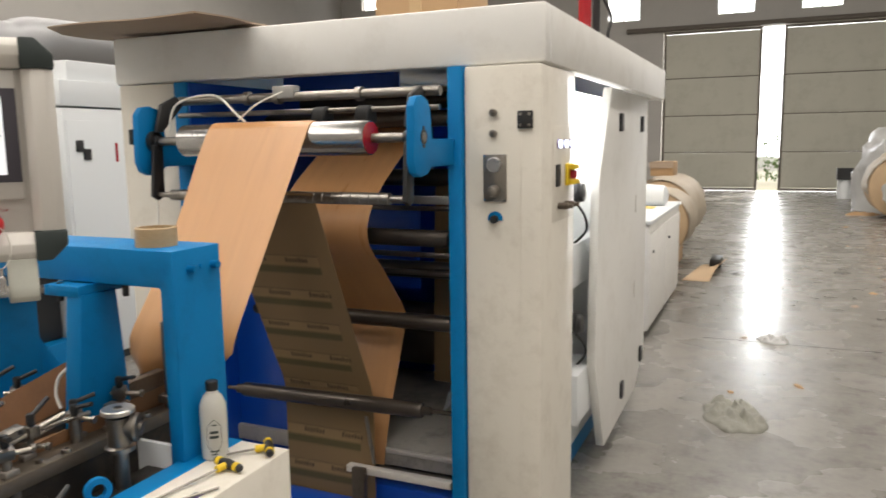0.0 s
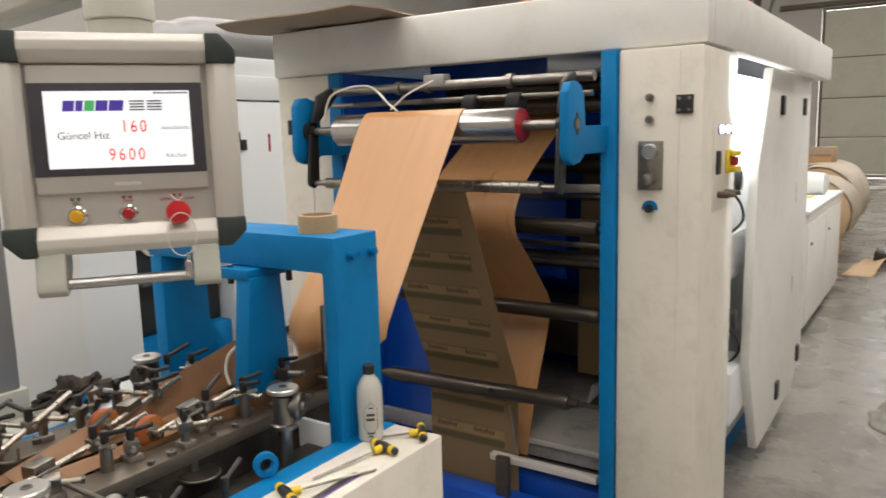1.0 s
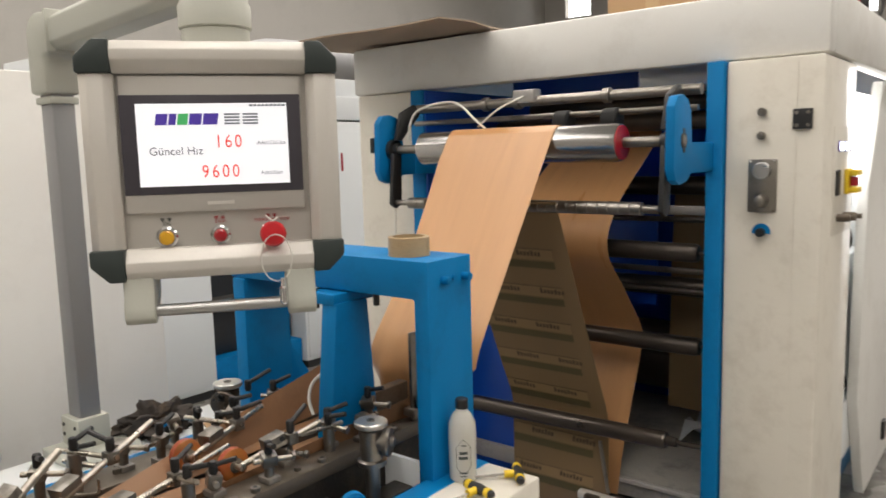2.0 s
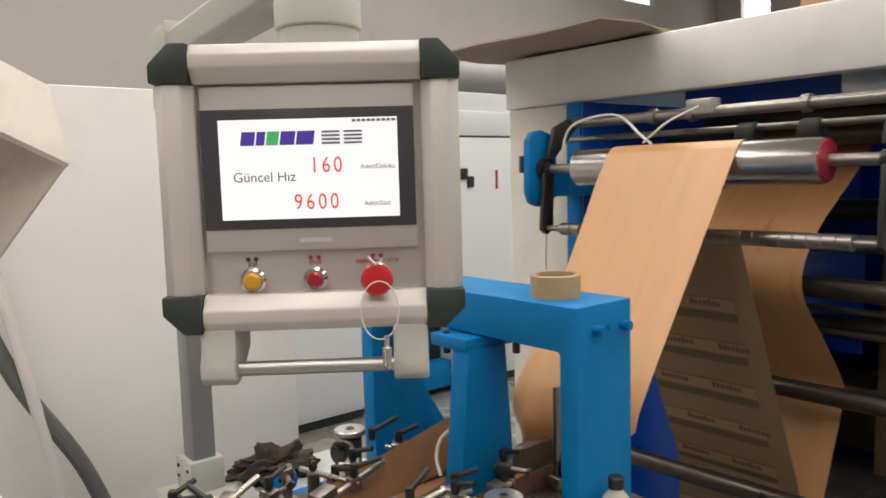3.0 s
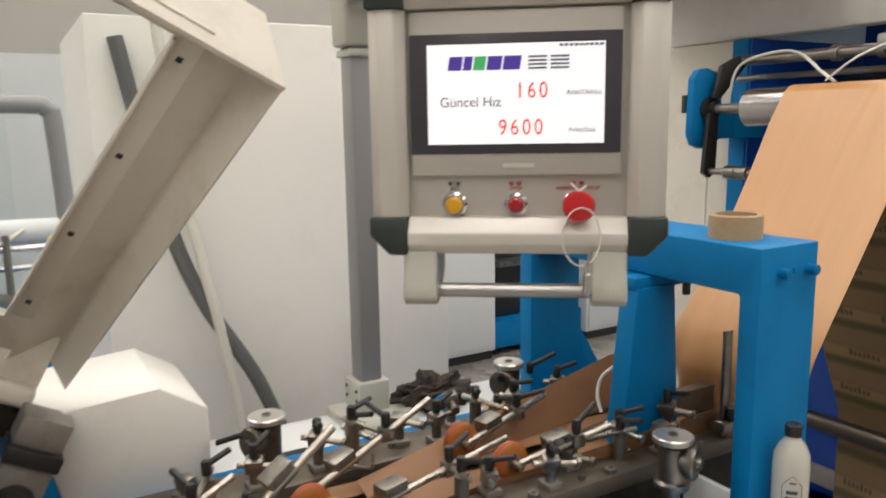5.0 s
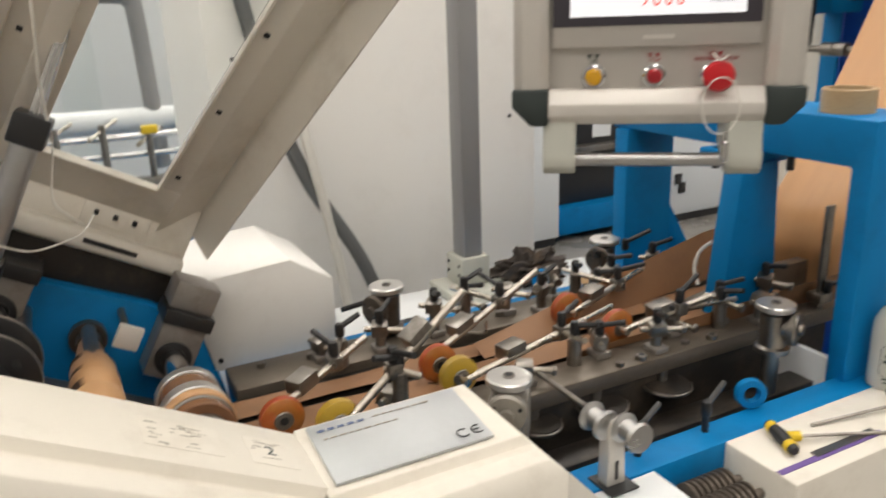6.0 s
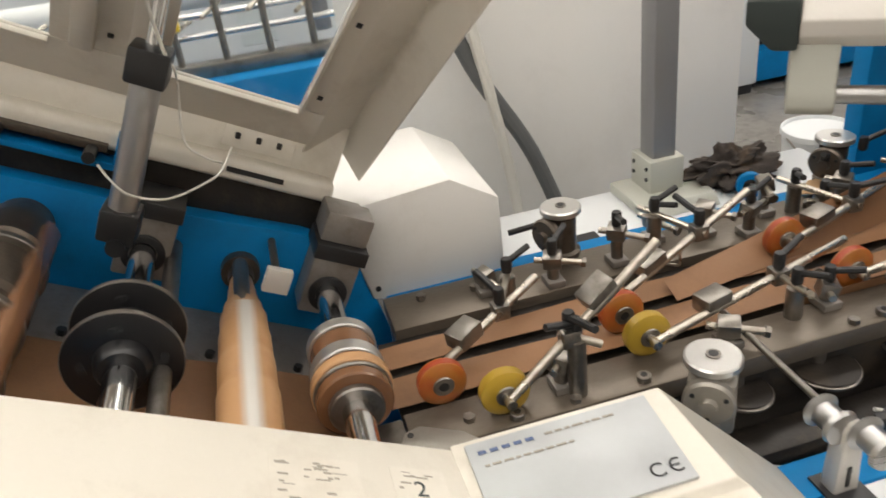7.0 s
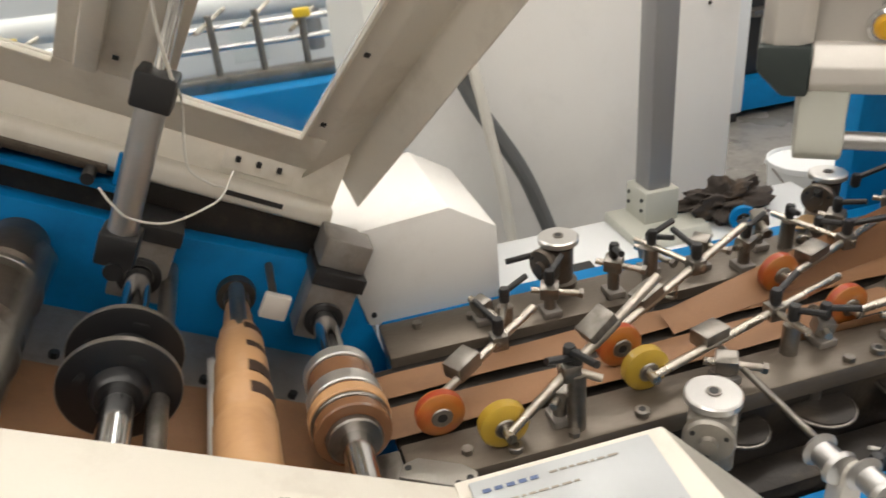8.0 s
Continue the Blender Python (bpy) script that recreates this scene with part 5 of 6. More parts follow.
part("air_line", tube(B(), [tuple(LC1 + Vector((0.02, 0.02, 0.0))), (-1.64, 0.262, 1.52), (-1.60, 0.27, 1.62), (-1.58, 0.27, 1.75)], 0.0022, 8), CABLE, lc, "thin white air line")

# ---- forming table ----
tb = thing("forming_table", "oily steel forming table with brown paper tube", "machine", (-1.6, 1.0, 0.0))
part("far_rail", box(B(), -1.802, -1.70, 0.47, 1.68, 0.955, 0.984, 0.003), RAILSTEEL, tb, "brown steel rail plate, darkened for shade")
part("blue_edge", box(B(), -1.860, -1.804, 0.48, 1.70, 0.80, 0.966, 0.003), BLUE, tb, "blue painted frame edge")
part("near_rail", box(B(), -1.505, -1.428, 0.44, 1.66, 0.955, 0.986, 0.003), RAILSTEEL, tb, "brown steel rail plate, darkened for shade")
part("lower_bar", box(B(), -1.40, -1.345, 0.70, 1.472, 0.865, 0.895, 0.003), NEARBLACK, tb)
part("skirt_plate", box(B(), -1.45, -1.438, 0.46, 1.62, 0.70, 0.953, 0.002), NEARBLACK, tb, "near-black skirt plate")
part("lower_bar", box(B(), -1.344, -1.318, 0.70, 1.472, 0.80, 0.84, 0.003), NEARBLACK, tb)
part("blue_rail", box(B(), -1.303, -1.245, 0.70, 1.62, 0.86, 0.922, 0.003), BLUE, tb, "blue painted rail")
part("under_frame", box(B(), -1.80, -1.34, 0.75, 1.55, 0.62, 0.66), DEEPBLUE, tb)
for x in (-1.78, -1.56):
    for y in (0.75, 1.5):
        part("leg", box(B(), x - 0.03, x + 0.03, y - 0.03, y + 0.03, 0.0, 0.945, 0.003), BLUE, tb)
part("deck_plate", box(B(), -1.70, -1.505, 0.44, 1.70, 0.955, 0.966), NEARBLACK, tb, "near-black deck plate")
bm = prism(B(), [(-1.46, 0.435), (-1.44, 0.425), (-1.395, 0.495), (-1.40, 0.515), (-1.415, 0.52), (-1.435, 0.505), (-1.465, 0.455)], "z", 0.9865, 0.996, 0.002)
fx = part("flange", bm, CASTGREY, tb, "bare cast flange with bolt holes")
for x, y in ((-1.451, 0.440), (-1.408, 0.508), (-1.404, 0.492)):
    part("hole", cyl(B(), (x, y, 0.995), (x, y, 0.9967), 0.0045, seg=14), BLACK, fx)
part("near_fixing", box(B(), -1.50, -1.43, 0.385, 0.438, 0.955, 0.985, 0.004), STEEL, tb)
for x, y in ((-1.77, 0.53), (-1.76, 0.62), (-1.75, 1.02), (-1.76, 1.25), (-1.46, 0.52), (-1.44, 0.66), (-1.44, 1.08), (-1.45, 1.24)):
    part("bolt", cyl(B(), (x, y, 0.982), (x, y, 0.994), 0.008, seg=6), STEEL, tb)
vp = thing("white_valance", "white sheet panel with black socket under the table end", "panel", (-1.38, 1.484, 0.3))
part("sheet", box(B(), -1.434, -1.322, 1.478, 1.490, 0.30, 0.948, 0.002), COOLWHITE, vp)
part("socket", box(B(), -1.392, -1.374, 1.471, 1.4785, 0.80, 0.835, 0.002), BLACK, vp, "small black socket")
# running paper on the table: two belts of folded tube and the raised side
pt = thing("paper_tube", "brown kraft paper tube running along the forming table", "paper", (-1.6, 1.0, 0.96))
part("left_ply", sheet(B(), [[(-1.672 + 0.052 * j / 4, 0.42 + 1.2 * i / 24, 0.976 + 0.002 * math.sin(i + j)) for j in range(5)] for i in range(25)]), KRAFTSHADED, pt)
part("right_ply", sheet(B(), [[(-1.590 + 0.062 * j / 4, 0.42 + 1.2 * i / 24, 0.980 + 0.002 * math.sin(i * 0.7 + j)) for j in range(5)] for i in range(25)]), KRAFTSHADED, pt)
rows = []
for i in range(15):
    f = i / 14
    y = 0.90 + 0.83 * f
    x0 = -1.60 - 0.125 * f
    hgt = 0.012 + 0.095 * min(1, f * 1.25)
    rows.append([(x0 - 0.045 * u * (1 - 0.5 * f) + 0.0, y, 0.978 + hgt * (u ** 0.85)) for u in (0, 0.25, 0.5, 0.75, 1.0)])
part("raised_side", sheet(B(), rows), KRAFTSHADED, pt, "raised brown paper side", smooth=80)
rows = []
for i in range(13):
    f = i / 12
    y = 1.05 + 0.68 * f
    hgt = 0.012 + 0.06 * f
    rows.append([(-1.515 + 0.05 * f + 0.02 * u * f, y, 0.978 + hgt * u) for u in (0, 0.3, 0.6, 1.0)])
part("raised_side", sheet(B(), rows), KRAFTSHADED, pt, "raised brown paper side", smooth=80)
part("fold_former", prism(B(), [(1.18, 0.966), (1.72, 0.966), (1.72, 1.03), (1.60, 1.03)], "x", -1.60, -1.57, 0.002), DARKSTEEL, tb)

WHEELS = []


def lever(p, dirv, parent, ln=0.055):
    """A black clamping lever on a stud."""
    p, d = Vector(p), Vector(dirv).normalized()
    bm = lathe(B(), p, (0, 0, 1), [(0, 0.006), (0.004, 0.0085), (0.022, 0.0085), (0.026, 0.007)], 14)
    tube(bm, [p + Vector((0, 0, 0.018)), p + d * ln * 0.4 + Vector((0, 0, 0.023)), p + d * ln + Vector((0, 0, 0.030))], 0.0052, 8, 4)
    part("clamp_lever", bm, BLACK, parent, "black clamping lever")


def wheel_holder(wc, end, ma, post=None, lev=(0.5, 0.3, 0.1), label="", block=0.33, rr=0.033, grip=0.62, far=False):
    """A pressing wheel on a slanted rod, clamped to a post on the rail."""
    wc, end = Vector(wc), Vector(end)
    th = thing("wheel_holder", label, "wheel holder", tuple(wc), group="paper pressing wheels")
    d = (end - wc).normalized()
    side = Vector((-0.024 if far else 0.022, 0, 0))
    part("rod", cyl(B(), wc + side, end + side, 0.0064, seg=14), RODSTEEL, th)
    part("axle", cyl(B(), wc - side * 0.5, wc + side * 1.5, 0.007, seg=14), RODSTEEL, th)
    w = part("wheel", lathe(B(), wc - Vector((0.012, 0, 0)), (1, 0, 0), [(0, rr * 0.45), (0.0005, rr * 0.8), (0.005, rr), (0.019, rr), (0.0235, rr * 0.8), (0.024, rr * 0.45)], 36), ma, th, "polyurethane wheel", origin=Matrix.Translation(wc))
    if far:
        part("bore", cyl(B(), wc + Vector((0.0115, 0, 0)), wc + Vector((0.0132, 0, 0)), 0.0085, seg=20), BLACK, w, "dark hub bore")
    if ma is ORANGE:
        part("tread", ring(B(), wc - Vector((0.0075, 0, 0)), (1, 0, 0), rr * 0.9, rr + 0.0006, 0.015, 36, 0.003), TREADRED, w, "worn red tread")
    part("hub", ring(B(), wc + Vector((0.010, 0, 0)), (1, 0, 0), 0.007, rr * 0.45, 0.004, 24), STEEL, w)
    WHEELS.append(w)
    pb = wc + side + d * (end - wc).length * block
    bm = box(B(), -0.016, 0.017, -0.023, 0.023, -0.011, 0.014, 0.002)
    bm.transform(Matrix.Translation(pb + Vector((-0.012, 0, 0.006))) @ d.to_track_quat("Y", "Z").to_matrix().to_4x4())
    part("spring_block", bm, STEEL, th)
    pc = wc + side + d * (end - wc).length * grip
    if post is None:
        post = (pc.x + 0.05, pc.y, 0.985)
    post = Vector(post)
    part("post", cyl(B(), post, (post.x, post.y, max(pc.z - 0.004, post.z + 0.05)), 0.0125, seg=20, bev=0.001), STEEL, th)
    top = Vector((post.x, post.y, max(pc.z - 0.004, post.z + 0.05)))
    dr = (pc - top)
    part("cross_pin", cyl(B(), top - dr.normalized() * 0.035 + Vector((0, 0, 0.004)), pc + dr.normalized() * 0.015, 0.0055, seg=12), RODSTEEL, th)
    bm = box(B(), -0.012, 0.012, -0.012, 0.012, -0.012, 0.012, 0.002)
    bm.transform(Matrix.Translation(pc))
    part("clamp", bm, STEEL, th)
    lever(pc + Vector((0, 0, 0.012)), lev, th)
    lever(top + Vector((0, 0, 0.006)), (lev[1], -lev[0], 0), th, 0.045)
    return th


OL = "orange pressing wheel on a steel rod holder"
YL = "yellow pressing wheel on a steel rod holder"
wheel_holder((-1.459, 0.570, 1.020), (-1.511, 0.800, 1.167), YELLOWPU, (-1.455, 0.67, 0.985), (0.9, 0.2, 0), YL, 0.62, grip=0.40)
wheel_holder((-1.495, 0.790, 1.020), (-1.592, 1.164, 1.035), YELLOWPU, (-1.488, 1.018, 0.985), (-0.4, 0.9, 0), YL, 0.3)
wheel_holder((-1.512, 0.500, 1.018), (-1.63, 0.690, 1.05), ORANGE, (-1.70, 0.66, 0.983), (-0.9, -0.3, 0), OL, 0.28, far=True)
wheel_holder((-1.562, 0.785, 1.016), (-1.655, 1.065, 1.095), ORANGE, (-1.73, 0.93, 0.983), (-0.9, -0.2, 0), OL, 0.28, far=True)
wheel_holder((-1.525, 1.141, 1.016), (-1.50, 1.330, 1.055), ORANGE, (-1.475, 1.352, 0.985), (-0.2, 0.9, 0.2), OL, 0.45)
wheel_holder((-1.640, 1.110, 1.018), (-1.70, 1.335, 1.05), ORANGE, (-1.76, 1.22, 0.983), (0.4, 0.9, 0), OL, 0.3)


def knob_unit(x, y, z, side, label, base=0.984, ma=STEEL, kr=0.0345):
    """A gearbox-like adjuster with a disc knob on top and a flange at its side."""
    th = thing("adjuster", label, "adjuster", (x, y, base), group="guide adjusters")
    part("body", lathe(B(), (x, y, base), (0, 0, 1), [(0, 0.015), (max(0.004, z - base - 0.094), 0.015), (max(0.006, z - base - 0.092), 0.030), (z - base - 0.082, 0.031), (z - base - 0.079, 0.024), (z - base - 0.018, 0.0255), (z - base - 0.014, 0.018), (z - base - 0.011, 0.018)], 28), ma, th)
    k = part("disc_knob", lathe(B(), (x, y, z - 0.011), (0, 0, 1), [(0, 0.032), (0.002, 0.0345), (0.010, 0.0345), (0.012, 0.032)], 40), ALLOYRING, th, "bright turned disc knob")
    part("hub", cyl(B(), (x, y, z), (x, y, z + 0.003), 0.009, seg=18), STEEL, k)
    part("hole", cyl(B(), (x, y, z + 0.0025), (x, y, z + 0.0035), 0.006, seg=12), BLACK, k)
    if ma is CASTGREY:
        bm = box(B(), -0.027, 0.027, -0.027, 0.030, -0.098, -0.022, 0.006)
        bm.transform(pose(x, y, z, 0, 0, math.degrees(math.atan2(side[1], side[0]))))
        part("gear_case", bm, ma, th, "bare cast gear case")
    sx, sy = side
    p = Vector((x, y, z - 0.042))
    q = p + Vector((sx, sy, 0)).normalized() * 0.030
    f = part("side_flange", lathe(B(), q - Vector((sx, sy, 0)).normalized() * 0.004, (sx, sy, 0), [(-0.026, 0.02), (0, 0.02), (0.002, 0.030), (0.012, 0.031), (0.016, 0.028), (0.017, 0.011), (0.024, 0.010)], 32), ma, th)
    for i in range(3):
        a = i * math.tau / 3 + 0.5
        c = q + Vector((sx, sy, 0)).normalized() * 0.012 + 0.022 * (math.cos(a) * Vector((-sy, sx, 0)).normalized() + math.sin(a) * Vector((0, 0, 1)))
        part("screw", cyl(B(), c, c + Vector((sx, sy, 0)).normalized() * 0.002, 0.003, seg=8), BLACK, f)
    return th


knob_unit(-1.358, 0.803, 1.075, (0.8, -0.6), "grey adjuster with bright disc knob on the near rail", 0.895, CASTGREY)
knob_unit(-1.362, 1.366, 1.07, (0.9, 0.45), "grey adjuster with disc knob and side flange", 0.895)
a = knob_unit(-1.79, 0.79, 1.085, (0.4, -0.9), "dark grey adjuster beside the white housing", 0.984, DARKSTEEL)
lever((-1.795, 0.765, 1.040), (-0.3, -0.9, -0.4), a, 0.07)
a = knob_unit(-1.832, 1.355, 1.075, (0.5, -0.8), "grey adjuster on the far rail", 0.966, DARKSTEEL)
lever((-1.80, 1.39, 1.05), (0.3, 0.9, 0.2), a, 0.06)
lever((-1.81, 1.32, 1.03), (0.5, -0.5, 0.2), a, 0.06)

# pedestal with two small rollers, and its cross rod
pd = thing("roller_pedestal", "white cast pedestal with two small steel rollers", "pedestal", (-1.245, 0.91, 0.922))
part("arm", prism(B(), [(0.893, 0.922), (0.927, 0.922), (0.922, 1.02), (0.914, 1.032), (0.902, 1.03), (0.896, 1.02)], "x", -1.262, -1.238, 0.003), PALESILVER, pd)
part("slot", box(B(), -1.2385, -1.2365, 0.9065, 0.9115, 0.935, 0.965), BLACK, pd)
part("foot_gap", box(B(), -1.272, -1.218, 0.885, 0.935, 0.9225, 0.926), BLACK, pd)
for x, yy in ((-1.285, 0.897), (-1.236, 0.915)):
    part("roller", lathe(B(), (x, yy, 1.02), (1, 0, 0), [(0, 0.021), (0.004, 0.023), (0.008, 0.016), (0.030, 0.016), (0.034, 0.023), (0.040, 0.021), (0.041, 0.008)], 28), ALU, pd)
part("cross_rod", cyl(B(), (-1.27, 0.905, 1.02), (-1.54, 0.925, 1.002), 0.005, seg=12), STEEL, pd)
solid("pedestal_base", box(B(), -1.243, -1.12, 0.84, 0.985, 0.30, 0.921, 0.003), COOLWHITE, "white block under the roller pedestal", "base")
for k in range(2):
    t = thing("spring_roller", "grey coiled spring roller beside the white box", "roller", (-1.19 + 0.045 * k, 1.05, 0.90), group="spring rollers")
    for j in range(8):
        bm = lathe(B(), (-1.20 + 0.04 * k, 1.01 + 0.011 * j, 0.885), (0, 1, 0), [(0, 0.020), (0.003, 0.026), (0.007, 0.026), (0.010, 0.020)], 20)
        part("coil", bm, DARKSTEEL, t)
    part("pin", cyl(B(), (-1.20 + 0.04 * k, 0.99, 0.885), (-1.20 + 0.04 * k, 1.12, 0.885), 0.008), DARKSTEEL, t)

# white box with tools
wb = thing("tool_box_stand", "cream sheet steel box used as a tool shelf", "box", (-1.19, 1.37, 0))
part("body", box(B(), -1.258, -1.112, 1.135, 1.618, 0.0, 0.921, 0.004), CREAM, wb)
part("tape_strip", box(B(), -1.150, -1.139, 1.137, 1.37, 0.9212, 0.9222), PURPLE, wb, "strip of purple tape")
bt = thing("bottle", "milky plastic bottle with black cap and printed label", "bottle", (-1.243, 1.52, 0.921))
part("body", lathe(B(), (-1.243, 1.52, 0.921), (0, 0, 1), [(0, 0.026), (0.004, 0.029), (0.10, 0.030), (0.125, 0.0285), (0.142, 0.021), (0.152, 0.013), (0.158, 0.012), (0.16, 0.0115)], 36), BOTTLE, bt)
part("cap", lathe(B(), (-1.243, 1.52, 1.077), (0, 0, 1), [(0, 0.0135), (0.002, 0.014), (0.019, 0.0138), (0.021, 0.012)], 28), BLACK, bt, "black screw cap")
CB = Vector((-1.243, 1.52, 0))


def wrap_bar(a0, a1, z0, z1):
    bm, n = B(), 5
    rows = [[(CB.x + 0.0304 * math.cos(a0 + (a1 - a0) * i / n), CB.y + 0.0304 * math.sin(a0 + (a1 - a0) * i / n), zz) for i in range(n + 1)] for zz in (z0, z1)]
    part("label_bar", sheet(bm, rows, 0.0003), DARKGREEN, bt)


am = math.atan2(-1.27, 1.1)
hexa = [(0.0, 1.018), (0.52, 1.0), (0.52, 0.957), (0.0, 0.938), (-0.52, 0.957), (-0.52, 1.0), (0.0, 1.018)]
pts = [(CB.x + 0.0305 * math.cos(am + a0 + (a1 - a0) * k / 4), CB.y + 0.0305 * math.sin(am + a0 + (a1 - a0) * k / 4), z0 + (z1 - z0) * k / 4) for (a0, z0), (a1, z1) in zip(hexa, hexa[1:]) for k in range(4)]
part("label_outline", tube(B(), pts + pts[:1], 0.0005, 6, straight=True), DARKGREEN, bt)
for a0, a1, z0, z1 in ((-0.3, 0.3, 0.985, 0.991), (-0.35, 0.3, 0.974, 0.980), (-0.15, 0.2, 1.003, 1.006), (-0.3, 0.3, 0.943, 0.946), (-0.25, 0.2, 0.936, 0.938)):
    wrap_bar(am + a0, am + a1, z0, z1)


def hex_key(p, ang, ln, label):
    """A T-handled hex key lying on the box."""
    th = thing("hex_key", label, "hand tool", m=pose(*p, 0, 0, ang), group="hand tools on the box")
    bm = lathe(B(), (0, -0.042, 0.012), (0, 1, 0), [(0, 0.006), (0.004, 0.009), (0.02, 0.0095), (0.042, 0.012), (0.064, 0.0095), (0.08, 0.009), (0.084, 0.006)], 20)
    g = part("grip", bm, BLACK, th, "black rubber grip", local=True)
    for yy in (-0.034, 0.022):
        part("grip_band", lathe(B(), (0, yy, 0.012), (0, 1, 0), [(0, 0.0098), (0.002, 0.0102), (0.010, 0.0102), (0.012, 0.0098)], 20), YELLOW, g, "yellow grip band", local=True)
    part("collar", cyl(B(), (0.008, 0, 0.012), (0.030, 0, 0.011), 0.008), YELLOW, th, "yellow collar", local=True)
    part("blade", cyl(B(), (0.028, 0, 0.011), (ln, 0, 0.004), 0.003, seg=6), STEEL, th, local=True)
    return th


hex_key((-1.17, 1.475, 0.921), -102, 0.19, "yellow and black T-handled hex key on the box")
hex_key((-1.20, 1.205, 0.921), 68, 0.20, "yellow and black T-handled hex key on the box")
hex_key((-1.145, 1.585, 0.921), -140, 0.13, "short yellow and black hex key near the bottle")
solid("steel_rule", box(B(), -1.158, -1.145, 1.22, 1.36, 0.9225, 0.9240), STEEL, "short steel rule on the cream box", "ruler")

# small things on and around the table
def blue_collar(p, label):
    th = thing("blue_collar", label, "collar", p, group="blue collars")
    part("ring", ring(B(), (p[0] - 0.008, p[1], p[2] + 0.026), (1, -0.5, 0.1), 0.014, 0.026, 0.016, 32), BLUE, th)
    part("stem", box(B(), p[0] - 0.01, p[0] + 0.006, p[1] - 0.007, p[1] + 0.007, p[2] - 0.002, p[2] + 0.006, 0.002), BLUE, th)
    return th


blue_collar((-1.303, 1.255, 0.922), "blue ring collar on the blue rail")
blue_collar((-1.885, 1.225, 0.956), "blue ring collar on the white deck")
for y in (0.99, 1.13):
    lv = thing("rail_lever", "black clamping lever on the blue rail", "lever", (-1.285, y, 0.922), group="rail levers")
    part("stud", cyl(B(), (-1.285, y, 0.918), (-1.285, y, 0.955), 0.006), BLACK, lv)
    lever((-1.285, y, 0.95), (-0.3, 0.9, 0.1), lv, 0.06)
rng = random.Random(3)
bm = B()
r = bmesh.ops.create_icosphere(bm, subdivisions=5, radius=1.0)["verts"]
for v in r:
    d = v.co.normalized()
    w = 1 + 0.55 * noise.noise(d * 2.3) + 0.30 * noise.noise(d * 6.0) + 0.16 * noise.noise(d * 15)
    v.co = Vector((-1.965 + d.x * 0.045 * w, 1.235 + d.y * 0.088 * w, 0.98 + d.z * 0.045 * w))
    v.co.z = max(v.co.z, 0.9555)
solid("oily_rag", bm, RAG, "crumpled dark oily rag on the white deck", "rag", smooth=70)
solid("wiping_rag", sheet(B(), [[(-1.83 + 0.01 * j + 0.004 * math.sin(i), 1.27 + 0.012 * i, 0.985 + 0.012 * abs(math.sin(i * 1.7 + j))) for j in range(5)] for i in range(7)], 0.002), CARTON, "small brown rag on the rail", "rag", smooth=80)
gp = thing("gauge_rod", "upright flat steel gauge rod beside the paper", "rod", (-1.44, 1.60, 0.986))
part("blade", box(B(), -1.446, -1.438, 1.585, 1.605, 0.986, 1.20, 0.001), STEEL, gp)
part("clamp", box(B(), -1.46, -1.425, 1.575, 1.615, 1.0, 1.02, 0.003), STEEL, gp)
lever((-1.43, 1.60, 1.02), (0.4, 0.8, 0), gp, 0.05)
part("air_hose", tube(B(), [(-1.60, 1.42, 1.02), (-1.618, 1.425, 1.05), (-1.618, 1.435, 1.085), (-1.60, 1.45, 1.11)], 0.0038), CABLE, gp, "white air hose")
for p0, p1 in (((-1.36, 1.06, 0.90), (-1.32, 1.28, 0.885)), ((-1.34, 0.86, 0.89), (-1.33, 1.02, 0.88))):
    solid("cable", tube(B(), [p0, ((p0[0] + p1[0]) / 2, (p0[1] + p1[1]) / 2, 0.862), p1], 0.003), CABLE, "white cable looped under the rail", "cable")


def rod_clamp(x, y, z, ang, hgt, lev, label):
    """A split block on a short post, with a cross pin and a lever."""
    th = thing("rod_clamp", label, "clamp", (x, y, z), group="rod clamps")
    part("foot", box(B(), x - 0.018, x + 0.018, y - 0.015, y + 0.015, z, z + 0.012, 0.002), BLOCKGREY, th)
    part("post", cyl(B(), (x, y, z + 0.011), (x, y, z + hgt), 0.010, seg=18, bev=0.001), STEEL, th)
    bm = box(B(), -0.015, 0.015, -0.013, 0.013, -0.012, 0.012, 0.002)
    bm.transform(pose(x, y, z + hgt, 12, 0, ang))
    part("split_block", bm, STEEL, th)
    c, s_ = math.cos(radians(ang)), math.sin(radians(ang))
    part("pin", cyl(B(), (x - 0.03 * c, y - 0.03 * s_, z + hgt), (x + 0.052 * c, y + 0.052 * s_, z + hgt - 0.006), 0.0055, seg=12), RODSTEEL, th)
    part("nut", cyl(B(), (x + 0.046 * c, y + 0.046 * s_, z + hgt - 0.005), (x + 0.053 * c, y + 0.053 * s_, z + hgt - 0.006), 0.009, seg=6), STEEL, th)
    if lev[2] == 0 and ang % 20 != 0:
        lever((x, y, z + hgt + 0.011), lev, th, 0.045)
    return th


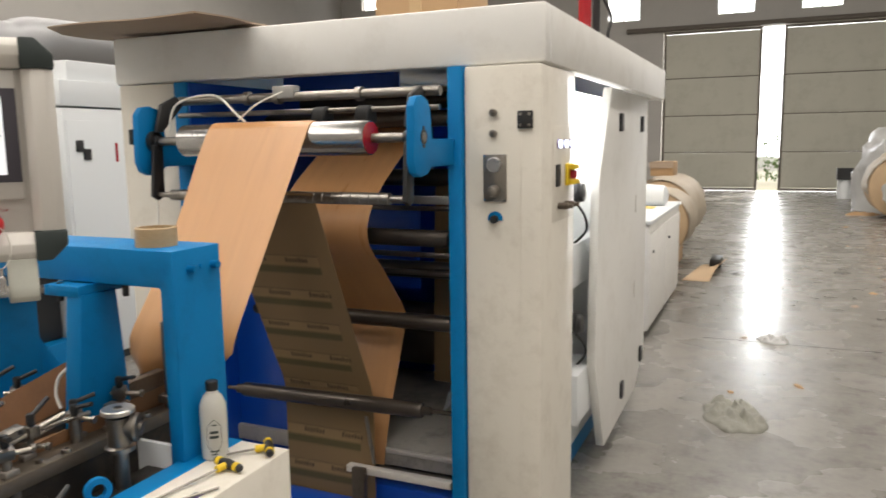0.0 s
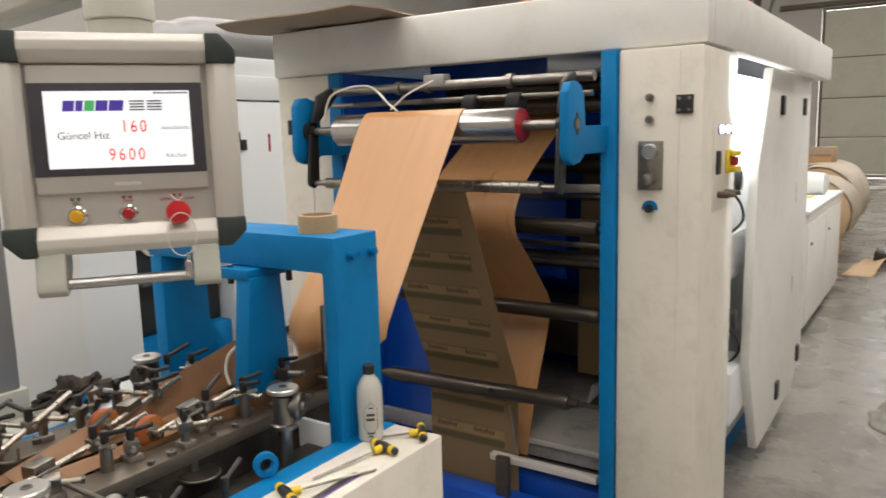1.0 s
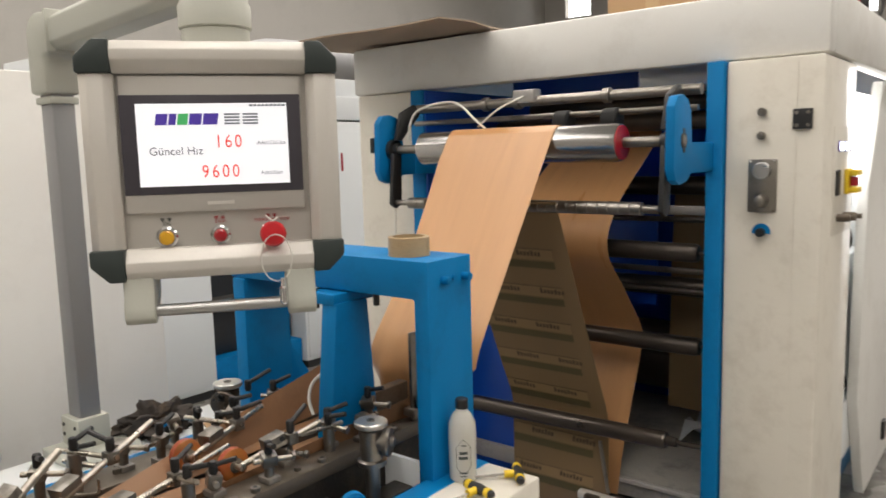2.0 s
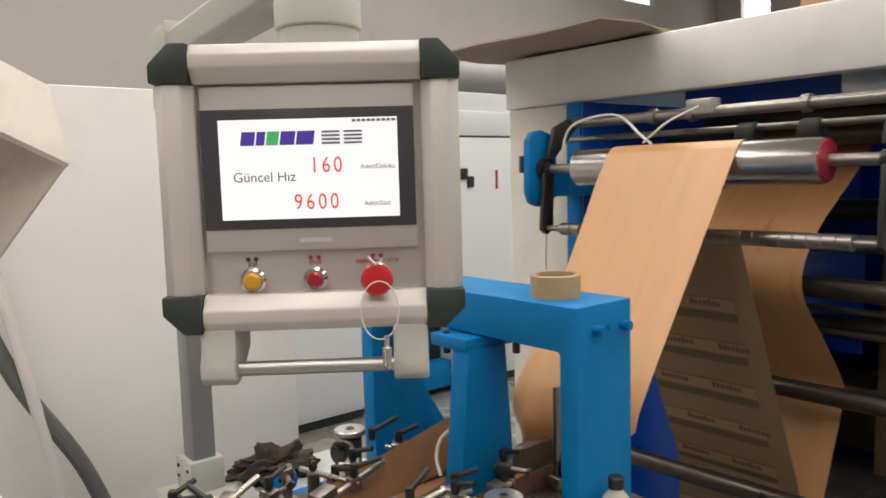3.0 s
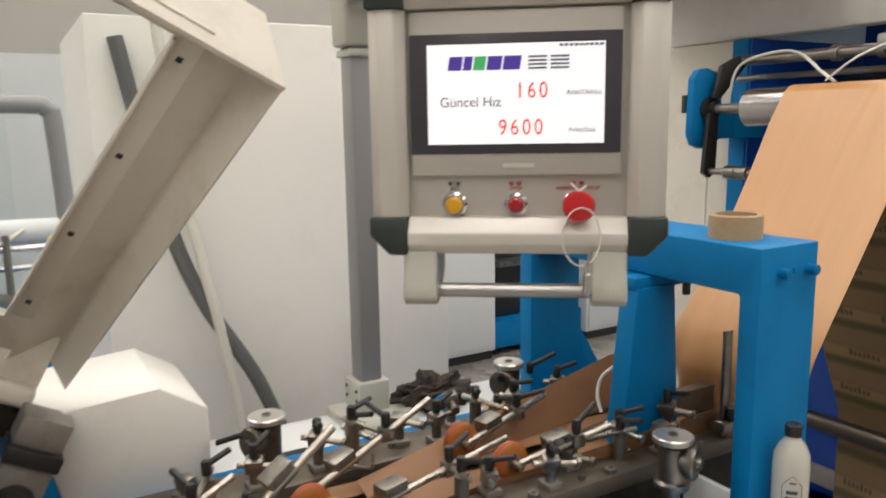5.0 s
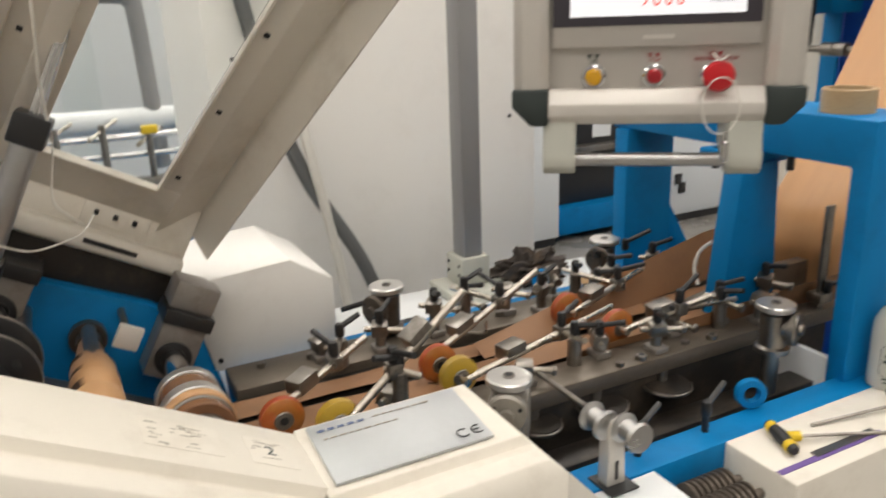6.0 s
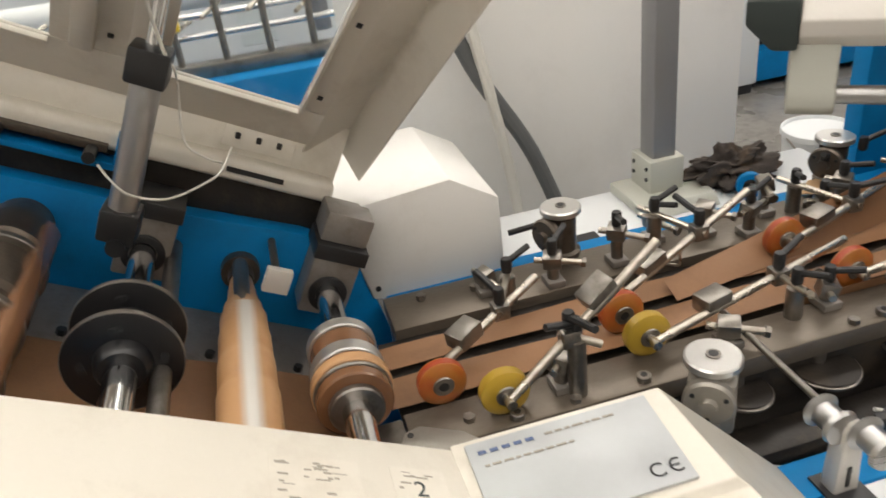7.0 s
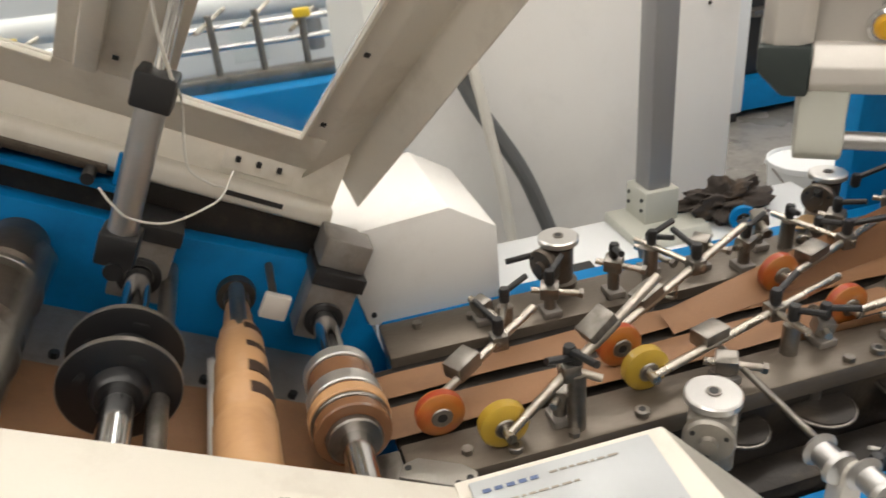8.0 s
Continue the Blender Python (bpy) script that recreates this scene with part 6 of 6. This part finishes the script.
CL = "small steel rod clamp with black lever on the rail"
for x, y, z, ang, hgt, lev in ((-1.745, 0.635, 0.984, 20, 0.03, (0.6, 0.7, 0)), (-1.735, 0.865, 0.984, 50, 0.06, (0.9, -0.2, 0)),
                               (-1.755, 1.04, 0.984, 40, 0.05, (0.4, 0.9, 0)), (-1.775, 1.17, 0.984, -20, 0.06, (-0.2, 0.9, 0.2)),
                               (-1.738, 1.30, 0.984, 35, 0.05, (0.8, 0.5, 0)), (-1.475, 0.655, 0.986, 140, 0.045, (0.5, 0.8, 0)), (-1.468, 0.90, 0.986, 60, 0.03, (0.9, 0.3, 0)),
                               (-1.497, 1.246, 0.986, 25, 0.03, (0.7, -0.6, 0)), (-1.45, 1.43, 0.986, 100, 0.05, (0.2, 0.9, 0)), (-1.50, 1.50, 0.986, 30, 0.06, (0.9, 0.1, 0)),
                               (-1.722, 0.745, 0.984, 65, 0.045, (-0.6, 0.7, 0)), (-1.778, 0.955, 0.984, 25, 0.04, (0.8, 0.4, 0)), (-1.722, 1.105, 0.984, 115, 0.05, (-0.3, 0.9, 0)),
                               (-1.716, 1.245, 0.984, 75, 0.035, (0.9, 0.2, 0)), (-1.748, 1.425, 0.984, 45, 0.055, (0.3, 0.9, 0)), (-1.492, 1.075, 0.986, 155, 0.03, (0.7, 0.6, 0)),
                               (-1.455, 1.175, 0.986, 70, 0.045, (0.9, -0.4, 0)), (-1.492, 1.365, 0.986, 10, 0.05, (0.5, 0.8, 0))):
    rod_clamp(x, y, z, ang, hgt, lev, CL)
for x, y, r in ((-1.425, 1.03, 0.045), (-1.42, 1.175, 0.042), (-1.425, 0.90, 0.038)):
    t = thing("guide_disc", "dark disc with a bright rim under the rail", "disc", (x, y, 0.925), group="guide discs")
    part("disc", cyl(B(), (x, y, 0.930), (x, y, 0.937), r, seg=40, bev=0.001), NEARBLACK, t)
    part("rim", ring(B(), (x, y, 0.929), (0, 0, 1), r - 0.001, r + 0.0025, 0.006, 40), STEEL, t)
    part("stem", cyl(B(), (x - 0.016, y, 0.936), (x - 0.016, y, 0.956), 0.010, seg=14), STEEL, t)
for k, (x, y) in enumerate(((-1.442, 0.58), (-1.442, 0.84), (-1.442, 1.13), (-1.442, 1.30), (-1.442, 1.52), (-1.445, 0.76))):
    sc = thing("cap_screw", "socket head screw in the rail edge", "screw", (x, y, 0.986), group="rail screws")
    part("head", lathe(B(), (x, y, 0.985), (0, 0, 1), [(0, 0.010), (0.009, 0.010), (0.010, 0.009)], 16), STEEL, sc)
    part("socket", cyl(B(), (x, y, 0.9945), (x, y, 0.9956), 0.005, seg=6), BLACK, sc)
for x, y, a in ((-1.70, 0.925, 30), (-1.73, 1.35, -20)):
    c, q = math.cos(radians(a)), math.sin(radians(a))
    solid("bent_pin", tube(B(), [(x - 0.03 * c, y - 0.03 * q, 0.99), (x, y, 0.988), (x + 0.03 * c, y + 0.03 * q, 0.992), (x + 0.036 * c, y + 0.036 * q, 1.0), (x + 0.036 * c, y + 0.036 * q, 1.02)], 0.0028, 8), RODSTEEL, "bent steel wire pin lying on the rail", "pin", group="bent pins")
# ---- cabinets and a neighbouring machine behind ----
def rear_cabinet(y0, y1, label, marks):
    cb = thing("rear_cabinet", label, "cabinet", (-5.0, (y0 + y1) / 2, 0.0), group="rear cabinets")
    part("plinth", box(B(), -5.3, -4.67, y0 + 0.02, y1 - 0.02, 0.0, 0.06), BLACK, cb)
    part("body", box(B(), -5.3, -4.655, y0, y1, 0.06, 1.885, 0.006), COOLWHITE, cb)
    part("door", box(B(), -4.655, -4.645, y0 + 0.02, y1 - 0.02, 0.09, 1.80, 0.003), COOLWHITE, cb, "white sheet door")
    part("top_box", box(B(), -5.3, -4.66, y0, y1, 1.90, 2.08, 0.006), COOLWHITE, cb)
    part("cap", box(B(), -5.25, -4.7, y0 + 0.1, y1 - 0.1, 2.08, 2.22, 0.006), COOLWHITE, cb)
    for y, z in marks:
        part("latch", box(B(), -4.646, -4.630, y - 0.03, y + 0.03, z - 0.04, z + 0.04, 0.003), BLACK, cb, "black latch")
    return cb


c = rear_cabinet(2.2, 3.24, "tall cool-white electrical cabinet", [(3.1, 1.6)])
c = rear_cabinet(4.05, 5.3, "tall cool-white cabinet with black latches", [(4.16, 1.62), (4.22, 1.56), (4.30, 0.34), (4.34, 0.27)])
part("red_tag", box(B(), -4.646, -4.640, 4.48, 4.50, 1.50, 1.64), DARKRED, c, "thin red tag")
dm_ = thing("dark_machine", "dark machine body with blue base between the cabinets", "machine", (-5.0, 3.65, 0))
part("body", box(B(), -5.4, -4.8, 3.26, 4.03, 0.24, 1.3, 0.02), BLACK, dm_)
part("base", box(B(), -5.4, -4.7, 3.25, 4.04, 0.05, 0.24, 0.005), BLUE, dm_)
part("shelf", box(B(), -5.0, -4.7, 3.3, 4.0, 0.62, 0.66, 0.004), STEEL, dm_)
part("notice", box(B(), -4.80, -4.795, 3.62, 3.78, 0.70, 0.84), COOLWHITE, dm_)
part("wheel", ring(B(), (-4.79, 3.45, 0.9), (1, 0, 0), 0.06, 0.09, 0.02), LIGHTGREY, dm_)
bk = thing("bucket", "white plastic bucket on the floor", "bucket", (-3.41, 2.67, 0))
part("body", lathe(B(), (-3.41, 2.67, 0), (0, 0, 1), [(0, 0.12), (0.004, 0.125), (0.27, 0.15), (0.275, 0.158), (0.30, 0.158), (0.302, 0.15), (0.285, 0.147)], 40), COOLWHITE, bk)
part("handle", tube(B(), [(-3.41, 2.51, 0.28), (-3.30, 2.55, 0.20), (-3.25, 2.67, 0.17), (-3.30, 2.79, 0.20), (-3.41, 2.83, 0.28)], 0.004), STEEL, bk)

nm = thing("neighbour_machine", "blue machine bench with rods and pale panels", "machine", (-3.7, -0.2, 0))
part("beam", box(B(), -3.75, -3.45, -1.6, 0.95, 0.70, 0.97, 0.006), BLUE, nm, "blue painted beam")
part("lower_panel", box(B(), -3.7, -3.5, -1.6, 0.95, 0.0, 0.70), BLUE, nm)
part("rail", box(B(), -3.62, -3.55, -1.6, 0.95, 0.97, 1.02, 0.004), STEEL, nm)
part("back_panel", box(B(), -4.6, -4.55, -1.8, 1.3, 0.0, 1.95), COOLWHITE, nm, "pale rear panel")
part("glass_strip", box(B(), -4.3, -4.29, 0.30, 0.46, 0.9, 2.0), CLEAR, nm, "clear strip curtain")
part("pipe", tube(B(), [(-3.9, 0.1, 1.70), (-3.9, 0.52, 1.70), (-3.9, 0.60, 1.68), (-3.9, 0.62, 1.60), (-3.9, 0.64, 1.0)], 0.035, 16), GREY, nm, "grey plastic pipe with elbow")
part("roll", cyl(B(), (-3.9, -0.9, 1.22), (-3.9, 0.9, 1.20), 0.05), COOLWHITE, nm)
for z in (1.10, 1.17):
    part("guide_rod", cyl(B(), (-3.66, -1.2, z), (-3.66, 0.9, z), 0.012), CHROME, nm)
rng = random.Random(21)
for k in range(9):
    y = -0.55 + 0.16 * k
    h = rng.uniform(0.10, 0.24)
    part("clamp_post", cyl(B(), (-3.58, y, 1.02), (-3.58, y, 1.02 + h), 0.013, seg=12), STEEL, nm)
    part("clamp_arm", cyl(B(), (-3.50, y - 0.05, 1.02 + h * 0.8), (-3.70, y + 0.06, 1.02 + h), 0.008, seg=10), RODSTEEL, nm)
    if k % 3 == 1:
        part("clamp_knob", box(B(), -3.56, -3.52, y - 0.03, y + 0.03, 1.02 + h, 1.05 + h, 0.006), YELLOW, nm)
part("tag", box(B(), -3.448, -3.44, 0.10, 0.17, 0.92, 0.955, 0.004), YELLOW, nm, "yellow tag")
part("rag", box(B(), -3.50, -3.44, 0.0, 0.05, 0.97, 1.2, 0.01), ORANGE, nm, "orange cloth")
for y in (0.32, 0.40):
    part("wheel", lathe(B(), (-3.45, y, 0.76), (1, 0, 0), [(0, 0.03), (0.03, 0.035), (0.032, 0.02)], 20), TAN, nm)

# duct and cardboard on top of the hood
solid("duct", tube(B(), [(-7.3, 8.0, 2.75), (-7.2, 6.2, 2.72), (-7.1, 5.6, 2.62), (-7.1, 5.2, 2.3), (-7.1, 5.2, 0.0)], 0.24, 24), GREY, "dark grey round exhaust duct", "duct")
cd = thing("cardboard_sheet", "bent sheet of grey-brown cardboard on the hood", "cardboard", (-2.4, 2.7, 2.02))
part("flat", sheet(B(), [[(xl + (xr - xl) * j / 10, y, z + 0.003 * math.sin(j * 0.7)) for j in range(11)] for y, xl, xr, z in ((2.08, -2.34, -1.72, 2.008), (2.22, -2.44, -1.70, 2.010), (2.45, -2.58, -1.80, 2.032), (2.8, -2.68, -1.9, 2.06), (3.2, -2.75, -1.97, 2.09))], 0.005), CARD, cd)
bx_ = thing("carton", "brown cardboard carton on the hood", "box", (-1.68, 3.7, 2.02))
part("body", box(B(), -1.88, -1.46, 3.5, 3.9, 2.02, 2.4, 0.004), CARTON, bx_)
part("tape_strip", box(B(), -1.70, -1.64, 3.498, 3.5, 2.02, 2.4), TAPE, bx_)
sk = thing("signal_mast", "dark mast with red and black fittings on the hood", "mast", (-0.93, 3.95, 2.02))
part("pole", cyl(B(), (-0.93, 3.95, 2.02), (-0.93, 3.95, 2.6), 0.018), BLACK, sk)
part("sleeve", cyl(B(), (-0.95, 3.8, 2.02), (-0.95, 3.8, 2.34), 0.03), DARKRED, sk, "red sleeve")
part("cable", tube(B(), [(-0.91, 3.95, 2.3), (-0.87, 4.0, 2.2), (-0.90, 4.08, 2.12), (-0.86, 4.05, 2.03)], 0.008), BLACK, sk)
part("bracket", box(B(), -1.10, -0.98, 3.55, 3.75, 2.02, 2.06, 0.004), DARKRED, sk)

# ---- along the aisle ----
wc = thing("side_cabinet", "low white sheet steel machine cabinet in the aisle", "cabinet", (-1.5, 7.4, 0))
part("body", box(B(), -2.1, -1.02, 6.4, 8.42, 0.06, 0.93, 0.006), WHITE, wc)
part("plinth", box(B(), -2.05, -1.08, 6.45, 8.38, 0.0, 0.06), BLACK, wc)
for y0, y1 in ((6.42, 7.38), (7.41, 8.40)):
    d = part("door", box(B(), -1.022, -1.008, y0, y1, 0.10, 0.86, 0.003), WHITE, wc, "white cabinet door")
    part("handle", cyl(B(), (-1.008, y0 + 0.12, 0.70), (-0.995, y0 + 0.12, 0.70), 0.012), BLACK, d)
part("top_plate", box(B(), -2.1, -1.0, 6.38, 8.44, 0.935, 0.965, 0.004), COOLWHITE, wc)
part("yellow_label", box(B(), -1.25, -1.15, 7.5, 7.7, 0.966, 0.97), YELLOW, wc)
solid("white_sheeting", lathe(B(), (-1.95, 7.9, 1.06), (1, 0, 0), [(0, 0.09), (0.02, 0.11), (0.6, 0.12), (0.85, 0.10), (0.88, 0.05)], 24), COOLWHITE, "roll of pale sheeting on the low cabinet", "roll")


def end_roll(x, y0, y1, z, r, label, skirt):
    """A roll with its end to the aisle, on a low stand, loosely wrapped."""
    t = thing("paper_roll", label, "paper roll", (x, (y0 + y1) / 2, 0.0), group="paper rolls")
    part("stand", box(B(), x - r * 0.8, x + r * 0.45, y0 + 0.1, y1 - 0.1, 0.0, z - r * 0.88, 0.01), CARTON, t)
    part("body", lathe(B(), (x, y0, z), (0, 1, 0), [(0, r - 0.02), (0.012, r), (y1 - y0 - 0.012, r), (y1 - y0, r - 0.02)], 48), PAPERROLL, t)
    part("core", ring(B(), (x, y0 - 0.006, z), (0, 1, 0), 0.05, 0.075, 0.02, 24), CARD, t)
    rows = []
    for i in range(33):
        a = -0.9 + (math.pi + 1.8) * i / 32
        rows.append([(x + (r + 0.008 + 0.018 * abs(noise.noise(Vector((i * 0.5, j * 0.7, y0)))) + skirt * (j / 8) * 0.04) * math.cos(a), y0 - 0.01 + (y1 - y0 + 0.02) * j / 8, z + (r + 0.008 + 0.02 * abs(noise.noise(Vector((i * 0.4, j * 0.6, y0 + 5))))) * math.sin(a)) for j in range(9)])
    part("wrap", sheet(B(), rows, 0.004), ROLLWRAP, t, "loose pale paper wrap", smooth=70)
    return t


end_roll(-1.28, 8.62, 9.4, 0.70, 0.34, "large brown paper roll with pale wrap, end to the aisle", 0.4)
end_roll(-1.40, 9.8, 10.9, 0.70, 0.40, "large brown paper roll wrapped in pale paper", 1.0)
end_roll(-1.60, 11.4, 12.8, 0.66, 0.40, "brown paper roll in torn pale wrap", 1.6)
bx_ = thing("carton", "brown carton on the paper rolls", "box", (-1.68, 12.1, 1.07))
part("body", box(B(), -1.82, -1.50, 11.8, 12.4, 1.065, 1.27, 0.006), CARTON, bx_)
part("flap", box(B(), -1.83, -1.49, 11.78, 11.8, 1.18, 1.28), CARD, bx_)
fl = thing("paper_sheet", "brown paper offcut with dark end lying on the floor", "paper", (-0.95, 9.7, 0))
part("sheet", sheet(B(), [[(-1.05 + 0.30 * j / 6 + 0.02 * i, 9.15 + 0.2 * i, 0.004 + 0.09 * (j / 6) ** 2 * math.sin(min(1, i / 3) * math.pi / 2)) for j in range(7)] for i in range(7)], 0.004), PAPERROLL, fl, smooth=80)
part("dark_end", box(B(), -0.82, -0.68, 10.05, 10.45, 0.01, 0.13, 0.03), BLACK, fl)


def floor_scrap(name, x, y, sx, sy, hgt, ma, label, seed, rot=0.0):
    """A crumpled film or rag lying on the floor."""
    n = 22
    bm = B()
    vs = []
    for i in range(n):
        for j in range(n):
            u, v = i / (n - 1) * 2 - 1, j / (n - 1) * 2 - 1
            k = max(abs(u), abs(v))
            q = math.hypot(u, v) or 1
            f = k / q
            edge = 1 + 0.42 * noise.noise(Vector((u / q * 1.4 + seed, v / q * 1.4, seed))) * k
            p = Vector((u * f * edge * sx, v * f * edge * sy, 0))
            h = hgt * (0.25 + abs(noise.noise(Vector((u * 2.2 + seed, v * 2.2, 1)))) * 1.6 + 0.5 * abs(noise.noise(Vector((u * 6, v * 6, seed))))) * (1 - k ** 4)
            vs.append(bm.verts.new(Matrix.Rotation(radians(rot), 3, "Z") @ p + Vector((x, y, 0.003 + h))))
    for i in range(n - 1):
        for j in range(n - 1):
            bm.faces.new((vs[i * n + j], vs[(i + 1) * n + j], vs[(i + 1) * n + j + 1], vs[i * n + j + 1]))
    r = bmesh.ops.extrude_face_region(bm, geom=list(bm.faces))
    for v in r["geom"]:
        if isinstance(v, bmesh.types.BMVert):
            v.co.z = max(v.co.z - 0.0025, 0.0005)
    return solid(name, bm, ma, label, "litter", smooth=70)


floor_scrap("plastic_bag", -0.29, 4.78, 0.17, 0.24, 0.075, FLOORRAG, "crumpled grey plastic film on the floor", 1.7, 20)
floor_scrap("rag", -0.06, 6.68, 0.13, 0.10, 0.045, WRAP, "grey twisted rag on the concrete floor", 4.1, 5)
rng = random.Random(12)
for k in range(34):
    y = rng.uniform(3.3, 17)
    x = rng.uniform(-0.6, 1.8) * (0.5 + y / 16)
    if x < -0.7:
        continue
    s = rng.uniform(0.012, 0.05)
    floor_scrap("paper_scrap", x, y, s, s * rng.uniform(0.3, 0.9), 0.008, rng.choice((CARD, BLACK, CARTON)), "small scrap of litter on the floor", 10 + k, rng.uniform(0, 180))
solid("joint", box(B(), -0.6, 9.0, 6.60, 6.612, -0.01, 0.0012), BLACK, "dark expansion joint in the concrete", "joint", "structure")
# wrapped rolls by the east side
def drape(name, cx, cy, rx, ry, hgt, label, seed):
    """A heap of paper rolls under crumpled film, reaching to the floor."""
    n, m_ = 40, 18
    rows = []
    for i in range(m_ + 1):
        a = math.pi / 2 * i / m_
        row = []
        for j in range(n + 1):
            b_ = math.tau * j / n
            d = Vector((math.cos(b_) * math.sin(a), math.sin(b_) * math.sin(a), math.cos(a)))
            w = 1 + 0.16 * noise.noise(d * 2.2 + Vector((seed, 0, 0))) + 0.09 * noise.noise(d * 6 + Vector((0, seed, 0))) + 0.035 * noise.noise(d * 17)
            q = math.sin(a) ** 0.55
            row.append((cx + rx * q * math.cos(b_) * w, cy + ry * q * math.sin(b_) * w, max(0.004, hgt * math.cos(a) ** 0.75 * w)))
        rows.append(row)
    return solid(name, sheet(B(), rows, 0.003), WRAP, label, "paper roll", smooth=50)


drape("wrapped_roll", 2.75, 19.3, 1.32, 1.2, 1.72, "tall heap of paper rolls under crumpled grey film", 2.0)
for x, y0, y1, r, ma, lab in ((2.18, 17.0, 18.1, 0.63, ROLLWRAP, "brown paper roll with torn grey film"), (2.30, 15.7, 16.6, 0.52, WRAP, "paper roll in crumpled white film")):
    t = thing("wrapped_roll", lab, "paper roll", (x, (y0 + y1) / 2, 0), group="wrapped rolls")
    part("roll", lathe(B(), (x, y0, r), (0, 1, 0), [(0, r - 0.02), (0.02, r), (y1 - y0, r), (y1 - y0 + 0.01, r - 0.02)], 44), PAPERROLL, t)
    rows = []
    for i in range(31):
        a = -0.2 + (math.pi + 0.4) * i / 30
        rows.append([(x + (r + 0.01 + 0.09 * abs(noise.noise(Vector((i * 0.4, j * 0.6, y0))))) * math.cos(a), y0 - 0.12 * noise.noise(Vector((i * 0.5, 3.0, y0))) + (y1 - y0) * j / 10, max(0.01, r + (r + 0.01 + 0.10 * abs(noise.noise(Vector((i * 0.35, j * 0.5, y0 + 9))))) * math.sin(a))) for j in range(11)])
    part("wrap", sheet(B(), rows, 0.003), ma, t, "crumpled torn film", smooth=60)
floor_scrap("paper_scrap", 1.55, 17.9, 0.30, 0.22, 0.05, CARTON, "torn brown paper beside the rolls", 31.0, 20)
bn = thing("bin_stand", "pale round bin with a dark wire basket", "bin", (1.53, 22.4, 0))
part("drum", cyl(B(), (1.53, 22.4, 0.0), (1.53, 22.4, 0.49), 0.16, seg=32, bev=0.01), COOLWHITE, bn)
bm = B()
for k in range(6):
    box(bm, 1.34, 1.72, 22.2 + 0.08 * k, 22.21 + 0.08 * k, 0.5, 0.79)
    box(bm, 1.34 + 0.074 * k, 1.35 + 0.074 * k, 22.2, 22.6, 0.5, 0.79)
part("basket", bm, BLACK, bn)


def spin(ob, base, rev, start, step=1):
    """Rows for a steady turn about the x axis."""
    rows = []
    for f in range(0, 241, step):
        t = f / FPS
        rows.append((t, base @ Matrix.Rotation(radians(start) + math.tau * rev * t, 4, "X")))
    walk(ob, rows)


def motions():
    # 160 bags a minute: the cylinders make one turn a bag
    rate = 160 / 60
    for ob, start, k in ((sl, 108.5, -1.0), (dm, 40.0, 1.0), (dc, 0.0, 1.0), (rg, 15.0, 1.0)):
        spin(ob, ob.matrix_basis.copy(), rate * k, start)
    spin(fr, fr.matrix_basis.copy(), -1.6, 0.0)
    for w in WHEELS:
        spin(w, w.matrix_basis.copy(), 4.0, 0.0)
    # the print travels one repeat of its bands, then the next repeat takes its place
    rise = d1 * 0.135
    home = pr.matrix_basis.copy()
    rows = []
    for f in range(0, 241):
        s = (f / 8.0) % 1.0
        rows.append((f / FPS, Matrix.Translation(rise * (s - 0.5)) @ home))
    walk(pr, rows)
    home = pl_.matrix_basis.copy()
    walk(pl_, [(f / FPS, Matrix.Translation((0, 0, 0.135 * ((f / 8.0) % 1.0 - 0.5))) @ home) for f in range(0, 241)])


motions()
